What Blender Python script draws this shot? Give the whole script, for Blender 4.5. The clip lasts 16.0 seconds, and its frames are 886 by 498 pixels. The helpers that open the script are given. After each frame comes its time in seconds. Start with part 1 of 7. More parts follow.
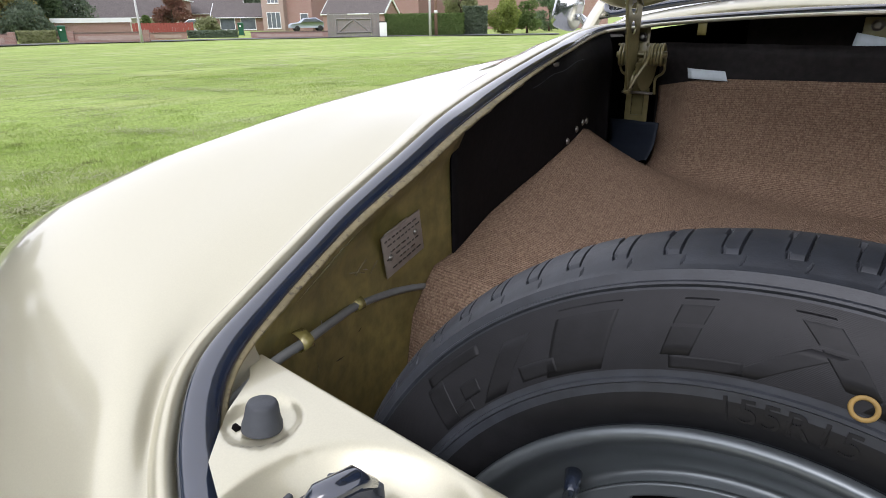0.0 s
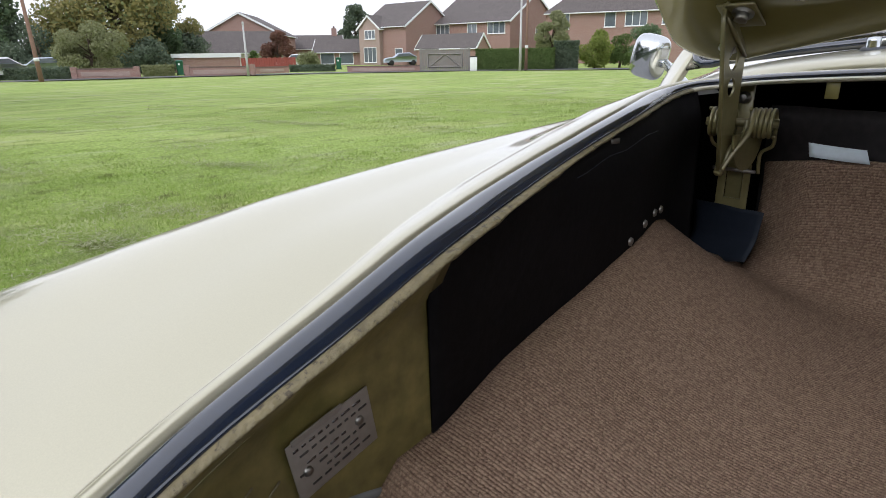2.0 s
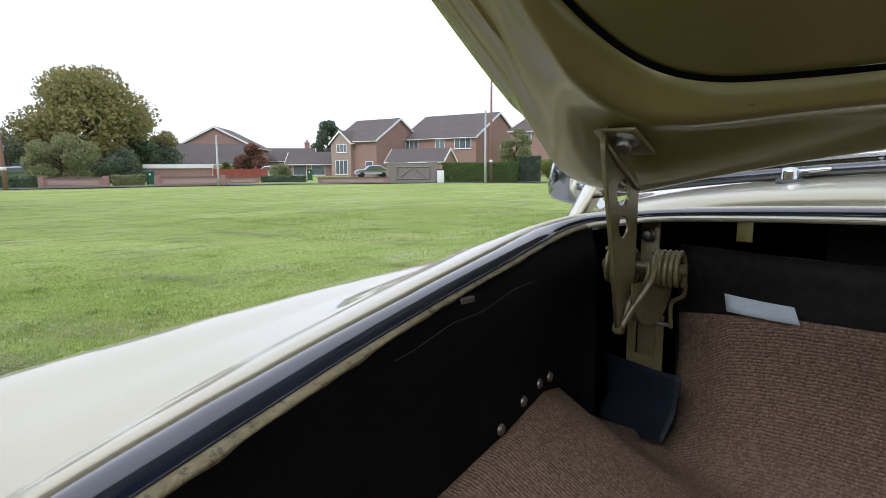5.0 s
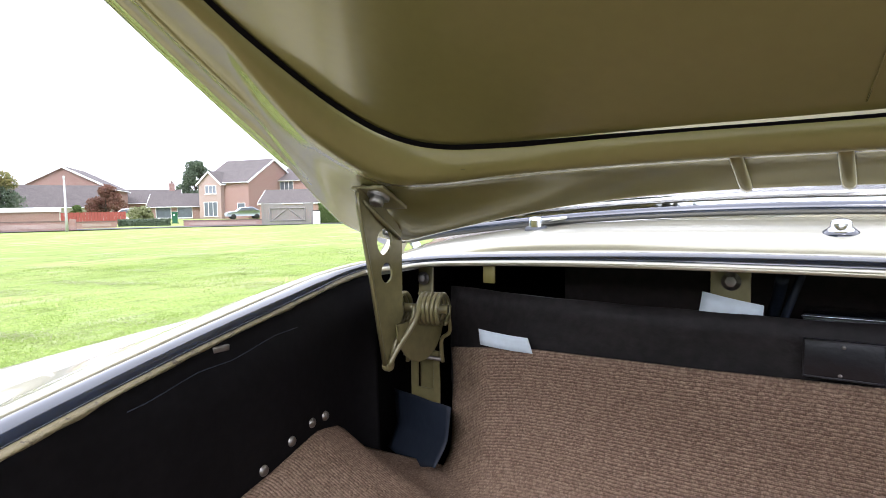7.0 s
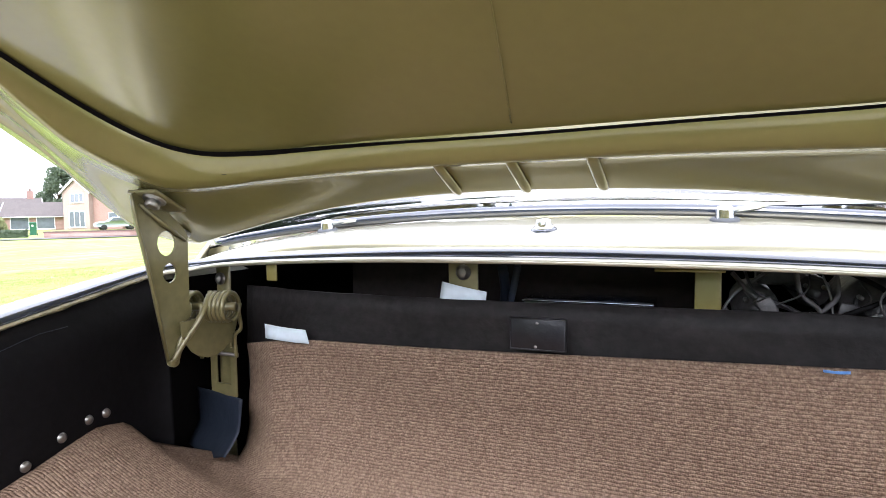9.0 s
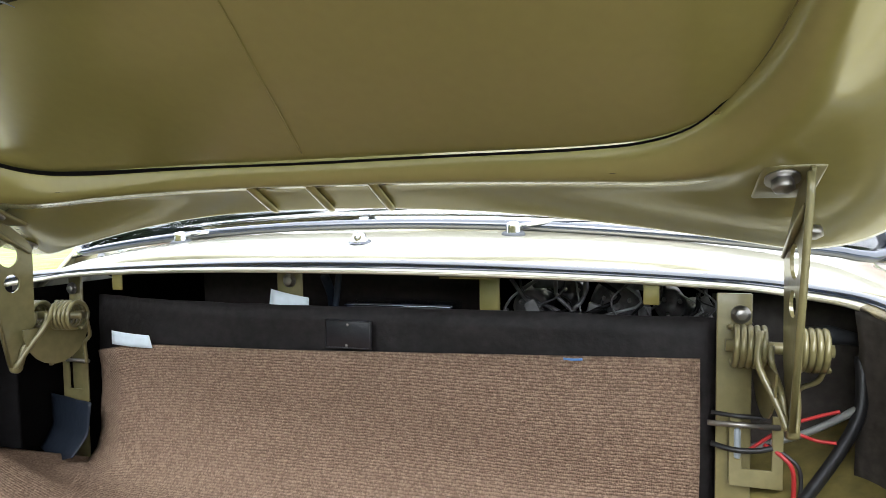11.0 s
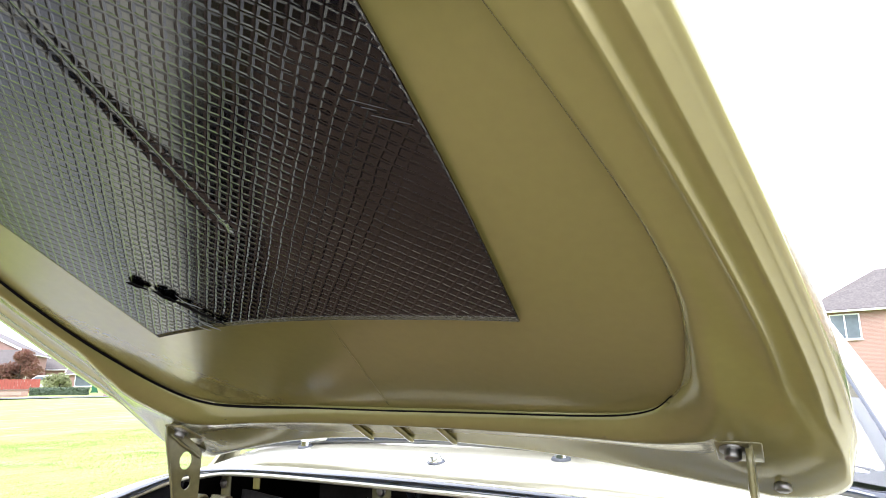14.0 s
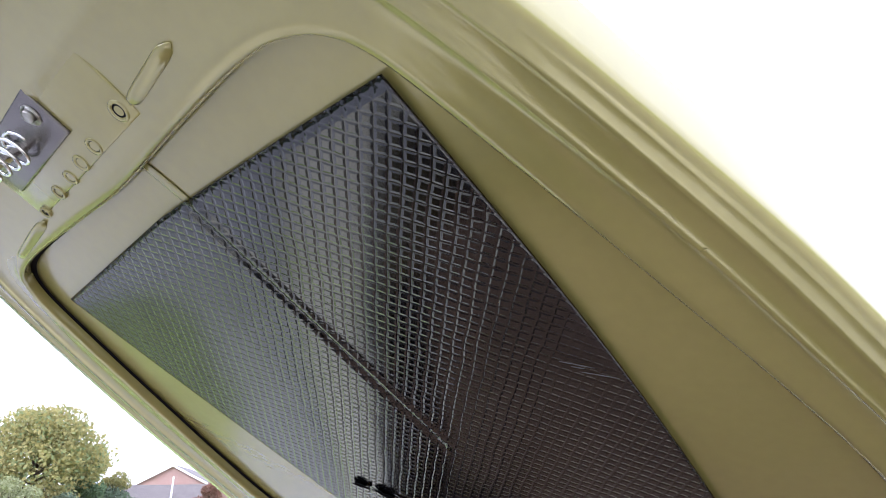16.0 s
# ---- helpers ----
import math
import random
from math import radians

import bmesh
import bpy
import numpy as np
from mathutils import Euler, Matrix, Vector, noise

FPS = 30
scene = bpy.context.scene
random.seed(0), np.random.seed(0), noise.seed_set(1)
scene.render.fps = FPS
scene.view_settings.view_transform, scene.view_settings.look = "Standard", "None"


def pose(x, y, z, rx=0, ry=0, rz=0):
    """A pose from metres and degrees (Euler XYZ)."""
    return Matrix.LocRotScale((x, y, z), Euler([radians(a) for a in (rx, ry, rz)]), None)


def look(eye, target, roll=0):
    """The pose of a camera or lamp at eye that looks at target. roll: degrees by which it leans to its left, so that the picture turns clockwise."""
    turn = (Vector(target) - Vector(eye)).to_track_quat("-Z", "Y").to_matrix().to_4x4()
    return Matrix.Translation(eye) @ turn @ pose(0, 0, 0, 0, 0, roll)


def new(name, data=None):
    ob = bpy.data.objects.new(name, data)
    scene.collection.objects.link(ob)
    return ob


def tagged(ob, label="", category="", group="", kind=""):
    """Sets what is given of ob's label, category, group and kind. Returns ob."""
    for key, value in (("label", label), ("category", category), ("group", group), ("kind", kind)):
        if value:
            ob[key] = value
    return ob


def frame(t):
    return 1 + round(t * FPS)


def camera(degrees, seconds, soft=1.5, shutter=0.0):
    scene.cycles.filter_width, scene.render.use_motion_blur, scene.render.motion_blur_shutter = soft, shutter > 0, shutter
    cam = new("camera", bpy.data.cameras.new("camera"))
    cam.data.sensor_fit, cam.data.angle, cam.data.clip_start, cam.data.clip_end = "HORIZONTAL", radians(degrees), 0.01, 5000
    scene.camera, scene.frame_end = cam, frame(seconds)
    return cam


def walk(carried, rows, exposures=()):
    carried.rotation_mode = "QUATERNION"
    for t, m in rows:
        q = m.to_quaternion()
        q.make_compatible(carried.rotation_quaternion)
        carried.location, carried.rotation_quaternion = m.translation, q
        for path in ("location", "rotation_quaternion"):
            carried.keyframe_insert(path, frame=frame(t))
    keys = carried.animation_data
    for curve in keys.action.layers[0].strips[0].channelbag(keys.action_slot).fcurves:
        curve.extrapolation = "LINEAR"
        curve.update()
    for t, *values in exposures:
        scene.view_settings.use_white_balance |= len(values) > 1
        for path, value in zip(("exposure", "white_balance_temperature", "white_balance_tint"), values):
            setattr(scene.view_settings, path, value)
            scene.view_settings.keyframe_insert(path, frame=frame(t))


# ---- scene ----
cam = camera(73.9, 16.0, soft=0.9)
PATH = [
    (0, (0.031, -1.063, 0.975), (-1.181, 0.351, 0.245), -0.8),
    (0.5, (0.003, -0.987, 0.989), (-1.296, 0.351, 0.266), -0.7),
    (1, (-0.028, -0.914, 0.998), (-1.395, 0.361, 0.286), -0.7),
    (1.5, (-0.059, -0.846, 1.001), (-1.465, 0.406, 0.326), -0.7),
    (2, (-0.089, -0.786, 1.003), (-1.522, 0.46, 0.374), -0.9),
    (2.5, (-0.119, -0.739, 1.01), (-1.567, 0.519, 0.441), -0.5),
    (3, (-0.134, -0.699, 1.011), (-1.599, 0.568, 0.511), -0.4),
    (3.2, (-0.138, -0.684, 1.014), (-1.608, 0.583, 0.529), -0.4),
    (5.3, (-0.124, -0.523, 1.022), (-1.521, 0.888, 0.781), -0.9),
    (5.5, (-0.113, -0.514, 1.024), (-1.479, 0.929, 0.797), -1.0),
    (6, (-0.077, -0.506, 1.03), (-1.367, 1.01, 0.833), -0.9),
    (6.5, (-0.04, -0.503, 1.035), (-1.247, 1.083, 0.864), -1.1),
    (7, (0.001, -0.502, 1.034), (-1.12, 1.148, 0.886), -0.9),
    (7.5, (0.048, -0.495, 1.03), (-0.987, 1.211, 0.897), -0.9),
    (8, (0.086, -0.496, 1.028), (-0.87, 1.256, 0.897), -1.0),
    (8.5, (0.123, -0.495, 1.025), (-0.759, 1.296, 0.901), -1.0),
    (9, (0.163, -0.495, 1.024), (-0.646, 1.33, 0.901), -1.0),
    (9.5, (0.204, -0.506, 1.023), (-0.526, 1.353, 0.915), -0.9),
    (10, (0.254, -0.506, 1.024), (-0.422, 1.373, 0.916), -0.9),
    (10.2, (0.271, -0.506, 1.027), (-0.383, 1.38, 0.909), -0.9),
    (12.3, (0.396, -0.633, 1.08), (-0.144, 1.29, 0.982), -1.0),
    (12.5, (0.413, -0.647, 1.103), (-0.139, 1.273, 1.008), -0.7),
    (13, (0.446, -0.674, 1.118), (-0.173, 1.228, 1.096), -0.4),
    (13.5, (0.473, -0.696, 1.123), (-0.295, 1.145, 1.267), -0.2),
    (14, (0.489, -0.717, 1.14), (-0.45, 0.999, 1.558), -0.2),
    (14.5, (0.499, -0.736, 1.166), (-0.563, 0.85, 1.764), -0.3),
    (15, (0.51, -0.773, 1.189), (-0.638, 0.711, 1.882), -0.6),
    (15.5, (0.511, -0.806, 1.208), (-0.687, 0.606, 1.966), -1.3),
    (16, (0.51, -0.832, 1.221), (-0.74, 0.515, 2.011), -1.7),
]

EXPOSURES = [(0.0, 0.62, 6100, 17), (3.2, 0.14, 6000, 13), (5.4, 0.32, 5900, 15), (6.0, 0.60, 5900, 16), (6.5, 1.12, 5900, 18), (7.0, 1.45, 5900, 18), (8.5, 2.0, 5900, 18), (10.2, 2.05, 6000, 11), (12.5, 1.88, 6000, 9), (14.0, 2.0, 5900, 15), (15.0, 2.08, 5650, 21), (16.0, 1.82, 5500, 22)]
walk(cam, [(t, look(eye, target, roll)) for t, eye, target, roll in PATH], EXPOSURES)

# ---- sky and sun: bright overcast ----
world = bpy.data.worlds.new("overcast_sky")
scene.world = world
world.use_nodes = True
wn, wl = world.node_tree.nodes, world.node_tree.links
wn.clear()
sky = wn.new("ShaderNodeTexSky")
sky.sky_type, sky.sun_disc = "NISHITA", False
sky.sun_elevation, sky.sun_rotation, sky.dust_density = radians(38), radians(200), 4.0
hsv = wn.new("ShaderNodeHueSaturation")
hsv.inputs["Saturation"].default_value = 0.12
cloud = wn.new("ShaderNodeMix")
cloud.data_type = "RGBA"
cloud.inputs["Factor"].default_value = 0.7
cloud.inputs["B"].default_value = (9.6, 9.8, 10.0, 1)
bg = wn.new("ShaderNodeBackground")
bg.inputs["Strength"].default_value = 0.13
wout = wn.new("ShaderNodeOutputWorld")
wl.new(sky.outputs["Color"], hsv.inputs["Color"])
wl.new(hsv.outputs["Color"], cloud.inputs["A"])
wl.new(cloud.outputs["Result"], bg.inputs["Color"])
wl.new(bg.outputs["Background"], wout.inputs["Surface"])
sun = new("sun", bpy.data.lights.new("sun", "SUN"))
sun.data.energy, sun.data.angle, sun.data.color = 0.8, radians(25), (1.0, 0.96, 0.9)
sun.matrix_world = look((0, 0, 0), (-0.25, 0.75, -0.8))

# ---- materials ----
def mat(name, color, rough=0.5, metal=0.0, coat=0.0, vary=0.12, scale=8.0, bump=0.0, bump_scale=60.0, fine=0.06, fine_scale=90.0, spec=0.5, tint=None, detail=6.0):
    """A surface with colour that varies at two scales, and fine relief."""
    m = bpy.data.materials.new(name)
    m.use_nodes = True
    n, l = m.node_tree.nodes, m.node_tree.links
    b = n["Principled BSDF"]
    b.inputs["Roughness"].default_value, b.inputs["Metallic"].default_value = rough, metal
    b.inputs["Coat Weight"].default_value, b.inputs["Coat Roughness"].default_value = coat, 0.04
    b.inputs["Specular IOR Level"].default_value = spec
    co = n.new("ShaderNodeTexCoord")
    big, small = n.new("ShaderNodeTexNoise"), n.new("ShaderNodeTexNoise")
    big.inputs["Scale"].default_value, big.inputs["Detail"].default_value = scale, detail
    small.inputs["Scale"].default_value, small.inputs["Detail"].default_value = fine_scale, 3.0
    l.new(co.outputs["Object"], big.inputs["Vector"])
    l.new(co.outputs["Object"], small.inputs["Vector"])
    ramp = n.new("ShaderNodeMix")
    ramp.data_type = "RGBA"
    lo = tuple(c * (1 - vary) for c in color) if tint is None else tint
    ramp.inputs["A"].default_value, ramp.inputs["B"].default_value = (*lo, 1), (*[min(1, c * (1 + vary)) for c in color], 1)
    l.new(big.outputs["Fac"], ramp.inputs["Factor"])
    grain = n.new("ShaderNodeMapRange")
    grain.inputs["From Min"].default_value, grain.inputs["From Max"].default_value = 0.3, 0.7
    grain.inputs["To Min"].default_value, grain.inputs["To Max"].default_value = 1 - fine, 1 + fine
    l.new(small.outputs["Fac"], grain.inputs["Value"])
    mul = n.new("ShaderNodeVectorMath")
    mul.operation = "SCALE"
    l.new(ramp.outputs["Result"], mul.inputs[0])
    l.new(grain.outputs["Result"], mul.inputs["Scale"])
    l.new(mul.outputs["Vector"], b.inputs["Base Color"])
    if bump:
        tex, bp = n.new("ShaderNodeTexNoise"), n.new("ShaderNodeBump")
        tex.inputs["Scale"].default_value, tex.inputs["Detail"].default_value = bump_scale, 4.0
        bp.inputs["Strength"].default_value, bp.inputs["Distance"].default_value = min(1.0, bump), 0.01 if bump_scale > 20 else 0.05
        l.new(co.outputs["Object"], tex.inputs["Vector"])
        l.new(tex.outputs["Fac"], bp.inputs["Height"])
        l.new(bp.outputs["Normal"], b.inputs["Normal"])
    return m


def nodes_of(m):
    return m.node_tree.nodes, m.node_tree.links, m.node_tree.nodes["Principled BSDF"]



def chipped_material():
    """Olive paint worn through to dark metal in ragged chips."""
    m = mat("lip_paint_worn", (0.185, 0.155, 0.08), 0.55, 0.0, 0.05, vary=0.15, scale=20.0, fine=0.2, bump=0.3, bump_scale=160)
    n, l, b = nodes_of(m)
    co, tex, ramp, mx = n.new("ShaderNodeTexCoord"), n.new("ShaderNodeTexNoise"), n.new("ShaderNodeMapRange"), n.new("ShaderNodeMix")
    tex.inputs["Scale"].default_value, tex.inputs["Detail"].default_value, tex.inputs["Roughness"].default_value = 95.0, 9.0, 0.75
    ramp.inputs["From Min"].default_value, ramp.inputs["From Max"].default_value = 0.54, 0.60
    mx.data_type = "RGBA"
    mx.inputs["B"].default_value = (0.075, 0.060, 0.036, 1)
    l.new(co.outputs["Object"], tex.inputs["Vector"])
    l.new(tex.outputs["Fac"], ramp.inputs["Value"])
    l.new(ramp.outputs["Result"], mx.inputs["Factor"])
    l.new(b.inputs["Base Color"].links[0].from_socket, mx.inputs["A"])
    l.new(mx.outputs["Result"], b.inputs["Base Color"])
    return m


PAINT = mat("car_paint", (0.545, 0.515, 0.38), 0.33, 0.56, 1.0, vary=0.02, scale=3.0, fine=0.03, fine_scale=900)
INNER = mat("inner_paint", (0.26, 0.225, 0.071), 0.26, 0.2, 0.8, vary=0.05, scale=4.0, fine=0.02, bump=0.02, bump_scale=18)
INNER.node_tree.nodes["Principled BSDF"].inputs["Coat Roughness"].default_value = 0.10
WORN = mat("worn_inner_paint", (0.27, 0.225, 0.07), 0.32, 0.1, 0.4, vary=0.2, scale=11.0, fine=0.25, fine_scale=60, bump=0.16, bump_scale=26, tint=(0.05, 0.037, 0.015), detail=9.0)
RUSTY = chipped_material()
RUBBER = mat("seal_rubber", (0.014, 0.020, 0.036), 0.13, 0.0, 0.9, vary=0.3, scale=20, fine=0.15, bump=0.02, bump_scale=60, spec=0.9)
RUBBER_GREY = mat("buffer_rubber", (0.055, 0.06, 0.068), 0.6, vary=0.2, scale=40, bump=0.1, bump_scale=150)
TYRE = mat("tyre_rubber", (0.020, 0.023, 0.029), 0.5, vary=0.35, scale=18, fine=0.2, bump=0.05, bump_scale=160, spec=0.5)
SIDEWALL = mat("sidewall_rubber", (0.008, 0.008, 0.009), 0.5, vary=0.3, scale=18, fine=0.2, bump=0.04, bump_scale=160, spec=0.25)
BOARD = mat("black_board", (0.0045, 0.004, 0.0044), 0.65, vary=0.5, scale=14, fine=0.3, bump=0.05, bump_scale=90, spec=0.12)
FLAP = mat("black_vinyl", (0.0125, 0.0105, 0.0103), 0.62, vary=0.75, scale=22, fine=0.35, bump=0.15, bump_scale=70, spec=0.25)
UNDERSEAL = mat("brown_underseal", (0.050, 0.043, 0.037), 0.7, vary=0.4, scale=14, fine=0.3, bump=0.2, bump_scale=45, spec=0.3)
BLUE_RUBBER = mat("rubber_flap", (0.013, 0.018, 0.028), 0.55, vary=0.3, scale=25, bump=0.08, bump_scale=60, spec=0.3)
PATCH = mat("patch_vinyl", (0.010, 0.010, 0.013), 0.3, vary=0.3, scale=40, fine=0.2, bump=0.1, bump_scale=90, spec=0.6)
# near-black: the shade of hollows and gaps is put into this colour
VOID = mat("hollow_shade", (0.0055, 0.0048, 0.0045), 0.9, vary=0.3, scale=10, spec=0.05)
STEEL = mat("wheel_silver", (0.125, 0.14, 0.147), 0.33, 0.6, vary=0.08, scale=10, fine=0.04)
CHROME = mat("chrome", (0.82, 0.83, 0.84), 0.06, 1.0, vary=0.02, fine=0.01)
SATIN = mat("worn_chrome", (0.62, 0.64, 0.65), 0.16, 1.0, vary=0.04, scale=8, fine=0.02)
DARK_STEEL = mat("dark_steel", (0.17, 0.155, 0.15), 0.25, 0.85, vary=0.25, scale=30, bump=0.05, bump_scale=90)
ZINC = mat("zinc_bolt", (0.30, 0.285, 0.26), 0.35, 0.9, vary=0.25, scale=60, bump=0.1, bump_scale=200)
HINGE = mat("hinge_paint", (0.19, 0.165, 0.072), 0.3, 0.15, 0.4, vary=0.2, scale=22, fine=0.1, bump=0.04, bump_scale=60)
PAPER = mat("paper_tag", (0.55, 0.62, 0.66), 0.7, vary=0.06, scale=30, bump=0.05)
CABLE = mat("grey_cable", (0.16, 0.165, 0.16), 0.45, vary=0.15, scale=60)
BLACK_WIRE = mat("black_wire", (0.012, 0.012, 0.013), 0.4, vary=0.2, scale=50)
RED_WIRE = mat("red_wire", (0.35, 0.02, 0.02), 0.4, vary=0.2, scale=50)
PLATE = mat("stamped_plate", (0.27, 0.235, 0.20), 0.42, 0.1, vary=0.15, scale=50, fine=0.1)
YELLOW = mat("yellow_paint_mark", (0.26, 0.165, 0.045), 0.6, vary=0.3, scale=90)
DASH = mat("dash_lining_brown", (0.026, 0.021, 0.019), 0.8, vary=0.35, scale=9, fine=0.2, bump=0.1, bump_scale=40, spec=0.2)
CLUTTER = mat("dusty_black_plastic", (0.075, 0.072, 0.070), 0.45, vary=0.5, scale=45, fine=0.35, bump=0.15, bump_scale=120, spec=0.5)
GREYBOX = mat("grey_plastic", (0.25, 0.28, 0.31), 0.4, vary=0.1, scale=30)
GLASS = bpy.data.materials.new("windscreen_glass")
GLASS.use_nodes = True
_n, _l, _b = nodes_of(GLASS)
_b.inputs["Transmission Weight"].default_value, _b.inputs["Roughness"].default_value = 1.0, 0.0
_b.inputs["IOR"].default_value, _b.inputs["Base Color"].default_value = 2.3, (0.9, 0.95, 0.92, 1)


def carpet_material():
    """Loop-pile carpet: rows of short loops, in brown and pink-brown yarn."""
    m = mat("loop_carpet", (0.236, 0.161, 0.113), 0.95, vary=0.12, scale=9, fine=0.35, fine_scale=480, spec=0.1)
    n, l, b = nodes_of(m)
    uv = n.new("ShaderNodeUVMap")
    uv.uv_map = "UVMap"
    wob = n.new("ShaderNodeTexNoise")
    wob.inputs["Scale"].default_value = 90
    mixv = n.new("ShaderNodeVectorMath")
    mixv.operation = "MULTIPLY_ADD"
    mixv.inputs[1].default_value = (0.0045, 0.0026, 0)
    l.new(uv.outputs["UV"], wob.inputs["Vector"])
    l.new(wob.outputs["Color"], mixv.inputs[0])
    l.new(uv.outputs["UV"], mixv.inputs[2])
    cells = n.new("ShaderNodeMapping")
    cells.inputs["Scale"].default_value = (470, 330, 1)
    vor = n.new("ShaderNodeTexVoronoi")
    vor.voronoi_dimensions, vor.feature = "2D", "F1"
    vor.inputs["Scale"].default_value, vor.inputs["Randomness"].default_value = 1.0, 0.9
    l.new(mixv.outputs["Vector"], cells.inputs["Vector"])
    l.new(cells.outputs["Vector"], vor.inputs["Vector"])
    sep, yarn = n.new("ShaderNodeSeparateColor"), n.new("ShaderNodeValToRGB")
    yarn.color_ramp.elements[0].color, yarn.color_ramp.elements[1].color = (0.165, 0.108, 0.076, 1), (0.325, 0.232, 0.164, 1)
    mid = yarn.color_ramp.elements.new(0.55)
    mid.color = (0.242, 0.165, 0.116, 1)
    l.new(vor.outputs["Color"], sep.inputs["Color"])
    l.new(sep.outputs["Red"], yarn.inputs["Fac"])
    # shade between loops and in the rib grooves is multiplied into the yarn colour
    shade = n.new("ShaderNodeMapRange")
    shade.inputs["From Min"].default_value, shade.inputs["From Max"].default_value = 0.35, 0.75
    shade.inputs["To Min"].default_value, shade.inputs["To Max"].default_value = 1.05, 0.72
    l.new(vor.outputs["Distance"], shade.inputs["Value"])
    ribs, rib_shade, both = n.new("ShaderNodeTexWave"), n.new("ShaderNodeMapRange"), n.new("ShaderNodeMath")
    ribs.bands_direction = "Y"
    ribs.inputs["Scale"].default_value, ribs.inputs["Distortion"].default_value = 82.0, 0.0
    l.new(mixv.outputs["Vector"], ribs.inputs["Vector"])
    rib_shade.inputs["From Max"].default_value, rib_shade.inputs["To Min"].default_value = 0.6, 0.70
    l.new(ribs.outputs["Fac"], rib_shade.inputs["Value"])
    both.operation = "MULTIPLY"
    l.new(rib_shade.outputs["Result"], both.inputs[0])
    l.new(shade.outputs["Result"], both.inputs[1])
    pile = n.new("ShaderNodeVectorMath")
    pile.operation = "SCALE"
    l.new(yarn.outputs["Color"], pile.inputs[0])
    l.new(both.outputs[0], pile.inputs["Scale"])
    old = b.inputs["Base Color"].links[0].from_socket
    mx = n.new("ShaderNodeMix")
    mx.data_type = "RGBA"
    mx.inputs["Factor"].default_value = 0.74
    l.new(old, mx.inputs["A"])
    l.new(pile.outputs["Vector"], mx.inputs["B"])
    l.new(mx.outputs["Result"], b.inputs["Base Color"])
    bp = n.new("ShaderNodeBump")
    bp.inputs["Strength"].default_value, bp.inputs["Distance"].default_value, bp.invert = 0.8, 0.003, False
    l.new(both.outputs[0], bp.inputs["Height"])
    l.new(bp.outputs["Normal"], b.inputs["Normal"])
    b.inputs["Sheen Weight"].default_value = 0.0
    return m


def mesh_pad_material():
    """Black bitumen sound-deadening sheet, embossed with a diamond grid, shiny."""
    m = mat("embossed_bitumen", (0.004, 0.004, 0.005), 0.13, 0.0, 0.25, vary=0.3, scale=25, fine=0.15, spec=0.55)
    n, l, b = nodes_of(m)
    b.inputs["Coat Roughness"].default_value = 0.11
    uv = n.new("ShaderNodeUVMap")
    uv.uv_map = "UVMap"
    rot = n.new("ShaderNodeMapping")
    rot.inputs["Rotation"].default_value = (0, 0, radians(45))
    brick = n.new("ShaderNodeTexBrick")
    brick.inputs["Scale"].default_value = 1.0
    brick.offset = 0.0
    brick.inputs["Brick Width"].default_value, brick.inputs["Row Height"].default_value = 0.0102, 0.0102
    brick.inputs["Mortar Size"].default_value, brick.inputs["Mortar Smooth"].default_value = 0.0026, 0.9
    wob = n.new("ShaderNodeTexNoise")
    wob.inputs["Scale"].default_value = 30
    mixv = n.new("ShaderNodeVectorMath")
    mixv.operation = "MULTIPLY_ADD"
    mixv.inputs[1].default_value = (0.0045, 0.0045, 0)
    l.new(uv.outputs["UV"], rot.inputs["Vector"])
    l.new(rot.outputs["Vector"], wob.inputs["Vector"])
    l.new(wob.outputs["Color"], mixv.inputs[0])
    l.new(rot.outputs["Vector"], mixv.inputs[2])
    l.new(mixv.outputs["Vector"], brick.inputs["Vector"])
    bp = n.new("ShaderNodeBump")
    bp.inputs["Strength"].default_value, bp.inputs["Distance"].default_value, bp.invert = 0.40, 0.0014, True
    l.new(brick.outputs["Fac"], bp.inputs["Height"])
    l.new(bp.outputs["Normal"], b.inputs["Normal"])
    return m


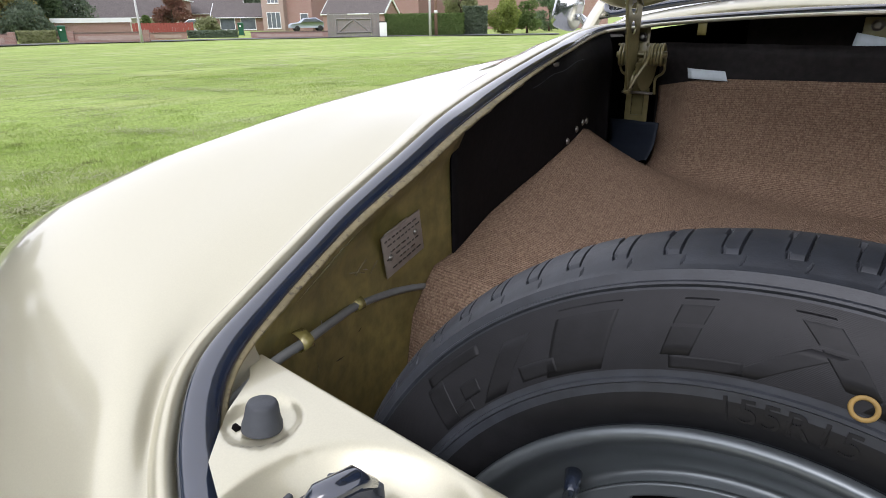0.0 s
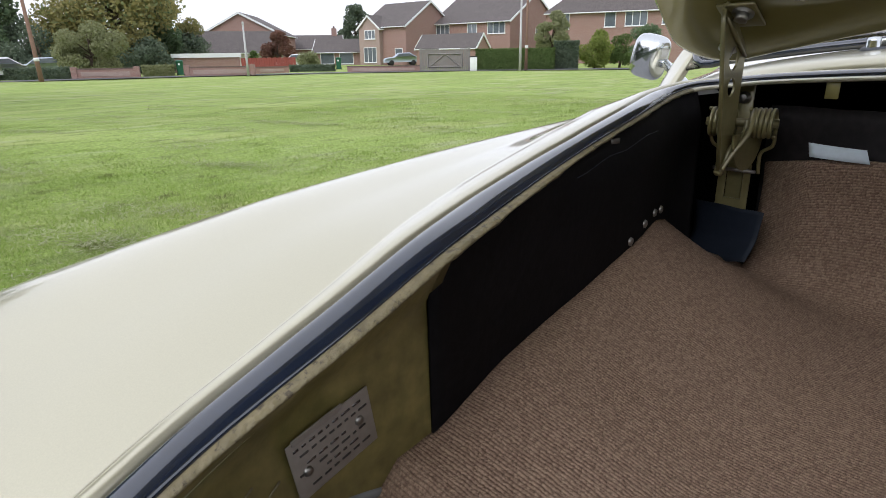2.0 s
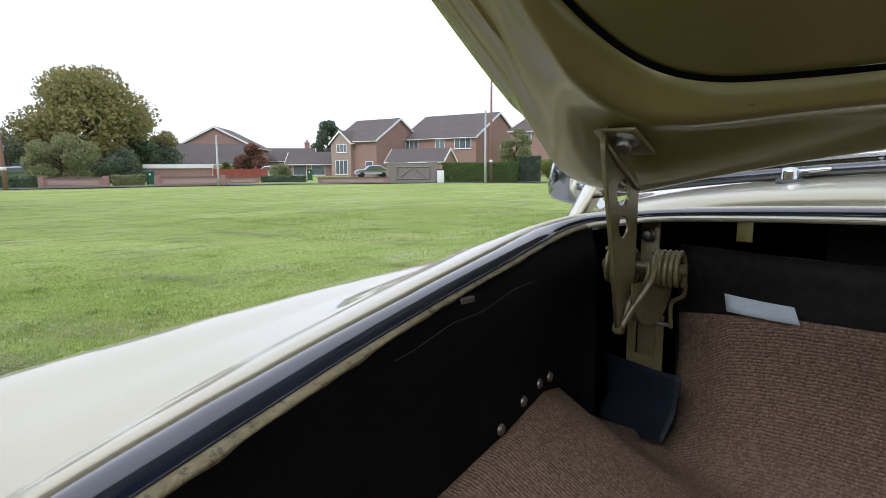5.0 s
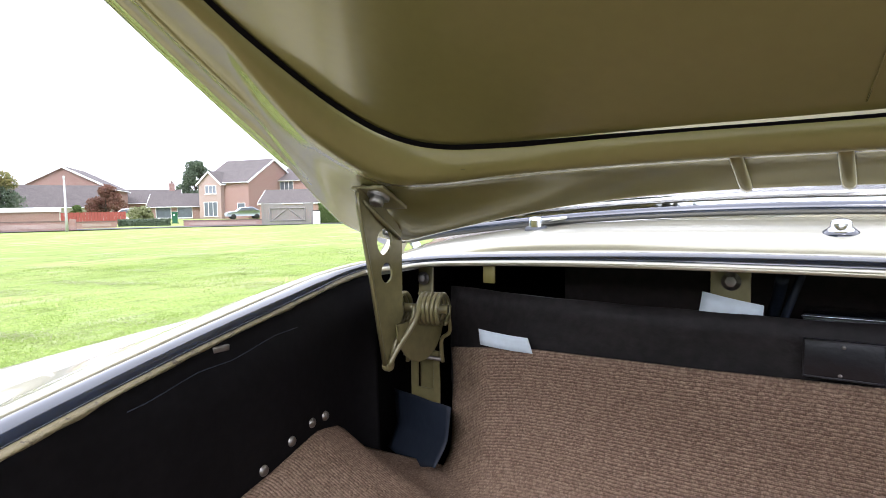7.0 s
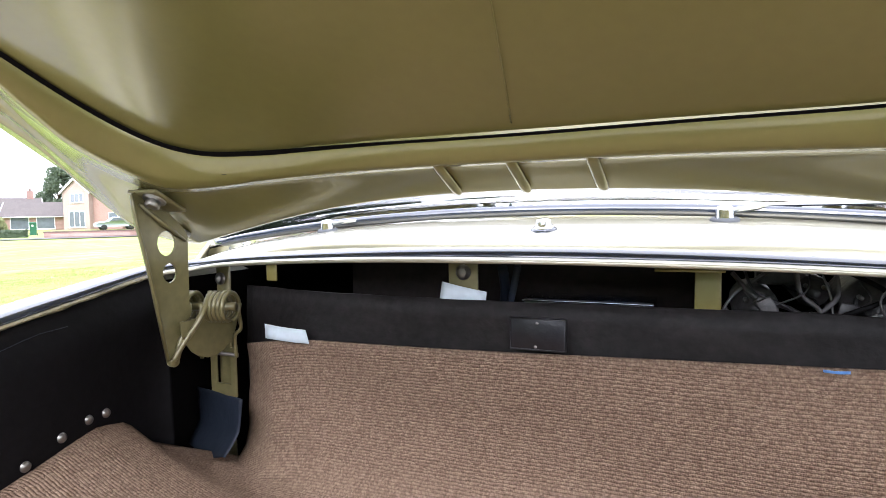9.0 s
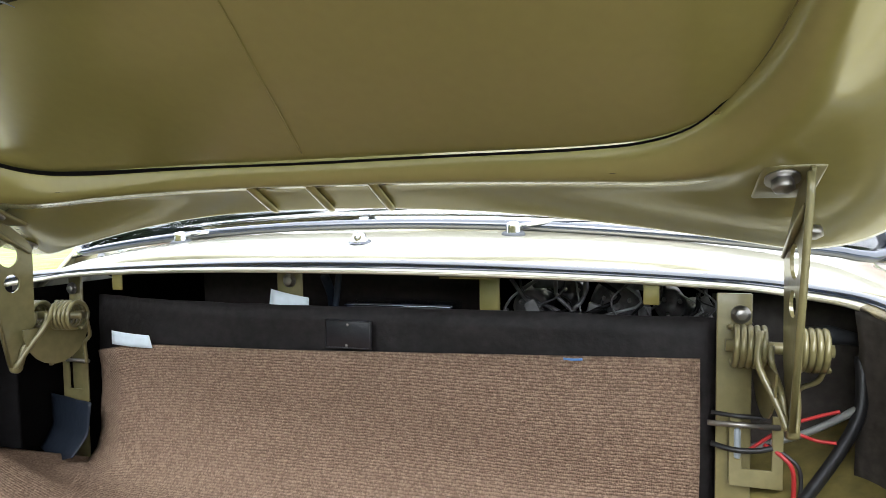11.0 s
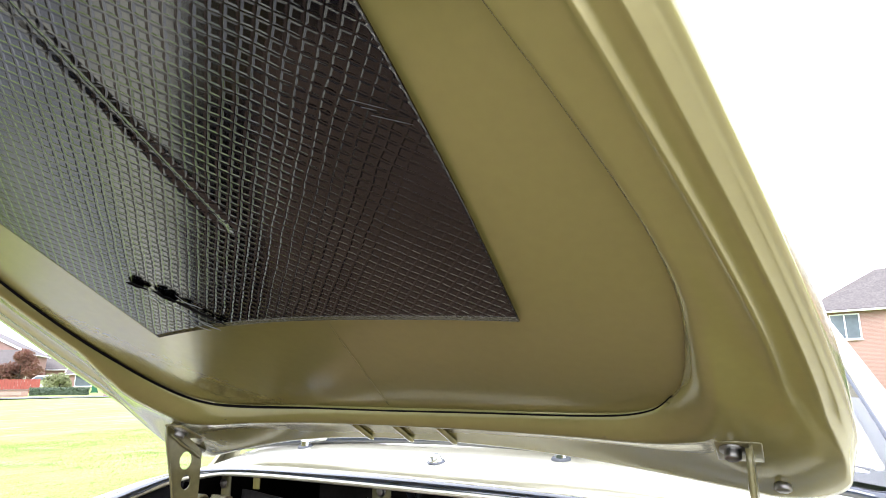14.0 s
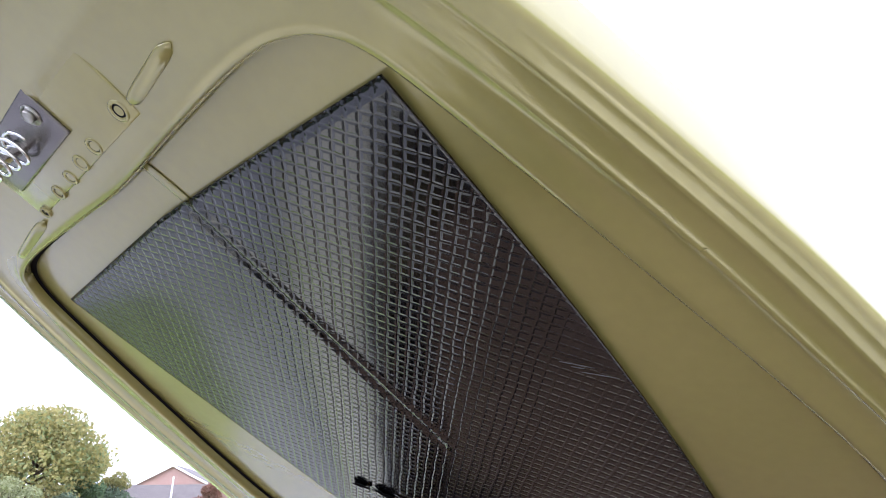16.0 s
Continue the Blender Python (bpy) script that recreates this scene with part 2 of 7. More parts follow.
def brick_material(name, c1, c2, mortar, width=0.225, row=0.075):
    m = mat(name, c1, 0.85, vary=0.2, scale=0.6, fine=0.2, fine_scale=12, spec=0.2)
    n, l, b = nodes_of(m)
    co = n.new("ShaderNodeTexCoord")
    sep, comb, add = n.new("ShaderNodeSeparateXYZ"), n.new("ShaderNodeCombineXYZ"), n.new("ShaderNodeMath")
    l.new(co.outputs["Object"], sep.inputs[0])
    l.new(sep.outputs["X"], add.inputs[0])
    l.new(sep.outputs["Y"], add.inputs[1])
    l.new(add.outputs[0], comb.inputs["X"])
    l.new(sep.outputs["Z"], comb.inputs["Y"])
    brick = n.new("ShaderNodeTexBrick")
    brick.inputs["Scale"].default_value = 1.0
    brick.inputs["Brick Width"].default_value, brick.inputs["Row Height"].default_value, brick.inputs["Mortar Size"].default_value = width, row, 0.008
    brick.inputs["Color1"].default_value, brick.inputs["Color2"].default_value, brick.inputs["Mortar"].default_value = (*c1, 1), (*c2, 1), (*mortar, 1)
    l.new(comb.outputs[0], brick.inputs["Vector"])
    old = b.inputs["Base Color"].links[0].from_socket
    mx = n.new("ShaderNodeMix")
    mx.data_type, mx.blend_type = "RGBA", "MIX"
    mx.inputs["Factor"].default_value = 0.6
    l.new(old, mx.inputs["A"])
    l.new(brick.outputs["Color"], mx.inputs["B"])
    l.new(mx.outputs["Result"], b.inputs["Base Color"])
    bp = n.new("ShaderNodeBump")
    bp.inputs["Strength"].default_value, bp.inputs["Distance"].default_value, bp.invert = 0.5, 0.01, True
    l.new(brick.outputs["Fac"], bp.inputs["Height"])
    l.new(bp.outputs["Normal"], b.inputs["Normal"])
    return m


def hatch_material():
    """Tyre rubber with fine moulded hatching."""
    m = mat("hatched_rubber", (0.009, 0.009, 0.0105), 0.5, vary=0.3, scale=18, fine=0.15, spec=0.3)
    n, l, b = nodes_of(m)
    uv, wave, bp = n.new("ShaderNodeUVMap"), n.new("ShaderNodeTexWave"), n.new("ShaderNodeBump")
    uv.uv_map = "UVMap"
    wave.inputs["Scale"].default_value = 520.0
    wave.bands_direction = "DIAGONAL"
    bp.inputs["Strength"].default_value, bp.inputs["Distance"].default_value = 0.2, 0.0002
    l.new(uv.outputs["UV"], wave.inputs["Vector"])
    l.new(wave.outputs["Fac"], bp.inputs["Height"])
    l.new(bp.outputs["Normal"], b.inputs["Normal"])
    return m


HATCH = hatch_material()
CARPET = carpet_material()
PAD = mesh_pad_material()
BRICK = brick_material("red_brick", (0.315, 0.190, 0.158), (0.262, 0.152, 0.127), (0.37, 0.33, 0.30))
BRICK_PALE = brick_material("pale_brick", (0.37, 0.275, 0.24), (0.32, 0.23, 0.20), (0.40, 0.36, 0.32))
TILE = mat("roof_tile", (0.105, 0.09, 0.085), 0.8, vary=0.25, scale=1.5, fine=0.25, fine_scale=8, bump=0.4, bump_scale=6)
TILE_RED = mat("clay_roof_tile", (0.15, 0.105, 0.09), 0.8, vary=0.3, scale=1.2, fine=0.25, fine_scale=9, bump=0.4, bump_scale=7)
WHITE = mat("white_paint", (0.75, 0.76, 0.76), 0.5, vary=0.05, scale=3)
RENDERW = mat("cream_render", (0.6, 0.57, 0.5), 0.85, vary=0.08, scale=2)
PANE = mat("window_pane", (0.12, 0.14, 0.16), 0.08, vary=0.3, scale=2, spec=0.8)
WOOD_GREY = mat("weathered_wood", (0.21, 0.195, 0.185), 0.85, vary=0.25, scale=5, fine=0.2, fine_scale=40, bump=0.3, bump_scale=30)
FENCE_RED = mat("red_fence", (0.30, 0.07, 0.055), 0.8, vary=0.2, scale=3)
GREEN_PLASTIC = mat("green_plastic", (0.014, 0.095, 0.055), 0.5, vary=0.12, scale=6, fine=0.06)
GREY_POST = mat("galvanised_post", (0.42, 0.42, 0.41), 0.5, 0.3, vary=0.12, scale=4)
BROWN_POST = mat("timber_pole", (0.20, 0.12, 0.085), 0.85, vary=0.25, scale=5)
BARK = mat("bark", (0.09, 0.065, 0.045), 0.95, vary=0.3, scale=4, bump=0.6, bump_scale=12)
KERB = mat("kerb_stone", (0.25, 0.235, 0.21), 0.9, vary=0.2, scale=6, fine=0.2, bump=0.4, bump_scale=40)
CARWHITE = mat("white_car_paint", (0.75, 0.76, 0.78), 0.3, 0, 0.8, vary=0.03)
CARBLUE = mat("pale_blue_car_paint", (0.42, 0.47, 0.55), 0.6, 0.0, 0.0, vary=0.04)
BLUE_TAPE = mat("blue_tape", (0.10, 0.24, 0.55), 0.35, vary=0.1, scale=60)
CARTYRE = mat("dark_tyre", (0.02, 0.02, 0.02), 0.8)


def leaf_material(name, a, b_, c):
    m = mat(name, a, 0.7, vary=0.3, scale=0.4, spec=0.25)
    n, l, b = nodes_of(m)
    g = n.new("ShaderNodeNewGeometry")
    r = n.new("ShaderNodeValToRGB")
    r.color_ramp.elements[0].color, r.color_ramp.elements[1].color = (*a, 1), (*c, 1)
    e = r.color_ramp.elements.new(0.5)
    e.color = (*b_, 1)
    l.new(g.outputs["Random Per Island"], r.inputs["Fac"])
    l.new(r.outputs["Color"], b.inputs["Base Color"])
    tr, mx = n.new("ShaderNodeBsdfTranslucent"), n.new("ShaderNodeMixShader")
    mx.inputs["Fac"].default_value = 0.45
    l.new(r.outputs["Color"], tr.inputs["Color"])
    l.new(b.outputs["BSDF"], mx.inputs[1])
    l.new(tr.outputs["BSDF"], mx.inputs[2])
    l.new(mx.outputs["Shader"], n["Material Output"].inputs["Surface"])
    return m


# oak, green and conifer leaves set paler, distance haze put into the colour
OAK = leaf_material("autumn_oak_leaves", (0.25, 0.235, 0.095), (0.35, 0.30, 0.115), (0.20, 0.25, 0.12))
GREENLEAF = leaf_material("green_leaves", (0.12, 0.185, 0.10), (0.17, 0.235, 0.13), (0.20, 0.26, 0.14))
WILLOW = leaf_material("yellow_green_leaves", (0.25, 0.27, 0.14), (0.31, 0.32, 0.17), (0.21, 0.23, 0.12))
HEDGE = leaf_material("clipped_hedge_leaves", (0.09, 0.14, 0.04), (0.13, 0.19, 0.06), (0.17, 0.22, 0.08))
SHRUB = leaf_material("yellow_shrub_leaves", (0.20, 0.25, 0.06), (0.27, 0.31, 0.08), (0.15, 0.20, 0.05))
DARKLEAF = leaf_material("dark_conifer_leaves", (0.105, 0.14, 0.095), (0.14, 0.18, 0.12), (0.17, 0.205, 0.14))
REDLEAF = leaf_material("copper_leaves", (0.2, 0.09, 0.07), (0.24, 0.13, 0.09), (0.16, 0.1, 0.07))
BLADES = leaf_material("grass_blades", (0.26, 0.365, 0.080), (0.34, 0.435, 0.115), (0.49, 0.53, 0.26))

_n, _l, _b = nodes_of(BLADES)
_ramp = [k for k in _n if k.type == "VALTORGB"][0]
_co, _prev = _n.new("ShaderNodeTexCoord"), _ramp.outputs["Color"]
for _scale, _lo, _hi, _most, _tint in ((1.9, 0.54, 0.68, 0.6, (0.42, 0.45, 0.27, 1)), (0.8, 0.46, 0.64, 0.7, (0.20, 0.31, 0.04, 1)), (3.1, 0.58, 0.68, 0.8, (0.14, 0.145, 0.06, 1))):
    _t, _r, _x = _n.new("ShaderNodeTexNoise"), _n.new("ShaderNodeMapRange"), _n.new("ShaderNodeMix")
    _t.inputs["Scale"].default_value, _t.inputs["Detail"].default_value = _scale, 8
    _r.inputs["From Min"].default_value, _r.inputs["From Max"].default_value, _r.inputs["To Max"].default_value = _lo, _hi, _most
    _x.data_type = "RGBA"
    _x.inputs["B"].default_value = _tint
    _l.new(_co.outputs["Object"], _t.inputs["Vector"])
    _l.new(_t.outputs["Fac"], _r.inputs["Value"])
    _l.new(_r.outputs["Result"], _x.inputs["Factor"])
    _l.new(_prev, _x.inputs["A"])
    _prev = _x.outputs["Result"]
_l.new(_prev, _b.inputs["Base Color"])
_l.new(_prev, [k for k in _n if k.type == "BSDF_TRANSLUCENT"][0].inputs["Color"])
CLIPPINGS = leaf_material("dry_clippings", (0.36, 0.38, 0.20), (0.48, 0.50, 0.32), (0.20, 0.19, 0.09))


def lawn_material():
    m = mat("mown_lawn", (0.27, 0.355, 0.095), 0.9, vary=0.25, scale=0.25, fine=0.3, fine_scale=25, spec=0.15, bump=0.8, bump_scale=18)
    n, l, b = nodes_of(m)
    co = n.new("ShaderNodeTexCoord")
    dry, clump = n.new("ShaderNodeTexNoise"), n.new("ShaderNodeTexNoise")
    dry.inputs["Scale"].default_value, dry.inputs["Detail"].default_value = 0.9, 10
    clump.inputs["Scale"].default_value, clump.inputs["Detail"].default_value = 4.5, 10
    stretch = n.new("ShaderNodeMapping")
    stretch.inputs["Rotation"].default_value, stretch.inputs["Scale"].default_value = (0, 0, radians(48)), (1.0, 0.35, 1)
    l.new(co.outputs["Object"], stretch.inputs["Vector"])
    l.new(stretch.outputs["Vector"], dry.inputs["Vector"])
    l.new(stretch.outputs["Vector"], clump.inputs["Vector"])
    rd, rc = n.new("ShaderNodeMapRange"), n.new("ShaderNodeMapRange")
    rd.inputs["From Min"].default_value, rd.inputs["From Max"].default_value, rd.inputs["To Max"].default_value = 0.48, 0.72, 0.6
    rc.inputs["From Min"].default_value, rc.inputs["From Max"].default_value, rc.inputs["To Max"].default_value = 0.54, 0.70, 0.6
    l.new(dry.outputs["Fac"], rd.inputs["Value"])
    l.new(clump.outputs["Fac"], rc.inputs["Value"])
    old = b.inputs["Base Color"].links[0].from_socket
    m1, m2 = n.new("ShaderNodeMix"), n.new("ShaderNodeMix")
    m1.data_type = m2.data_type = "RGBA"
    m1.inputs["B"].default_value = (0.44, 0.45, 0.20, 1)
    m2.inputs["B"].default_value = (0.095, 0.12, 0.035, 1)
    l.new(rd.outputs["Result"], m1.inputs["Factor"])
    l.new(old, m1.inputs["A"])
    l.new(rc.outputs["Result"], m2.inputs["Factor"])
    l.new(m1.outputs["Result"], m2.inputs["A"])
    pale, rp, m3 = n.new("ShaderNodeTexNoise"), n.new("ShaderNodeMapRange"), n.new("ShaderNodeMix")
    pale.inputs["Scale"].default_value, pale.inputs["Detail"].default_value = 1.9, 12
    rp.inputs["From Min"].default_value, rp.inputs["From Max"].default_value, rp.inputs["To Max"].default_value = 0.56, 0.70, 0.6
    m3.data_type = "RGBA"
    m3.inputs["B"].default_value = (0.42, 0.44, 0.27, 1)
    l.new(stretch.outputs["Vector"], pale.inputs["Vector"])
    l.new(pale.outputs["Fac"], rp.inputs["Value"])
    l.new(rp.outputs["Result"], m3.inputs["Factor"])
    l.new(m2.outputs["Result"], m3.inputs["A"])
    l.new(m3.outputs["Result"], b.inputs["Base Color"])
    return m


LAWN = lawn_material()
GRAVEL = mat("gravel_drive", (0.25, 0.225, 0.19), 0.95, vary=0.25, scale=2, fine=0.45, fine_scale=45, bump=0.9, bump_scale=60)
TARMAC = mat("grey_tarmac", (0.25, 0.25, 0.252), 0.9, vary=0.2, scale=2, fine=0.35, fine_scale=50, bump=0.6, bump_scale=60)
ROAD = mat("asphalt", (0.11, 0.11, 0.108), 0.9, vary=0.2, scale=1, fine=0.2, fine_scale=60)

# ---- mesh helpers ----
def link(name, bm, material, parent=None, label="", smooth=True):
    me = bpy.data.meshes.new(name)
    bm.to_mesh(me)
    bm.free()
    me.materials.append(material)
    if smooth:
        me.shade_smooth()
    ob = new(name, me)
    if parent is not None:
        ob.parent = parent
    if label:
        tagged(ob, label)
    return ob


def part(name, bm, material, parent, label="", smooth=True):
    """Links a bmesh as one mesh object under a thing or under a part."""
    return link(name, bm, material, parent, label, smooth)


def thing(name, label, category, group="", kind="", at=(0, 0, 0), turn=0.0):
    ob = new(name)
    ob.empty_display_size = 0.1
    ob.matrix_basis = pose(*at, 0, 0, turn)
    return tagged(ob, label, category, group, kind)


def spline(pts, n, closed=False):
    """n points along a Catmull-Rom curve through pts, evenly in parameter."""
    p = np.array(pts, float)
    k = len(p)
    ts = np.linspace(0, k if closed else k - 1, n, endpoint=not closed)
    out = []
    for t in ts:
        i = int(t)
        if not closed and i >= k - 1:
            i = k - 2
        f = t - i
        g = (lambda j: p[j % k]) if closed else (lambda j: p[min(max(j, 0), k - 1)])
        a, b, c, d = g(i - 1), g(i), g(i + 1), g(i + 2)
        out.append(0.5 * (2 * b + (c - a) * f + (2 * a - 5 * b + 4 * c - d) * f * f + (3 * b - a - 3 * c + d) * f ** 3))
    return np.array(out)


def grid(rows, close_u=False, close_v=False, uv=None, bm=None, keep=None):
    """A quad sheet over rows of points; uv: the same shape in 2D."""
    bm = bm or bmesh.new()
    vs = [[bm.verts.new(p) for p in r] for r in rows]
    layer = bm.loops.layers.uv.new("UVMap") if uv is not None else None
    nu, nv = len(rows), len(rows[0])
    for i in range(nu if close_u else nu - 1):
        for j in range(nv if close_v else nv - 1):
            if keep is not None and not keep(i, j):
                continue
            ids = ((i, j), ((i + 1) % nu, j), ((i + 1) % nu, (j + 1) % nv), (i, (j + 1) % nv))
            f = bm.faces.new([vs[a][b] for a, b in ids])
            if layer is not None:
                for lp, (a, b) in zip(f.loops, ids):
                    lp[layer].uv = uv[a][b]
    bmesh.ops.recalc_face_normals(bm, faces=bm.faces)
    return bm


def thick(ob, t, offset=-1.0):
    md = ob.modifiers.new("thickness", "SOLIDIFY")
    md.thickness, md.offset = t, offset
    return ob


def tube(pts, r, seg=10, bm=None, closed=False, cap=True, flat=1.0):
    """A tube along points; r may be a list."""
    p = [Vector(q) for q in pts]
    n = len(p)
    rs = [r] * n if isinstance(r, (int, float)) else [float(q) for q in r]
    rows, side = [], None
    for i in range(n):
        a, b = (p[i - 1], p[(i + 1) % n]) if closed else (p[max(i - 1, 0)], p[min(i + 1, n - 1)])
        d = (b - a).normalized()
        if side is None:
            side = d.cross(Vector((0, 0, 1)) if abs(d.z) < 0.9 else Vector((1, 0, 0))).normalized()
        else:
            side = (side - d * side.dot(d)).normalized()
        up = d.cross(side)
        rows.append([p[i] + rs[i] * (math.cos(2 * math.pi * k / seg) * side + flat * math.sin(2 * math.pi * k / seg) * up) for k in range(seg)])
    bm = bm or bmesh.new()
    vs = [[bm.verts.new(q) for q in row] for row in rows]
    for i in range(n if closed else n - 1):
        for k in range(seg):
            j = (i + 1) % n
            bm.faces.new((vs[i][k], vs[i][(k + 1) % seg], vs[j][(k + 1) % seg], vs[j][k]))
    if cap and not closed:
        bm.faces.new(vs[0][::-1])
        bm.faces.new(vs[-1])
    bmesh.ops.recalc_face_normals(bm, faces=bm.faces)
    return bm


def lathe(profile, seg=48, m=None, bm=None, arc=1.0):
    """Turns (radius, height) pairs round z."""
    bm = bm or bmesh.new()
    rows = []
    for k in range(seg):
        a = 2 * math.pi * arc * k / seg
        rows.append([bm.verts.new((m @ Vector((r * math.cos(a), r * math.sin(a), h))) if m else (r * math.cos(a), r * math.sin(a), h)) for r, h in profile])
    for k in range(seg):
        for j in range(len(profile) - 1):
            a, b = rows[k], rows[(k + 1) % seg]
            bm.faces.new((a[j], b[j], b[j + 1], a[j + 1]))
    bmesh.ops.remove_doubles(bm, verts=bm.verts, dist=1e-6)
    bmesh.ops.recalc_face_normals(bm, faces=bm.faces)
    return bm


def box(x0, x1, y0, y1, z0, z1, bevel=0.0, bm=None, m=None):
    bm = bm or bmesh.new()
    got = bmesh.ops.create_cube(bm, size=1.0)["verts"]
    for v in got:
        v.co = Vector(((x0 + x1) / 2 + v.co.x * (x1 - x0), (y0 + y1) / 2 + v.co.y * (y1 - y0), (z0 + z1) / 2 + v.co.z * (z1 - z0)))
    if bevel:
        es = list({e for v in got for e in v.link_edges})
        got = [v for v in bmesh.ops.bevel(bm, geom=es, offset=bevel, segments=2, affect="EDGES", profile=0.5)["verts"]] 
    if m is not None:
        bmesh.ops.transform(bm, matrix=m, verts=bm.verts)
    return bm


def prism(outline, axis, a, b, bevel=0.0):
    """An outline of 2D points pushed along x, y or z from a to b."""
    bm = bmesh.new()
    put = {"x": lambda u, v, w: (w, u, v), "y": lambda u, v, w: (u, w, v), "z": lambda u, v, w: (u, v, w)}[axis]
    lo = [bm.verts.new(put(u, v, a)) for u, v in outline]
    hi = [bm.verts.new(put(u, v, b)) for u, v in outline]
    n = len(lo)
    bm.faces.new(lo[::-1])
    bm.faces.new(hi)
    for i in range(n):
        bm.faces.new((lo[i], lo[(i + 1) % n], hi[(i + 1) % n], hi[i]))
    bmesh.ops.recalc_face_normals(bm, faces=bm.faces)
    if bevel:
        bmesh.ops.bevel(bm, geom=list(bm.edges), offset=bevel, segments=1, affect="EDGES")
    return bm


def bolt(x, y, z, r, h, axis=(0, 0, -1), washer=True):
    """A hexagon bolt head on a washer, its head along axis."""
    m = Matrix.Translation((x, y, z)) @ Vector(axis).to_track_quat("Z", "Y").to_matrix().to_4x4()
    bm = bmesh.new()
    if washer:
        lathe([(0, 0.0), (r * 1.5, 0.0), (r * 1.5, h * 0.25), (0, h * 0.25)], 20, m, bm)
    lathe([(0, h * 0.25), (r, h * 0.25), (r, h * 0.9), (r * 0.85, h), (0, h)], 6, m, bm)
    return bm

# ---- the ground ----
def fall(x, y):
    """The green lies a little lower towards the houses."""
    return -0.25 * np.clip((-0.87 * x + 0.5 * y - 8.0) / 30.0, 0.0, 1.0)


def ground():
    xs = np.concatenate([np.linspace(-600, -40, 12), np.linspace(-36, 36, 37), np.linspace(40, 600, 12)])
    ys = np.concatenate([np.linspace(-600, -40, 12), np.linspace(-36, 60, 49), np.linspace(70, 600, 12)])
    rows = [[(x, y, float(fall(x, y)) + 0.05 * noise.noise((x * 0.15, y * 0.15, 0)) * min(1, max(0, (abs(x) - 3) / 6))) for x in xs] for y in ys]
    ob = link("ground", grid(rows), LAWN)
    tagged(ob, "mown green lawn with dry clippings, uneven", "lawn", kind="structure")


ground()

# ---- the car: opening of the front boot ----
# half of the opening's rim, from the nose to the cowl
RIM = [(0.0, -0.99, 0.690), (0.10, -0.982, 0.694), (0.19, -0.962, 0.700), (0.252, -0.936, 0.708), (0.296, -0.912, 0.720), (0.333, -0.876, 0.738), (0.357, -0.816, 0.757),
       (0.386, -0.706, 0.791), (0.400, -0.6, 0.822), (0.416, -0.5, 0.852), (0.442, -0.4, 0.869), (0.465, -0.3, 0.888), (0.483, -0.2, 0.907),
       (0.502, -0.09, 0.924), (0.522, 0.0, 0.936), (0.528, 0.05, 0.944), (0.516, 0.088, 0.953), (0.485, 0.11, 0.958), (0.44, 0.112, 0.964),
       (0.34, 0.097, 0.971), (0.22, 0.077, 0.977), (0.11, 0.066, 0.98), (0.0, 0.062, 0.981)]
VALLEY = [(0.0, -1.062, 0.680), (0.116, -1.056, 0.682), (0.229, -1.032, 0.693), (0.325, -0.994, 0.714), (0.385, -0.950, 0.740), (0.440, -0.904, 0.761), (0.490, -0.840, 0.781),
          (0.535, -0.727, 0.810), (0.558, -0.61, 0.837), (0.572, -0.51, 0.857), (0.586, -0.4, 0.870), (0.598, -0.3, 0.882), (0.609, -0.19, 0.894),
          (0.619, -0.08, 0.906), (0.622, 0.02, 0.918), (0.625, 0.09, 0.928), (0.622, 0.16, 0.937), (0.585, 0.2, 0.952), (0.5, 0.2, 0.973),
          (0.37, 0.17, 0.988), (0.24, 0.15, 0.997), (0.12, 0.143, 1.000), (0.0, 0.14, 1.001)]
CREST = [(0.0, -1.113, 0.605), (0.155, -1.110, 0.611), (0.313, -1.088, 0.625), (0.448, -1.046, 0.660), (0.555, -0.995, 0.710), (0.628, -0.945, 0.757), (0.676, -0.875, 0.789),
         (0.695, -0.77, 0.814), (0.7, -0.65, 0.833), (0.7, -0.53, 0.850), (0.704, -0.41, 0.861), (0.706, -0.29, 0.870), (0.706, -0.17, 0.878),
         (0.706, -0.05, 0.884), (0.708, 0.07, 0.889), (0.712, 0.2, 0.896), (0.716, 0.34, 0.915), (0.69, 0.4, 0.940), (0.58, 0.33, 0.975),
         (0.42, 0.285, 0.997), (0.27, 0.262, 1.009), (0.13, 0.252, 1.014), (0.0, 0.25, 1.015)]
FLANK = [(0.0, -1.17, 0.44), (0.20, -1.168, 0.445), (0.40, -1.14, 0.46), (0.56, -1.08, 0.50), (0.67, -1.02, 0.57), (0.73, -0.96, 0.645), (0.762, -0.885, 0.69),
         (0.78, -0.80, 0.69), (0.785, -0.66, 0.715), (0.788, -0.53, 0.735), (0.79, -0.41, 0.75), (0.79, -0.29, 0.76), (0.792, -0.17, 0.77),
         (0.795, -0.05, 0.778), (0.798, 0.09, 0.785), (0.802, 0.25, 0.80), (0.806, 0.46, 0.82), (0.77, 0.60, 0.88), (0.63, 0.43, 0.975),
         (0.45, 0.34, 0.995), (0.29, 0.31, 1.006), (0.14, 0.30, 1.012), (0.0, 0.30, 1.013)]
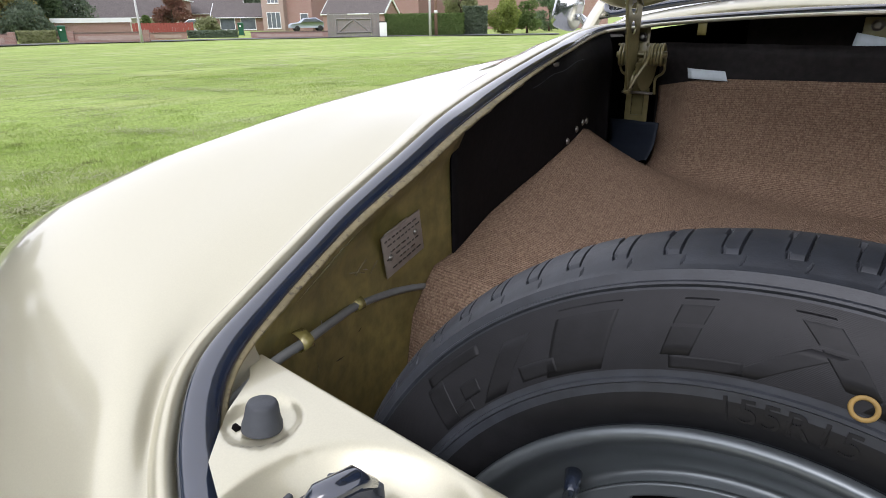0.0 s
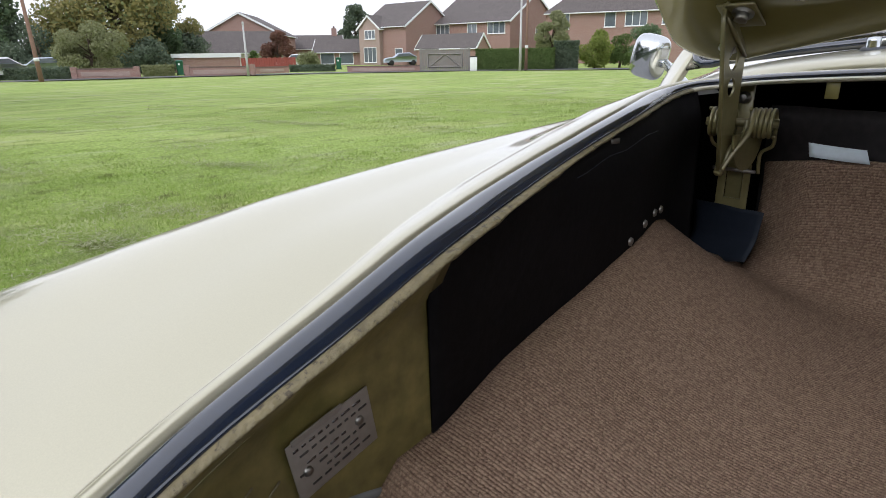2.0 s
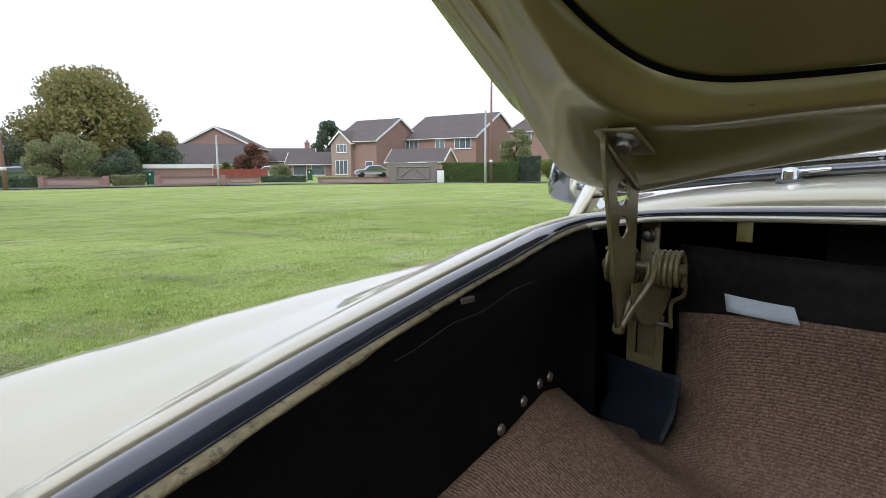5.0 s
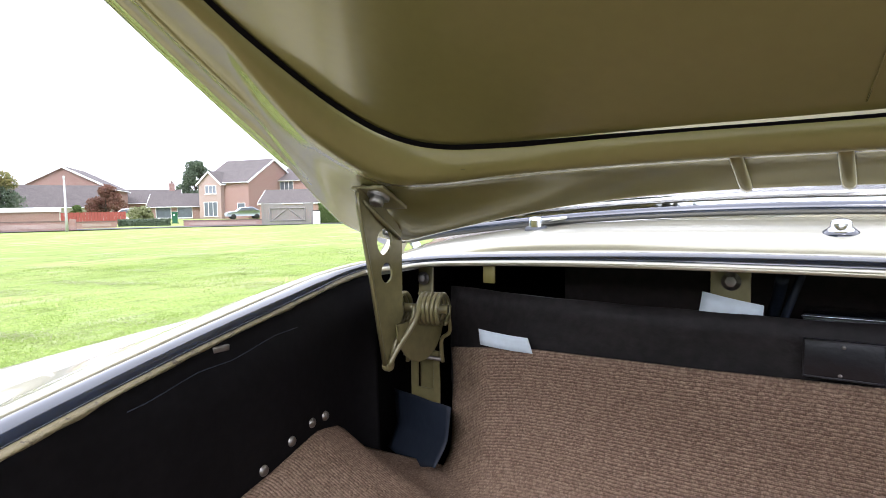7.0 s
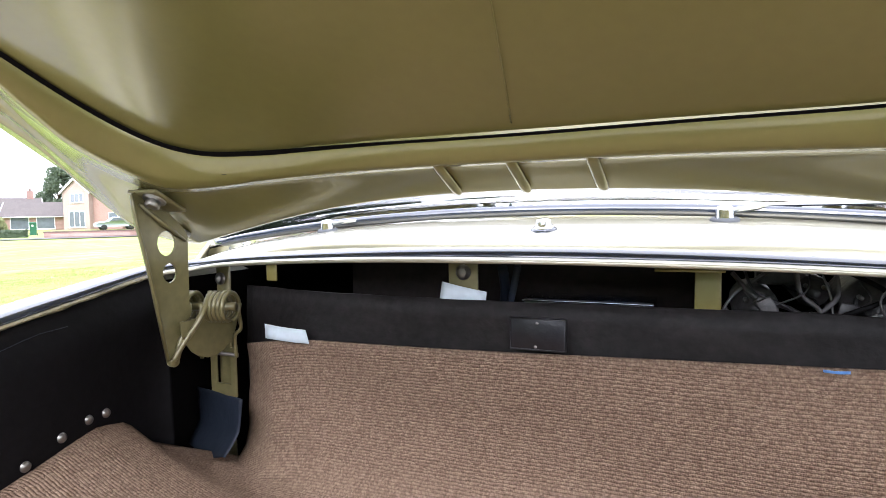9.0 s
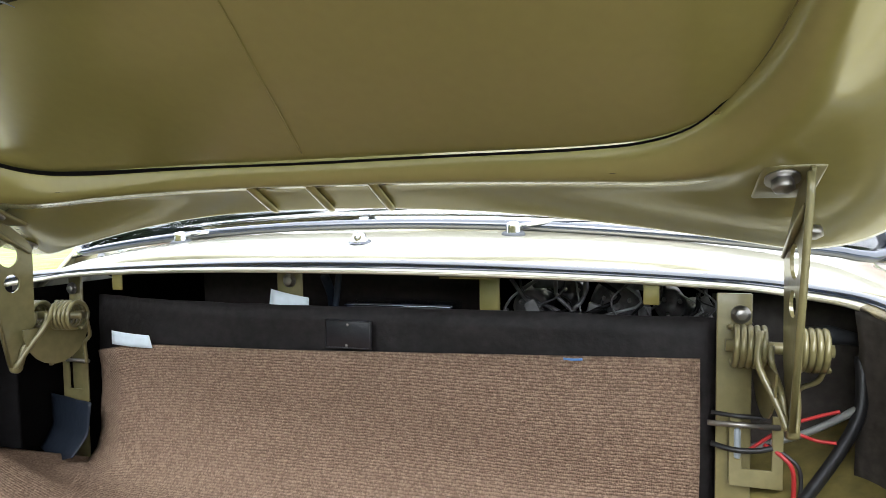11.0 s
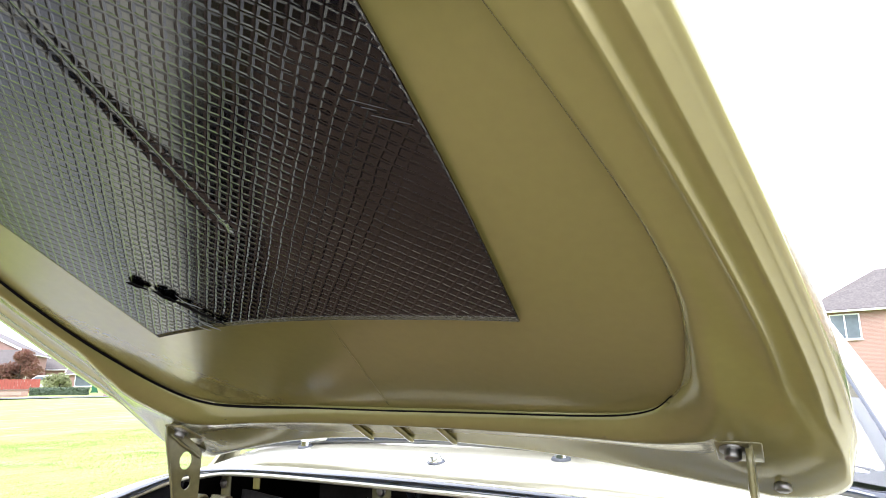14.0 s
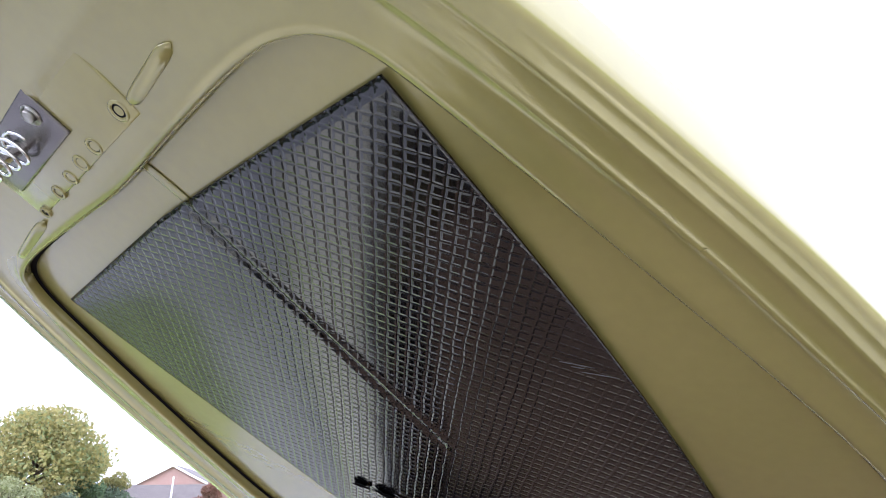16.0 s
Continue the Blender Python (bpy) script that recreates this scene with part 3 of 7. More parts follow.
SILL = [(0.0, -1.18, 0.28), (0.20, -1.178, 0.28), (0.42, -1.15, 0.28), (0.58, -1.09, 0.28), (0.69, -1.03, 0.28), (0.75, -0.97, 0.28), (0.78, -0.885, 0.28),
        (0.79, -0.80, 0.28), (0.80, -0.66, 0.28), (0.80, -0.53, 0.28), (0.80, -0.41, 0.28), (0.80, -0.29, 0.28), (0.805, -0.17, 0.28),
        (0.808, -0.05, 0.28), (0.81, 0.09, 0.28), (0.812, 0.27, 0.28), (0.815, 0.55, 0.28), (0.80, 0.80, 0.80), (0.66, 0.62, 0.93),
        (0.46, 0.38, 1.0), (0.30, 0.35, 1.01), (0.15, 0.34, 1.015), (0.0, 0.34, 1.016)]
NRIM = 264


def round_trip(half):
    """The closed loop of a half, mirrored, starting at the nose and going round by the right side."""
    wide = 0.4 if half in (CREST, FLANK, SILL) else 1.0
    grow = [wide * float(np.interp(y, [-0.42, -0.3, -0.2, -0.1, 0.0, 0.06, 0.12], [0, 0.007, 0.026, 0.024, 0.016, 0.010, 0.0])) for x, y, z in half]
    full = [(x + g, y, z) for (x, y, z), g in zip(half, grow)] + [(-x, y, z) for x, y, z in half[-2:0:-1]]
    return spline(full, NRIM, True)


rim = round_trip(RIM)
out = []
for i in range(NRIM):
    d = rim[(i + 1) % NRIM] - rim[i - 1]
    v = np.array([d[1], -d[0], 0.0])
    out.append(v / np.linalg.norm(v))
out = np.array(out)
UP = np.array([0, 0, 1.0])
# a narrow ledge between the flange and the seal, widest along the middle of the sides
ledge = [float(np.interp(p[1], [-0.75, -0.62, -0.40, -0.22], [0.0, 0.009, 0.011, 0.0])) for p in rim]


def off(i, o, u):
    return rim[i] + out[i] * o + UP * u


car = thing("vintage_car", "vintage coupe in pale olive-cream paint, front boot lid open", "car")


def body():
    cols = [round_trip(t) for t in (VALLEY, CREST, FLANK, SILL)]
    rows = []
    for i in range(NRIM):
        g = ledge[i]
        wide = float(np.interp(rim[i][1], [-0.95, -0.8, -0.65, -0.5, -0.35, -0.2, -0.05, 0.06], [0.25, 0.3, 0.45, 0.75, 1.15, 1.35, 1.3, 0.4]))
        fall = min(1.25, 0.5 + 0.5 * wide)
        cowl = rim[i][1] > 0.085 or (rim[i][1] > 0.03 and abs(rim[i][0]) < 0.45)
        deep = 0.0092 if cowl else 0.021
        near = [off(i, 0.006 + g, -deep), off(i, 0.012 + g, -deep), off(i, 0.0292 + g, -deep), off(i, 0.0305 + g, 0.0), off(i, 0.0335 + g, 0.0045), off(i, 0.0365 + g, 0.006)]
        near += [off(i, 0.0365 + g + w * wide, 0.006 - d * fall) for w, d in ((0.010, 0.0012), (0.019, 0.0034), (0.0255, 0.0057), (0.028, 0.0068), (0.0305, 0.0076), (0.034, 0.0085))]
        far = spline([near[-2], near[-1], *[c[i] for c in cols]], 40)[8:]
        rows.append(near + list(far))
    ob = part("body_shell", grid(rows, close_u=True), PAINT, car, "pale olive-cream glossy body panels")
    # colour not known: pale surface added to brighten what shows through the screen
    part("dash_top", grid([[(x, y, 0.955 - 0.02 * (x / 0.7) ** 2) for x in np.linspace(-0.70, 0.70, 9)] for y in np.linspace(0.36, 1.0, 5)]), RENDERW, car, "unseen dashboard top, made pale to brighten the windscreen")
    # cabin behind the screen: plain closed roof and sides
    rows = []
    for k, y in enumerate(np.linspace(0.46, 3.0, 14)):
        f = k / 13
        w = 0.81 - 0.10 * max(0, f - 0.6) / 0.4
        rows.append([(-w, y, 0.28), (-w, y, 0.80 + 0.05 * f), (-w + 0.06, y, 0.93), (w - 0.06, y, 0.93), (w, y, 0.80 + 0.05 * f), (w, y, 0.28)])
    for back, shrink in ((3.10, 0.96), (3.15, 0.86), (3.16, 0.0)):
        rows.append([(x * shrink, back, 0.60 + (z - 0.60) * shrink) for x, y, z in rows[13]])
    part("rear_body", grid(rows), PAINT, car)
    rows = []
    for k in range(9):
        f = k / 8
        y, z = 0.60 + 1.85 * f, 1.345 - 0.26 * (f - 0.3) ** 2 / 0.49
        rows.append([(x, y - 0.08 * (x / 0.5) ** 2, z - 0.10 * (x / 0.5) ** 2) for x in np.linspace(-0.52, 0.52, 11)])
    thick(part("roof", grid(rows), PAINT, car), 0.02)


body()


def seal():
    pts = [off(i, 0.0152 + 0.72 * ledge[i], 0.0005) for i in range(NRIM)]
    part("rubber_seal", tube(pts, [0.0118 - 0.0048 * min(1, max(0, rim[i][1] - 0.02) / 0.06) + 0.3 * ledge[i] - 0.0012 * min(1, max(0, -rim[i][1] - 0.45) / 0.2) + 0.0026 * min(1, max(0, -rim[i][1] - 0.80) / 0.08) for i in range(NRIM)], 18, closed=True, flat=0.48), RUBBER, car, "glossy black rubber weather seal round the opening")
    rows = []
    for i in range(NRIM):
        w = 0.0007 * noise.noise(Vector(rim[i]) * 130)
        rows.append([off(i, 0.010 + ledge[i], -0.0025), off(i, 0.004 + w, -0.003), off(i, 0.0 + w, -0.0045), off(i, -0.001 + w, -0.0056), off(i, 0.0 + w, -0.0074 + 3 * w), off(i, 0.003 + w, -0.0086 + 3 * w)])
    back = [k for k in range(NRIM) if rim[k][1] > 0.085 or (rim[k][1] > 0.03 and abs(rim[k][0]) < 0.45)]
    part("rear_lip", grid([rows[k][:4] + [off(k, -0.001, -0.0075), off(k, 0.0005, -0.0088), off(k, 0.004, -0.0092)] for k in range(min(back) - 1, max(back) + 2)]), PAINT, car, "clean cream flange under the cowl seal")
    part("inner_lip", grid([rows[(max(back) + 1 + k) % NRIM] for k in range(NRIM - (max(back) - min(back)) - 1)]), RUSTY, car, "olive flange under the seal with chipped paint")


seal()

# ---- walls inside the boot ----
def wall_shift(y):
    """How far the lining stands outside the rim."""
    return float(np.interp(y, [-0.9, -0.8, -0.69, -0.62, -0.5, -0.3, -0.12, 0.1], [0.004, 0.010, 0.024, 0.030, 0.022, 0.004, -0.012, -0.014]))


def side_wall(name, side, y0, y1, material, label, depth, inset=0.006, z_low=0.42, extra=0.0, straight=False):
    idx = [i for i in range(NRIM) if side * rim[i][0] > 0.2 and y0 <= rim[i][1] <= y1 and abs(rim[i][0]) > 0.30]
    idx.sort(key=lambda i: rim[i][1])
    rows = []
    for i in idx:
        shift = wall_shift(rim[i][1]) - inset + extra * min(1.0, max(0.0, (rim[i][1] + 0.42) / 0.15))
        row = []
        for u in (0.007, 0.016, 0.03, 0.045, 0.06, 0.08, 0.11, 0.16, 0.22, 0.30, 0.38):
            g = 1.0 if straight and shift > 0.004 else min(1.0, u / 0.05)
            o = 0.0035 - inset * 0.5 + (shift - 0.0035) * g * g * (3 - 2 * g)
            p = off(i, o, -u)
            row.append((p[0] - side * depth * u / 0.38, p[1], max(p[2], z_low)))
        rows.append(row)
    return thick(part(name, grid(rows), material, car, label), 0.003, 1.0)


side_wall("inner_wing", -1, -0.93, -0.47, WORN, "olive painted inner wing with scratches and stains", 0.01, inset=0.0)
side_wall("side_board", -1, -0.515, 0.09, BOARD, "matt black fibreboard side panel", 0.005, inset=0.0035, straight=True)
side_wall("inner_wing", 1, -0.93, -0.36, WORN, "olive painted inner wing", 0.01, inset=0.0)
side_wall("side_board", 1, -0.42, 0.09, UNDERSEAL, "dark felt side panel", 0.005, inset=0.003, extra=0.030)


def flange_tabs():
    """A small bare tab under the flange."""
    idx = sorted([i for i in range(NRIM) if rim[i][0] < -0.3 and -0.27 < rim[i][1] < -0.07], key=lambda i: rim[i][1])
    pts = [off(i, wall_shift(rim[i][1]) - 0.0075, -0.020 - 0.004 * noise.noise((rim[i][1] * 22, 3, 0))) for i in idx]
    part("torn_edge", tube(pts, 0.0004, 5), BLUE_RUBBER, car, "torn grey edge of the side board")
    for y in (-0.155,):
        i = min((k for k in range(NRIM) if rim[k][0] < -0.3), key=lambda k: abs(rim[k][1] - y))
        p = off(i, -0.001, -0.0125)
        part("flange_tab", box(p[0] - 0.002, p[0] + 0.002, p[1] - 0.009, p[1] + 0.009, p[2] - 0.003, p[2] + 0.003, 0.001), ZINC, car, "small bare metal tab under the flange")


flange_tabs()


def cavity():
    """The space under the cowl, its back, sides and floor coloured near-black as shade."""
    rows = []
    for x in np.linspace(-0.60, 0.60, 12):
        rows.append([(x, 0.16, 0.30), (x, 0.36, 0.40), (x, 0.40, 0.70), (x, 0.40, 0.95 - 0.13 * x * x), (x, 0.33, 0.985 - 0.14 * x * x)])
    part("bulkhead", grid(rows), VOID, car, "bulkhead behind the boot, coloured near-black for the shade there")
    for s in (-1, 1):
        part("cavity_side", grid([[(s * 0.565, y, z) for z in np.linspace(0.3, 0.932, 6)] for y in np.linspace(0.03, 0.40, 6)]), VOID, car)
    part("boot_floor", grid([[(x, y, 0.44 - 0.05 * (y < -0.6)) for x in np.linspace(-0.60, 0.60, 8)] for y in np.linspace(-0.95, 0.40, 10)]), VOID, car, "boot floor pan, coloured near-black for the shade there")


cavity()


def id_plate():
    m = Matrix.Translation((-0.4222, -0.6060, 0.7310)) @ Matrix.Rotation(radians(8.5), 4, "Z") @ Matrix.Rotation(radians(10), 4, "X") @ Matrix.Rotation(radians(1), 4, "Y")

    def flat(bm):
        bmesh.ops.transform(bm, matrix=m, verts=bm.verts)
        return bm
    plate = part("maker_plate", flat(box(0.0, 0.0014, -0.0385, 0.0385, -0.0265, 0.0265, 0.0006)), PLATE, car, "small stamped grey-brown metal data plate with two rivets")
    part("raised_crest", flat(box(0.0012, 0.0026, -0.034, 0.012, 0.0245, 0.0295, 0.0006)), PLATE, plate)
    rnd = random.Random(4)
    for k, z in enumerate((0.019, 0.012, 0.003, -0.004, -0.011, -0.018)):
        y = -0.034 + 0.004 * (k % 3)
        while y < 0.032 - 0.02 * (k in (2, 4)):
            w = rnd.uniform(0.003, 0.009)
            if abs(y + 0.026) > 0.008 or k not in (3, 4):
                part("stamped_mark", flat(box(0.0012, 0.0018, y, y + w, z - 0.0009, z + 0.0009)), UNDERSEAL if k % 2 else DARK_STEEL, plate)
            y += w + 0.003
    for y, z in ((-0.027, -0.004), (0.0245, 0.003)):
        part("rivet", flat(lathe([(0.0042, 0), (0.0038, 0.0016), (0.002, 0.0026), (0, 0.0028)], 14, Matrix.Translation((0.0014, y, z)) @ Matrix.Rotation(radians(90), 4, "Y"))), ZINC, plate)


id_plate()


def wing_cable():
    pts = spline([(-0.319, -0.905, 0.714), (-0.345, -0.838, 0.7145), (-0.3605, -0.797, 0.709), (-0.386, -0.743, 0.699), (-0.4105, -0.690, 0.688), (-0.422, -0.626, 0.676), (-0.428, -0.566, 0.660), (-0.426, -0.52, 0.640)], 40)
    part("wiring_cable", tube(pts, 0.0045, 10), CABLE, car, "grey wiring cable clipped along the inner wing")
    for y, z in ((-0.797, 0.709), (-0.690, 0.688)):
        rows = [[(-0.418 + 0.48 * max(0, -0.690 - y) + 0.014 * math.sin(a), y + dy, z + 0.009 * math.cos(a)) for a in np.linspace(-0.3, math.pi + 0.3, 9)] for dy in (-0.006, 0.006)]
        thick(part("cable_clip", grid(rows), INNER, car, "bent olive metal cable clip"), 0.0012)


wing_cable()


def wing_marks():
    """Scratches, a small stamped tag and a rounded corner post on the inner wing."""
    for y, z, dy, dz in ((-0.700, 0.729, 0.02, -0.006), (-0.690, 0.722, 0.016, 0.014), (-0.665, 0.714, 0.012, 0.012), (-0.600, 0.686, 0.004, -0.018), (-0.690, 0.644, 0.002, -0.016), (-0.655, 0.631, 0.006, 0.001), (-0.55, 0.719, 0.010, 0.004)):
        x = -(rim_x(y) + wall_shift(y)) + 0.0012
        part("paint_scratch", tube([(x, y, z), (x + 0.0004, y + dy * 0.5, z + dz * 0.5 + 0.001), (x, y + dy, z + dz)], 0.0008, 6), RUSTY, car)
    rnd = random.Random(12)
    for k in range(22):
        y, z = rnd.uniform(-0.80, -0.54), rnd.uniform(0.60, 0.729)
        if -0.66 < y < -0.56 and z > 0.69:
            continue
        x = -(rim_x(y) + wall_shift(y)) + 0.0008
        a, ln = rnd.gauss(1.2, 0.6), rnd.uniform(0.004, 0.018)
        bend = rnd.gauss(0, 0.002)
        q = [(x, y, z), (x + 0.0003, y + 0.5 * ln * math.cos(a) + bend, z + 0.5 * ln * math.sin(a)), (x, y + ln * math.cos(a), z + ln * math.sin(a))]
        part("paint_scratch", tube(q, [0.0003, 0.0008, 0.0002], 5), (RUSTY, PLATE, DARK_STEEL)[k % 3], car)
    part("stamped_tag", box(-0.410, -0.405, -0.734, -0.720, 0.648, 0.670, 0.001), WORN, car)
    part("corner_post", tube([(-0.428, -0.545, 0.632), (-0.427, -0.552, 0.572), (-0.424, -0.562, 0.47)], [0.006, 0.012, 0.013], 14), WORN, car)


def front_panel():
    """The lock panel in front of the spare wheel: a shelf with a dish, two buffers and the lock socket."""
    before = set(car.children_recursive)
    rows = []
    for x in np.linspace(-0.395, 0.395, 150):
        front = float(np.interp(abs(x), [0, 0.22, 0.30, 0.34, 0.37, 0.395], [-0.965, -0.945, -0.915, -0.878, -0.836, -0.822]))
        row = []
        for f in np.linspace(0, 1, 52):
            y = -0.811 + (front - 0.003 + 0.811) * f
            d = math.hypot((abs(x) - 0.172) / 0.094, (y + 0.905) / 0.090)
            dish = -0.036 * (1 - min(1, d) ** 3) ** 1.2
            d2 = math.hypot(abs(x) - 0.312, y + 0.866) / 0.031
            dent = -0.007 * (1 - min(1, d2) ** 8)
            row.append((x, y, 0.667 + dish + dent))
        rows.append([(x, -0.8085, 0.60), (x, -0.8065, 0.655), (x, -0.8078, 0.663)] + row)
    part("lock_panel", grid(rows), PAINT, car, "cream painted lock panel shelf at the nose")
    for s in (-1, 1):
        m = Matrix.Translation((s * 0.310, -0.868, 0.661)) @ Matrix.Rotation(radians(-8), 4, "X") @ Matrix.Scale(0.86, 4)
        part("rubber_buffer", lathe([(0.0185, 0), (0.018, 0.006), (0.0165, 0.010), (0.0142, 0.023), (0.0128, 0.026), (0.010, 0.027), (0.0, 0.0265)], 32, m), RUBBER_GREY, car, "grey rubber lid buffer")
        # near-black block: the slot's shade as colour, no opening cut
        part("drain_slot", box(s * 0.310 - 0.0215, s * 0.310 - 0.012, -0.884, -0.878, 0.657, 0.6610), VOID, car)
    m = Matrix.Translation((-0.195, -0.892, 0.634)) @ Matrix.Scale(1.15, 4)
    sock = part("lock_socket", lathe([(0.036, 0), (0.036, 0.014), (0.033, 0.019), (0.025, 0.021), (0.020, 0.026), (0.014, 0.028), (0.0, 0.030)], 36, m), RUBBER_GREY, car, "black lid lock socket with a shiny tongue")
    part("lock_tongue", tube([(-0.205, -0.915, 0.668), (-0.200, -0.897, 0.682), (-0.193, -0.875, 0.684), (-0.188, -0.862, 0.674)], [0.006, 0.010, 0.010, 0.004], 14, flat=0.8), RUBBER, sock)
    for k in range(7):
        a = 2 * math.pi * k / 7
        part("socket_lug", box(-0.004, 0.004, 0.036, 0.041, 0.016, 0.030, 0.0015, m=Matrix.Translation((-0.195, -0.892, 0.634)) @ Matrix.Rotation(a, 4, "Z")), RUBBER_GREY, sock)
    for s in (-1, 1):
        idx = sorted([i for i in range(NRIM) if s * rim[i][0] > 0.10 and rim[i][1] < -0.845], key=lambda i: rim[i][1])
        skirt = [[off(i, 0.003, -0.008), off(i, 0.002, -0.014), off(i, -0.001, -0.022), off(i, -0.005, -0.0285), off(i, -0.008, -0.034)] for i in idx]
        flange = part("panel_flange", grid(skirt), PAINT, car, "cream flange joining the shelf to the rim")
        before.add(flange)
    # the whole shelf sits a little higher and further forward
    shift = Matrix.Translation((0.0315, -1.0712, 0.9710)) @ Matrix.Scale(0.867, 4) @ Matrix.Translation((-0.0448, 1.0712, -0.9519))
    for ob in set(car.children_recursive) - before:
        ob.data.transform(shift)


front_panel()

# ---- the carpet over the tank ----
def carpet_edge(y):
    return float(np.interp(y, [-0.62, -0.50, -0.40, -0.25, -0.13, -0.04, 0.01, 0.04, 0.06], [0.674, 0.685, 0.710, 0.734, 0.761, 0.779, 0.772, 0.738, 0.71]))


def rim_x(y):
    ys = [p[1] for p in RIM[6:16]]
    return float(np.interp(y, ys, [p[0] for p in RIM[6:16]]))


def carpet():
    ob = thing("boot_carpet", "ribbed brown-pink loop pile carpet covering the tank", "carpet")
    rows, uvs = [], []
    xs = np.concatenate([np.linspace(-0.5, -0.25, 26), np.linspace(-0.24, 0.395, 34)])
    for x in xs:
        row, uv, v, last = [], [], 0.0, None
        top = float(np.interp(x, [-0.5, -0.43, -0.36, -0.29, 0.0, 0.40], [0.835, 0.843, 0.858, 0.865, 0.874, 0.886]))
        path = [(-0.635, 0.46), (-0.61, 0.56), (-0.592, 0.63), (-0.568, 0.660)]
        path += [(y, None) for y in np.linspace(-0.545, 0.045, 44)]
        ybk = float(np.interp(x, [-0.5, -0.43, -0.36, -0.1, 0.42], [0.165, 0.150, 0.116, 0.103, 0.104]))
        path += [(ybk - 0.030, 0.684), (ybk - 0.012, 0.70), (ybk - 0.003, 0.725)]
        path += [(ybk + 0.003 * math.sin(6 * f + 5 * x), 0.735 + (top - 0.735) * f) for f in np.linspace(0, 1, 14)]
        for y, z in path:
            xe = rim_x(max(min(y, 0.05), -0.78)) + wall_shift(y) - 0.004
            px = x
            if z is None:
                f = min(1, max(0, (-x - 0.25) / (xe - 0.25))) ** 1.3
                z = 0.672 + (carpet_edge(y) - 0.672) * f + 0.004 * noise.noise((x * 6, y * 6, 0))
            if y < 0.06 and x < -0.25:
                px = -0.25 + (x + 0.25) / 0.25 * (xe - 0.25)
            elif x < -0.43:
                px = -0.43 + 0.001 * (x + 0.43)
            p = Vector((px, y, z))
            v += (p - last).length if last is not None else 0
            last = p
            row.append(p)
            uv.append((px, v))
        rows.append(row)
        uvs.append(uv)

    def keep(i, j):
        x = xs[i]
        p = rows[i][j]
        hole = x < -0.431 and p.y > 0.05
        return not hole
    bm = grid(rows, uv=uvs, keep=keep)
    bmesh.ops.delete(bm, geom=[v for v in bm.verts if not v.link_faces], context="VERTS")
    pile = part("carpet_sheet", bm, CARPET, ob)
    thick(pile, 0.006, 1.0)


carpet()
wing_marks()


def boot_linings():
    # upright black flap above the carpet
    xs = np.linspace(-0.437, 0.412, 48)
    rows = []
    for x in xs:
        top = float(np.interp(x, [-0.437, -0.3, 0.0, 0.2, 0.412], [0.925, 0.925, 0.926, 0.928, 0.927])) + 0.002 * noise.noise((x * 14, 0, 3))
        yb = float(np.interp(x, [-0.437, -0.3, 0.0, 0.412], [0.158, 0.125, 0.114, 0.114]))
        rows.append([(x, yb + 0.004 * noise.noise((x * 9, z * 30, 1)) + 0.02 * max(0, z - 0.86) * (x < -0.2), z) for z in np.linspace(0.70, top, 12)])
    flap = thick(part("tank_board", grid(rows), FLAP, car, "dull black vinyl-covered board above the carpet"), 0.004)
    sq = part("patch_square", box(-0.025, 0.035, 0.100, 0.104, 0.878, 0.9125, 0.0008), PATCH, flap, "glossy black vinyl square patch")
    part("patch_hem", tube([(-0.024, 0.0995, 0.879), (0.034, 0.0995, 0.879), (0.034, 0.0995, 0.9115), (-0.024, 0.0995, 0.9115)], 0.0009, 6, closed=True), PATCH, sq)
    for x, z in ((0.005, 0.907), (0.003, 0.882)):
        part("stud", lathe([(0.0018, 0), (0.001, 0.001), (0, 0.001)], 8, Matrix.Translation((x, 0.0998, z)) @ Matrix.Rotation(radians(90), 4, "X")), ZINC, sq)
    # rubber flap in the corner by the hinge post, creased where it turns onto the carpet
    rows = []
    for f in np.linspace(0, 1, 14):
        x = -0.531 + 0.124 * f
        row = []
        for g in np.linspace(0, 1, 12):
            out_ = 0.006 * g + 0.075 * max(0.0, g - 0.62) ** 1.2
            low = (0.070 + 0.010 * math.sin(math.pi * min(1.0, f * 0.9 + 0.12))) * g
            row.append((x + 0.010 * g * (1 - f) - 0.006 * g * f, 0.150 - 0.040 * f - out_, 0.770 + 0.006 * f - low + 0.002 * noise.noise((x * 30, g * 4, 2))))
        rows.append(row)
    thick(part("corner_flap", grid(rows), BLUE_RUBBER, car, "dark blue-black rubber flap"), 0.0014)
    rows = []
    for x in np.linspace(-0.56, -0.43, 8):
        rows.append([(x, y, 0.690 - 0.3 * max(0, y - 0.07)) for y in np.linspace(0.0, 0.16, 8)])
    # near-black colour carries the shade under the corner flap
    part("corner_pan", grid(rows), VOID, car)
    rows = [[(x, y, 0.725 + 0.07 * (x - 0.42) / 0.16 + 0.25 * max(0, y - 0.04)) for y in np.linspace(-0.12, 0.19, 9)] for x in np.linspace(0.415, 0.60, 6)]
    part("corner_floor", grid(rows), WORN, car, "olive painted floor of the hinge corner")
    thick(part("corner_back", grid([[(x, 0.176 + 0.006 * noise.noise((x * 20, z * 14, 4)), z) for z in np.linspace(0.70, 0.945, 14)] for x in np.linspace(0.415, 0.60, 10)]), UNDERSEAL, car, "dull brown undersealed back of the hinge corner"), 0.002)
    part("corner_pipe", tube([(0.500, 0.168, 0.905), (0.525, 0.165, 0.906), (0.552, 0.160, 0.902)], [0.007, 0.0095, 0.006], 14), RUBBER_GREY, car, "grey pipe stub in the hinge corner")
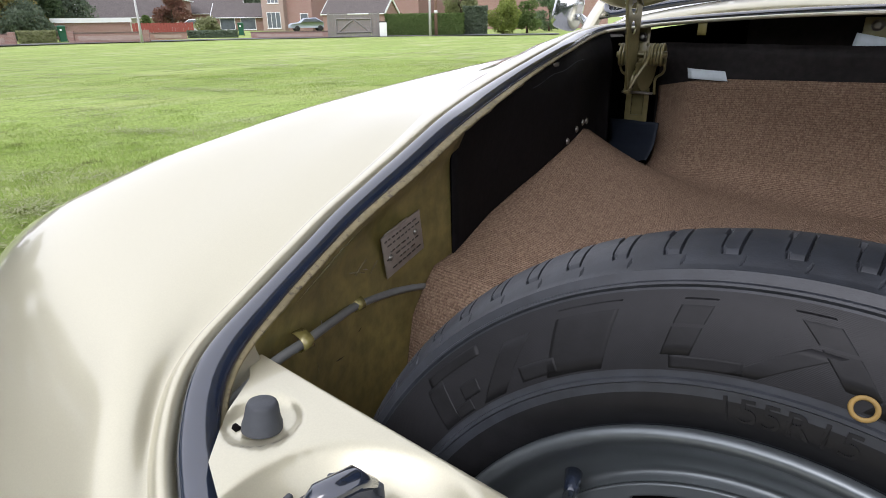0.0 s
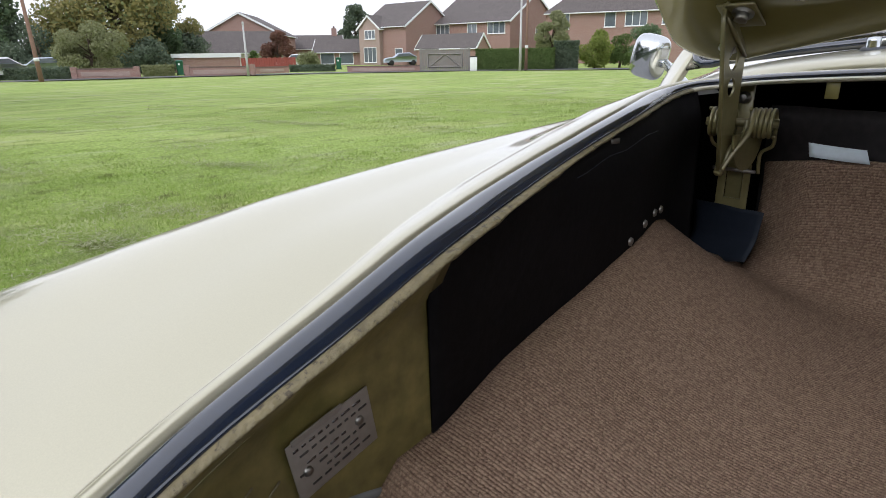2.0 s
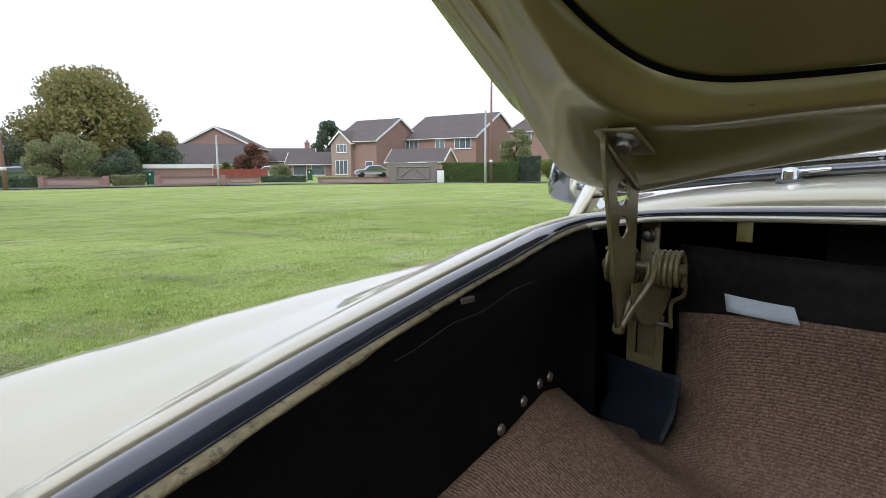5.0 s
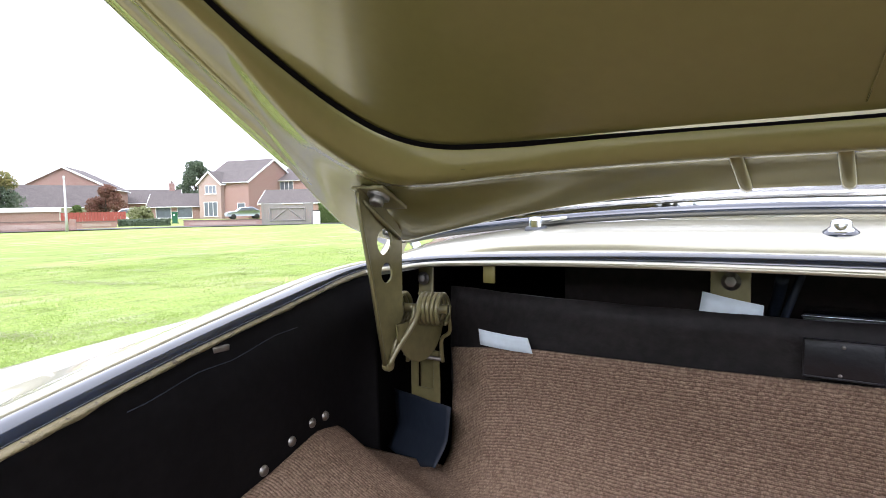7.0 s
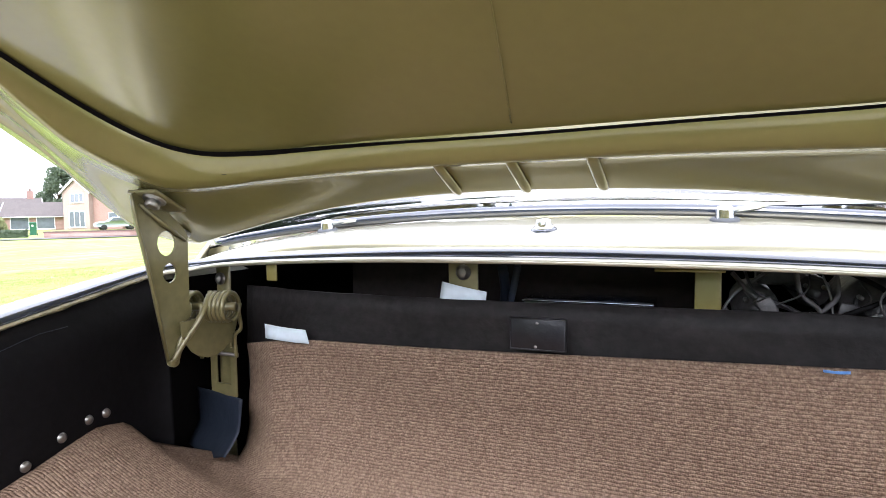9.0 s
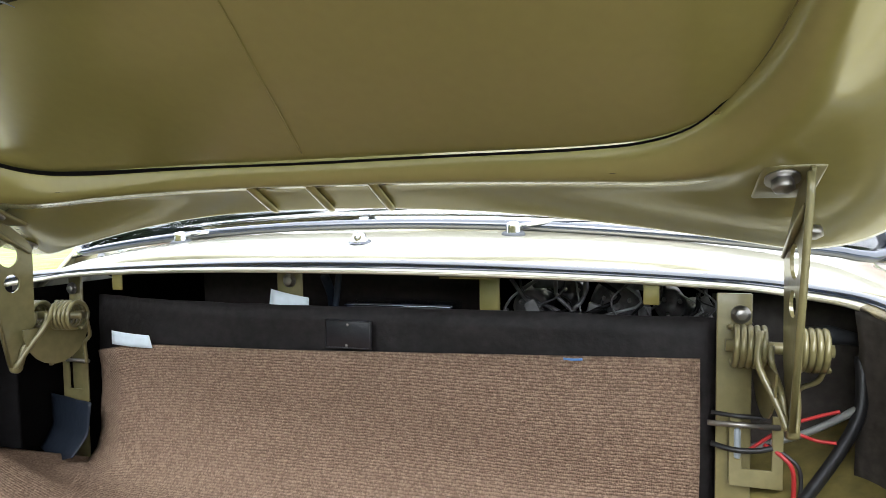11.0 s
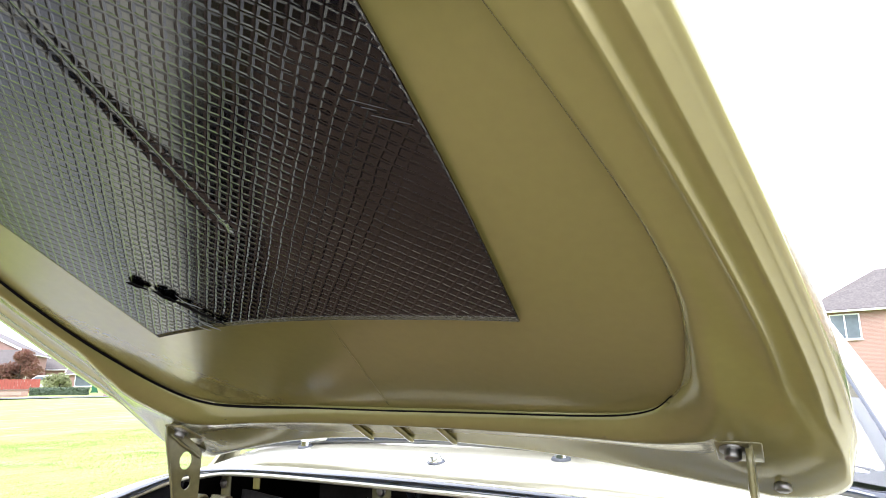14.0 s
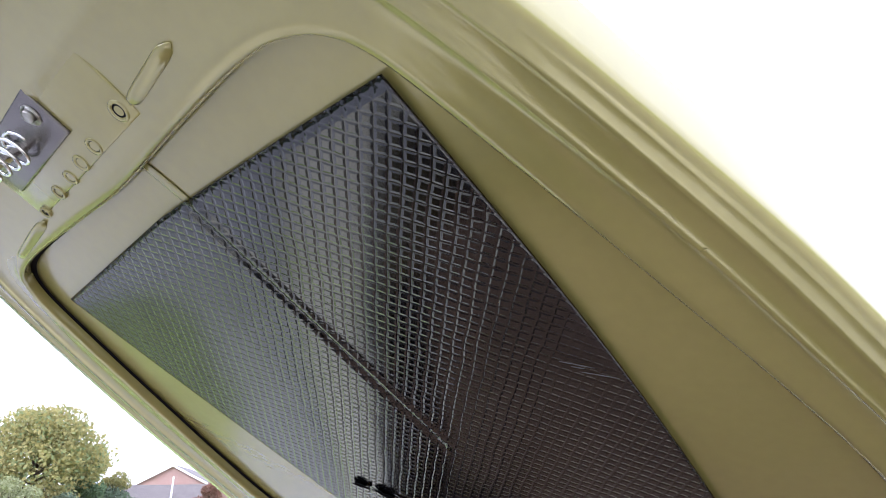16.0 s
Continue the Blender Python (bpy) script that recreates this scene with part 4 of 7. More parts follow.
    # push studs along the side board
    for y, z in ((-0.128, 0.769), (-0.085, 0.783), (-0.048, 0.790), (-0.022, 0.789)):
        x = -(rim_x(y) + wall_shift(y) - 0.0068)
        part("push_stud", lathe([(0.0060, 0), (0.0055, 0.002), (0.003, 0.0035), (0, 0.004)], 16, Matrix.Translation((x, y, z)) @ Matrix.Rotation(radians(90), 4, "Y")), ZINC, car, "zinc push stud")
    # right corner: felt edge and post of the side
    part("right_corner_board", box(0.414, 0.420, 0.108, 0.122, 0.52, 0.925, 0.001), FLAP, car)


boot_linings()


def tag_paper(name, corners, label):
    """A bent slip of paper through four corners."""
    a, b, c, d = [Vector(p) for p in corners]
    rows = []
    for f in np.linspace(0, 1, 8):
        rows.append([a.lerp(b, f).lerp(d.lerp(c, f), g) + Vector((0, -0.003 * math.sin(math.pi * f), 0)) for g in np.linspace(0, 1, 4)])
    ob = link(name, grid(rows), PAPER)
    thick(ob, 0.0006)
    tagged(ob, label, "paper tag", "paper tags")
    return ob


blue_bit = tag_paper("tape_scrap", ((0.259, 0.0985, 0.8822), (0.279, 0.0985, 0.8826), (0.279, 0.0985, 0.8800), (0.259, 0.0985, 0.8800)), "small scrap of bright blue tape at the carpet edge")
blue_bit.data.materials[0] = BLUE_TAPE
tag_paper("paper_slip", ((-0.366, 0.113, 0.882), (-0.297, 0.108, 0.879), (-0.290, 0.106, 0.862), (-0.361, 0.108, 0.864)), "pale blue-white paper slip tucked behind the carpet")
tag_paper("paper_slip", ((-0.112, 0.1215, 0.945), (-0.058, 0.1215, 0.935), (-0.060, 0.1215, 0.905), (-0.118, 0.1215, 0.905)), "folded pale blue paper slip under a bracket bolt")

# ---- the lid ----
def lid_z(x, y):
    return 1.094 - 0.55 * y + 0.0226 * y * y - 0.0155 * x * x


PANEL_HALF = [(0.0, 0.006), (0.15, 0.004), (0.28, 0.002), (0.345, -0.006), (0.385, -0.030), (0.410, -0.075), (0.424, -0.14), (0.428, -0.21), (0.418, -0.29),
              (0.395, -0.38), (0.370, -0.46), (0.345, -0.54), (0.318, -0.62), (0.298, -0.668), (0.270, -0.692), (0.22, -0.700), (0.11, -0.698), (0.0, -0.694)]
OUTER_HALF = [(0.0, 0.076), (0.12, 0.078), (0.22, 0.085), (0.32, 0.098), (0.42, 0.113), (0.497, 0.121), (0.542, 0.095), (0.557, 0.035), (0.549, -0.05), (0.533, -0.14),
              (0.513, -0.235), (0.486, -0.35), (0.458, -0.46), (0.425, -0.56), (0.392, -0.65), (0.35, -0.745), (0.305, -0.80), (0.235, -0.835), (0.12, -0.852), (0.0, -0.858)]
NLID = 216


def lid_trip(half):
    full = list(half) + [(-x, y) for x, y in half[-2:0:-1]]
    return spline(full, NLID, True)


inner_loop, outer_loop = lid_trip(PANEL_HALF), lid_trip(OUTER_HALF)
lid = part("boot_lid", grid([[(x * s, y, lid_z(x, y) + 0.028) for s in np.linspace(-1, 1, 25)] for x, y in ((float(np.interp(-y, [-0.09, 0.0, 0.1, 0.3, 0.6, 0.75, 0.83], [0.50, 0.535, 0.525, 0.488, 0.40, 0.33, 0.20])), y) for y in np.linspace(0.09, -0.83, 40))]), PAINT, car, "raised boot lid, cream outside and olive inside")


def lid_panel():
    rows = []
    for f in np.linspace(0, 1, 60):
        y = 0.03 - 0.75 * f
        w = float(np.interp(-y, [-0.03, 0.05, 0.2, 0.4, 0.6, 0.72], [0.40, 0.43, 0.45, 0.41, 0.35, 0.31])) + 0.02
        rows.append([(w * g, y, lid_z(w * g, y) - 0.006 * abs(w * g) + 0.0012 * math.sin(9 * w * g) * math.sin(7 * y) + 0.004) for g in np.linspace(-1, 1, 61)])
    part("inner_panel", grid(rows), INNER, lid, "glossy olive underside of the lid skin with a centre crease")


lid_panel()


def lid_frame():
    """Pressed frame round the underside: a rounded inner ridge, a flat web and a rolled outer edge."""
    rows = []
    for i in range(NLID):
        a, b = inner_loop[i], outer_loop[i]
        y = b[1]
        rear = max(0.0, min(1.0, (b[1] + 0.02) / 0.09))
        front = max(0.0, min(1.0, (-b[1] - 0.72) / 0.08))
        row = []
        prof = [(0.0, 0.010), (-0.012, 0.003), (-0.012, -0.005), (0.02, -0.0115), (0.07, -0.0150), (0.14, -0.0160), (0.24, -0.0154), (0.34, -0.0154), (0.42, -0.0164), (0.47, -0.0176),
                (0.505, -0.0194), (0.53, -0.0211), (0.555, -0.0196), (0.64, -0.0188), (0.71, -0.0190), (0.755, -0.0198), (0.78, -0.0216), (0.805, -0.0200), (0.90, -0.0192), (0.985, -0.0178), (1.0, -0.0060), (0.985, 0.026)]
        sag = (0.52 if b[0] > 0 else 0.80) * min(1.25, (b[0] / 0.43) ** 2)
        back = [(0.0, 0.010), (-0.02, 0.002), (-0.022, -0.006), (0.02, -0.0120), (0.08, -0.0162), (0.15, -0.0168), (0.23, -0.0132), (0.31, -0.0098), (0.40, -0.0086), (0.50, -0.0082),
                (0.60, -0.0080), (0.70, -0.0080), (0.78, -0.0080), (0.84, -0.0082), (0.89, -0.0084), (0.93, -0.0086), (0.96, -0.0086), (0.982, -0.0080), (1.0, -0.005), (1.005, 0.004), (0.99, 0.016), (0.95, 0.026)]
        back = [(f, h - sag * (0.018 + 0.013 * f) * max(0.0, min(1.0, (f + 0.03) / 0.13)) if f < 0.99 else h - sag * 0.020 * (h < 0)) for f, h in back]
        open_gap = 0.028 * max(0.0, min(1.0, (-a[0] - 0.10) / 0.15)) + 0.006 * rear
        prof = [(f + open_gap if f < 0.05 else f, h) for f, h in prof]
        back = [(f + open_gap if f < 0.05 else f, h) for f, h in back]
        for (f, h), (fb, hb) in zip(prof, back):
            g, hh = f * (1 - rear) + fb * rear, h * (1 - rear) + hb * rear
            hh -= 0.007 * front * math.exp(-((f - 0.055) / 0.04) ** 2)
            x, yy = a[0] + (b[0] - a[0]) * g, a[1] + (b[1] - a[1]) * g
            row.append((x, yy, lid_z(x, yy) + hh))
        rows.append(row)
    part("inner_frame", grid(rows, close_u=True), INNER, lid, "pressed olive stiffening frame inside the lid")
    rows = []
    for i in range(NLID):
        d = inner_loop[(i + 1) % NLID] - inner_loop[i - 1]
        v = np.array([d[1], -d[0]]) / np.linalg.norm(d)
        v *= -1 if v @ (inner_loop[i] - np.array([0, -0.35])) > 0 else 1
        lift = 0.010 * max(0.0, min(1.0, (inner_loop[i][0] - 0.2) / 0.1)) * max(0.0, min(1.0, (-inner_loop[i][1] - 0.02) / 0.08))
        rows.append([(*q, lid_z(*q) - 0.0025 + k * 0.5 + lift) for k in (-0.0035 - 0.003 * max(0.0, min(1.0, (-inner_loop[i][0] - 0.10) / 0.15)), 0.0035) for q in [inner_loop[i] + v * k]])
    part("panel_gap", grid(rows, close_u=True), VOID, lid, "dark joint between panel and frame")
    # pressed ribs on the rear web
    for x in (-0.072, 0.001, 0.074):
        pts = [(x + 0.004 * f, 0.018 + 0.055 * f, lid_z(x, 0.018 + 0.055 * f) - 0.0115 - 0.001 * f) for f in np.linspace(0, 1, 12)]
        rs = [0.0052 * (1 - (2 * f - 1) ** 6) ** 0.5 + 0.0006 for f in np.linspace(0, 1, 12)]
        part("pressed_rib", tube(pts, rs, 12, flat=0.55), INNER, lid)
    # front web: ribs and plug holes
    def on_web(x, y, h):
        return Matrix.Translation((x, y, lid_z(x, y) - h)) @ Matrix.Rotation(radians(180 - 30), 4, "X")
    part("lock_boss", box(-0.117, 0.112, -0.008, 0.076, -0.004, 0.0018, 0.0016, m=on_web(0.0, -0.728, 0.0155)), INNER, lid)
    for x0, y0, x1, y1 in ((0.111, -0.729, 0.189, -0.735), (-0.122, -0.720, -0.230, -0.713)):
        pts = [(x0 + (x1 - x0) * f, y0 + (y1 - y0) * f, lid_z(x0 + (x1 - x0) * f, y0 + (y1 - y0) * f) - (0.0165 if x0 > 0 else 0.0185)) for f in np.linspace(0, 1, 12)]
        part("pressed_rib", tube(pts, [0.0058 * (1 - (2 * f - 1) ** 6) ** 0.5 + 0.0006 for f in np.linspace(0, 1, 12)], 12, flat=0.6), INNER, lid)
    x, y = 0.406, -0.497
    m = Matrix.Translation((x, y, lid_z(x, y) - 0.0183)) @ Matrix.Rotation(radians(180 + 29), 4, "X")
    part("paint_chip", lathe([(0.0030, 0.0), (0.0026, 0.0009), (0.0014, 0.0012), (0, 0.0012)], 14, m), INNER, lid)
    for x, y, r in ((0.097, -0.732, 0.0075), (0.038, -0.729, 0.0065), (0.005, -0.728, 0.0065), (-0.025, -0.727, 0.0060), (-0.060, -0.726, 0.0060), (-0.108, -0.7235, 0.0050)):
        hole = part("frame_hole", lathe([(r * 1.25, -0.001), (r * 1.2, 0.0012), (r * 0.95, 0.0016), (r * 0.72, 0.0002), (r * 0.7, -0.001)], 20, on_web(x, y, 0.0172)), INNER, lid)
        # near-black disc paints the shade inside the hole
        part("hole_shade", lathe([(r * 0.8, 0.0004), (r * 0.4, 0.0001), (0, 0.0)], 14, on_web(x, y, 0.0172)), VOID, hole)
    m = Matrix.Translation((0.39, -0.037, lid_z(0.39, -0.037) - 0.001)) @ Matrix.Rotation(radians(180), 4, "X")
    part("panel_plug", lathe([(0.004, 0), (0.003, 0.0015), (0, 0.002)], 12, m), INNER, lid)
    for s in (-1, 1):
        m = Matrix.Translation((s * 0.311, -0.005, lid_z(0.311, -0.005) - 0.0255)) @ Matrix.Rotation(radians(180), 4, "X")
        # flat near-black disc, the hole's shade painted on the frame
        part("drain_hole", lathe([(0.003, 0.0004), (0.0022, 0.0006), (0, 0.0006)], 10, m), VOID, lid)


lid_frame()


def lid_pad():
    """Embossed black sheet stuck to the underside of the lid, split along the centre crease."""
    rows, uvs = [], []
    for f in np.linspace(0, 1, 50):
        row, uv = [], []
        for g in np.linspace(-1, 1, 200):
            w = (0.281 + 0.013 * f + 0.010 * math.sin(math.pi * f)) if g > 0 else 0.250 + 0.014 * f
            y0 = -0.200 + 0.015 * (g * g)
            y = y0 + (-0.650 - 0.008 * (1 - abs(g)) - y0) * f
            x = w * g
            fade = min(1.0, max(0.0, (f - 0.28) / 0.06)) * min(1.0, (1 - f) / 0.02)
            dip = fade * -0.003 * math.exp(-((x - 0.042 - 0.003 * f) / 0.004) ** 2) + fade * 0.0022 * math.exp(-((x - 0.051 - 0.005 * f) / 0.004) ** 2)
            row.append((x, y, lid_z(x, y) - 0.006 * abs(x) - 0.0035 + 0.0012 * math.sin(9 * x) * math.sin(7 * y) - dip))
            uv.append((x, (0.648 + y) * 1.14))
        rows.append(row)
        uvs.append(uv)
    sheet = part("deadening_sheet", grid(rows, uv=uvs), PAD, lid, "shiny black embossed sound deadening sheet on the lid")
    thick(sheet, 0.0025, 1.0)
    # torn marks near its rear edge
    def on_sheet(x, y, h=0.0):
        return (x, y, lid_z(x, y) - 0.006 * abs(x) - 0.0062 + 0.0012 * math.sin(9 * x) * math.sin(7 * y) - h)
    for x, y, a, ln, w in ((-0.163, -0.283, 0.7, 0.026, 0.0075), (-0.141, -0.262, 0.9, 0.030, 0.0085), (-0.120, -0.236, 1.0, 0.040, 0.0060), (-0.104, -0.212, 0.9, 0.020, 0.0045)):
        fs = np.linspace(0, 1, 11)
        pts = [on_sheet(x + ln * (f - 0.5) * math.cos(a) + 0.004 * noise.noise((f * 4, x * 90, 0)), y + ln * (f - 0.5) * math.sin(a), 0.0006) for f in fs]
        part("torn_spot", tube(pts, [w * (1 - (2 * f - 1) ** 4) ** 0.5 * (0.75 + 0.6 * noise.noise((f * 5, 2, y * 80))) + 0.0008 for f in fs], 10, flat=0.22), VOID, sheet, "torn spot in the sheet")
    for x0, y0, x1, y1, w in ((-0.166, -0.268, -0.150, -0.246, 0.0016), (-0.146, -0.243, -0.122, -0.206, 0.0013), (-0.138, -0.225, -0.118, -0.196, 0.0018), (-0.152, -0.222, -0.136, -0.197, 0.0012), (-0.124, -0.262, -0.106, -0.236, 0.0010)):
        pts = [on_sheet(x0 + (x1 - x0) * f + 0.003 * math.sin(7 * f + 40 * x0), y0 + (y1 - y0) * f, 0.0010) for f in np.linspace(0, 1, 8)]
        part("torn_edge", tube(pts, [w * (0.4 + 0.6 * math.sin(math.pi * f)) for f in np.linspace(0, 1, 8)], 6, flat=0.5), CABLE, sheet, "pale curled edge of a tear")
    for x0, y0, x1, y1 in ((0.256, -0.425, 0.280, -0.412), (0.266, -0.411, 0.292, -0.398), (0.262, -0.418, 0.272, -0.413)):
        pts = [on_sheet(x0 + (x1 - x0) * f, y0 + (y1 - y0) * f, 0.0006) for f in np.linspace(0, 1, 6)]
        part("scratch", tube(pts, [0.0001, 0.0003, 0.0002, 0.00035, 0.0002, 0.0001], 6), RUBBER_GREY, sheet, "pale scratch")
    # crease in the lid skin behind the sheet
    pts = [(0.012 + 0.035 * f, -0.006 - 0.18 * f, lid_z(0, -0.006 - 0.18 * f) + 0.0022) for f in np.linspace(0, 1, 14)]
    part("centre_crease", tube(pts, 0.0006, 8, flat=0.8), INNER, lid)
    pts = [(0.045 - 0.006 * f, -0.645 - 0.05 * f, lid_z(0, -0.645 - 0.05 * f) + 0.0034) for f in np.linspace(0, 1, 6)]
    part("centre_crease", tube(pts, 0.006, 10, flat=0.15), INNER, lid)


lid_pad()


def lid_lock():
    """Sprung plunger of the lid lock, on a bolted plate at the lid's front edge."""
    m = Matrix.Translation((-0.034, -0.764, lid_z(0, -0.764) - 0.0170)) @ Matrix.Rotation(radians(180 - 30), 4, "X")
    bm = box(-0.066, 0.066, -0.022, 0.022, 0, 0.004, 0.0015)
    bmesh.ops.transform(bm, matrix=m, verts=bm.verts)
    lock = part("lock_plunger_plate", bm, DARK_STEEL, lid, "zinc lock plunger plate with spring")
    for s in (-1, 1):
        part("bolt", bolt(*(m @ Vector((s * 0.05, 0.006, 0.004))), 0.006, 0.005, m.to_3x3() @ Vector((0, 0, 1))), ZINC, lock)
    part("plunger", lathe([(0.0065, 0.0), (0.0065, 0.05), (0.008, 0.052), (0.008, 0.058), (0.004, 0.068), (0, 0.07)], 16, m), CHROME, lock)
    coil = [m @ Vector((0.014 * math.cos(a) * (1 - 0.03 * a / 6.28), 0.014 * math.sin(a) * (1 - 0.03 * a / 6.28), 0.004 + 0.009 * a / 6.28)) for a in np.linspace(0, 6.28 * 5.5, 110)]
    part("spring", tube(coil, 0.0016, 8), CHROME, lock)


lid_lock()

# ---- hinges ----
def hinge(s):
    """Sprung lid hinge: a tapered arm with two round holes, coil spring and post. s: -1 or 1."""
    h = part("hinge_post", box(s * 0.472 - (0.016 if s > 0 else 0.012), s * 0.472 + (0.016 if s > 0 else 0.012), 0.150, 0.154, 0.62, 0.955, 0.001), HINGE, car, "olive painted sprung boot lid hinge")
    if s > 0:
        for v in h.data.vertices:
            v.co.x += -0.047
            v.co.y -= 0.05
    up = 0.016 * (s > 0)  # the lid sits a little higher on its right hinge
    xa = s * 0.447 + 0.014 * (s > 0)
    toe = 0.26 if s < 0 else 0.09
    # arm outline in y, z, with two holes
    outline = [(-0.012, 1.052), (0.0, 1.06), (0.012, 1.052), (0.058, 1.012), (0.066, 1.0), (0.064, 0.90), (0.052, 0.862), (0.046, 0.845), (0.040, 0.838), (0.032, 0.838), (0.028, 0.846), (0.008, 0.95), (-0.010, 1.03)]
    bm = bmesh.new()
    vs = [bm.verts.new((0, y, z + up * (z > 1.02))) for y, z in outline]
    edges = [bm.edges.new((vs[i], vs[(i + 1) % len(vs)])) for i in range(len(vs))]
    for cy, cz, r in ((0.033, 0.992, 0.0135), (0.036, 0.955, 0.0105)):
        ring = [bm.verts.new((0, cy + r * math.cos(a), cz + r * 1.15 * math.sin(a))) for a in np.linspace(0, 2 * math.pi, 20, endpoint=False)]
        edges += [bm.edges.new((ring[i], ring[(i + 1) % 20])) for i in range(20)]
    bmesh.ops.triangle_fill(bm, use_beauty=True, use_dissolve=False, edges=edges)
    arm = part("hinge_arm", bm, HINGE, h, "tapered arm with two round holes", smooth=False)
    arm.location.x = xa
    thick(arm, 0.003, 0)
    # folded edge of the arm, and the bracket bolted to the lid
    rows = [[(xa - s * d, y, z) for d in (0.0, 0.005)] for y, z in ((-0.012, 1.05 + up), (-0.010, 1.03 + up), (0.008, 0.95), (0.028, 0.846))]
    thick(part("arm_flange", grid(rows), HINGE, h), 0.0025)
    part("arm_fold", tube([(xa - s * 0.003, -0.004, 1.040), (xa - s * 0.004, 0.022, 1.020), (xa - s * 0.004, 0.060, 0.994)], [0.002, 0.0035, 0.002], 8), HINGE, h)
    slope = Matrix.Translation((s * 0.436 + 0.013 * (s > 0), 0.010, lid_z(0.43, 0.010) - 0.0395 + up)) @ Matrix.Rotation(radians(-28.5), 4, "X")
    part("lid_bracket", box(-0.023, 0.023, -0.020, 0.030, -0.0022, 0.0022, 0.0016, m=slope), HINGE, h)
    part("hinge_bolt", bolt(s * 0.430 + 0.013 * (s > 0), 0.006, lid_z(0.43, 0.006) - 0.0415 + up, 0.0088, 0.012, (0, -0.48, -0.87)), ZINC, h)
    part("hinge_bolt", bolt(s * 0.478 + 0.008 * (s > 0), 0.085, lid_z(0.478, 0.085) - 0.038 + up, 0.0088, 0.012, (0, -0.48, -0.87)), ZINC, h)
    # coil spring: two groups of close turns on one pin that is toed in, and its legs
    cy, cz = 0.088, 0.905

    def on_pin(a, r=0.0, turn=0.0):
        return (xa + a + toe * s * r * math.sin(turn), cy - toe * s * a + r * math.sin(turn), cz + r * math.cos(turn))
    for a0, a1 in ((-0.041, -0.009), (0.009, 0.041)):
        turns = 5.5
        part("coil_spring", tube([on_pin(a0 + (a1 - a0) * f, 0.0185, 2 * math.pi * turns * f) for f in np.linspace(0, 1, 130)], 0.0029, 8), HINGE, h, "coil of thick spring wire")
    for d in (-0.008, 0.008):
        pts = spline([on_pin(d, 0.0185, -1.2), on_pin(d, 0.024, -2.0), (xa + d * 0.75, 0.046, 0.872), (xa + d * 0.5, 0.038, 0.850), (xa + d * 0.2, 0.035, 0.8445)], 18)
        part("spring_leg", tube(pts, 0.0030, 8), HINGE, h)
    for d in (-0.041, 0.041):
        x0, y0, z0 = on_pin(d, 0.0185, 2.2)
        inward = 0.020 if d < 0 else -0.020
        pts = spline([on_pin(d, 0.0185, 1.5), (x0, y0, z0), (x0 + inward * 0.15, y0 + 0.006, z0 - 0.022), (x0 + inward, y0 + 0.012, z0 - 0.036), (x0 + inward, y0 + 0.014, z0 - 0.066)], 20)
        part("spring_leg", tube(pts, 0.0026, 8), HINGE, h)
    part("spring_rod", tube(spline([(xa - s * 0.004, 0.033, 0.8445), (xa - s * 0.010, 0.044, 0.864), (xa - s * 0.022, cy - 0.026, cz - 0.010), on_pin(-s * 0.016, 0.021, -0.6)], 14), 0.0034, 10), HINGE, h)
    part("arm_tip", lathe([(0.0, -0.005), (0.006, -0.005), (0.0072, -0.003), (0.0072, 0.003), (0.006, 0.005), (0.0, 0.005)], 18, Matrix.Translation((xa, 0.036, 0.843)) @ Matrix.Rotation(radians(90), 4, "Y")), HINGE, h)
    part("hinge_pin", tube([on_pin(-0.045), on_pin(0.045)], 0.006, 12), HINGE, h)
    # quadrant plate below the arm, U-plate on the post
    q = [(cy + 0.05 * math.cos(a), cz - 0.012 + 0.055 * math.sin(a)) for a in np.linspace(math.pi, 2 * math.pi, 12)]
    part("quadrant", prism(q, "x", xa - s * 0.012 - 0.001, xa - s * 0.012 + 0.001), HINGE, h, smooth=False)
    px = (s * 0.472 - 0.042 * (s > 0))
    py = 0.142 - 0.05 * (s > 0)
    u = [(-0.022, 0.0), (0.026, 0.0), (0.026, 0.072), (0.016, 0.072), (0.016, 0.018), (-0.010, 0.018), (-0.010, 0.072), (-0.022, 0.072)]
    part("u_plate", prism([(px + a + 0.012 * (s > 0), 0.765 + b) for a, b in u], "y", py, py + 0.003, 0.0006), HINGE, h, smooth=False)
    part("post_bolt", bolt(px, py + 0.004, 0.935, 0.006, 0.006, (0, -1, 0)), ZINC, h)
    part("pivot_pin", tube([(px - 0.03, py - 0.004, 0.828), (px + 0.034, py - 0.004, 0.828)], 0.0028, 8), ZINC, h)


hinge(-1)
hinge(1)

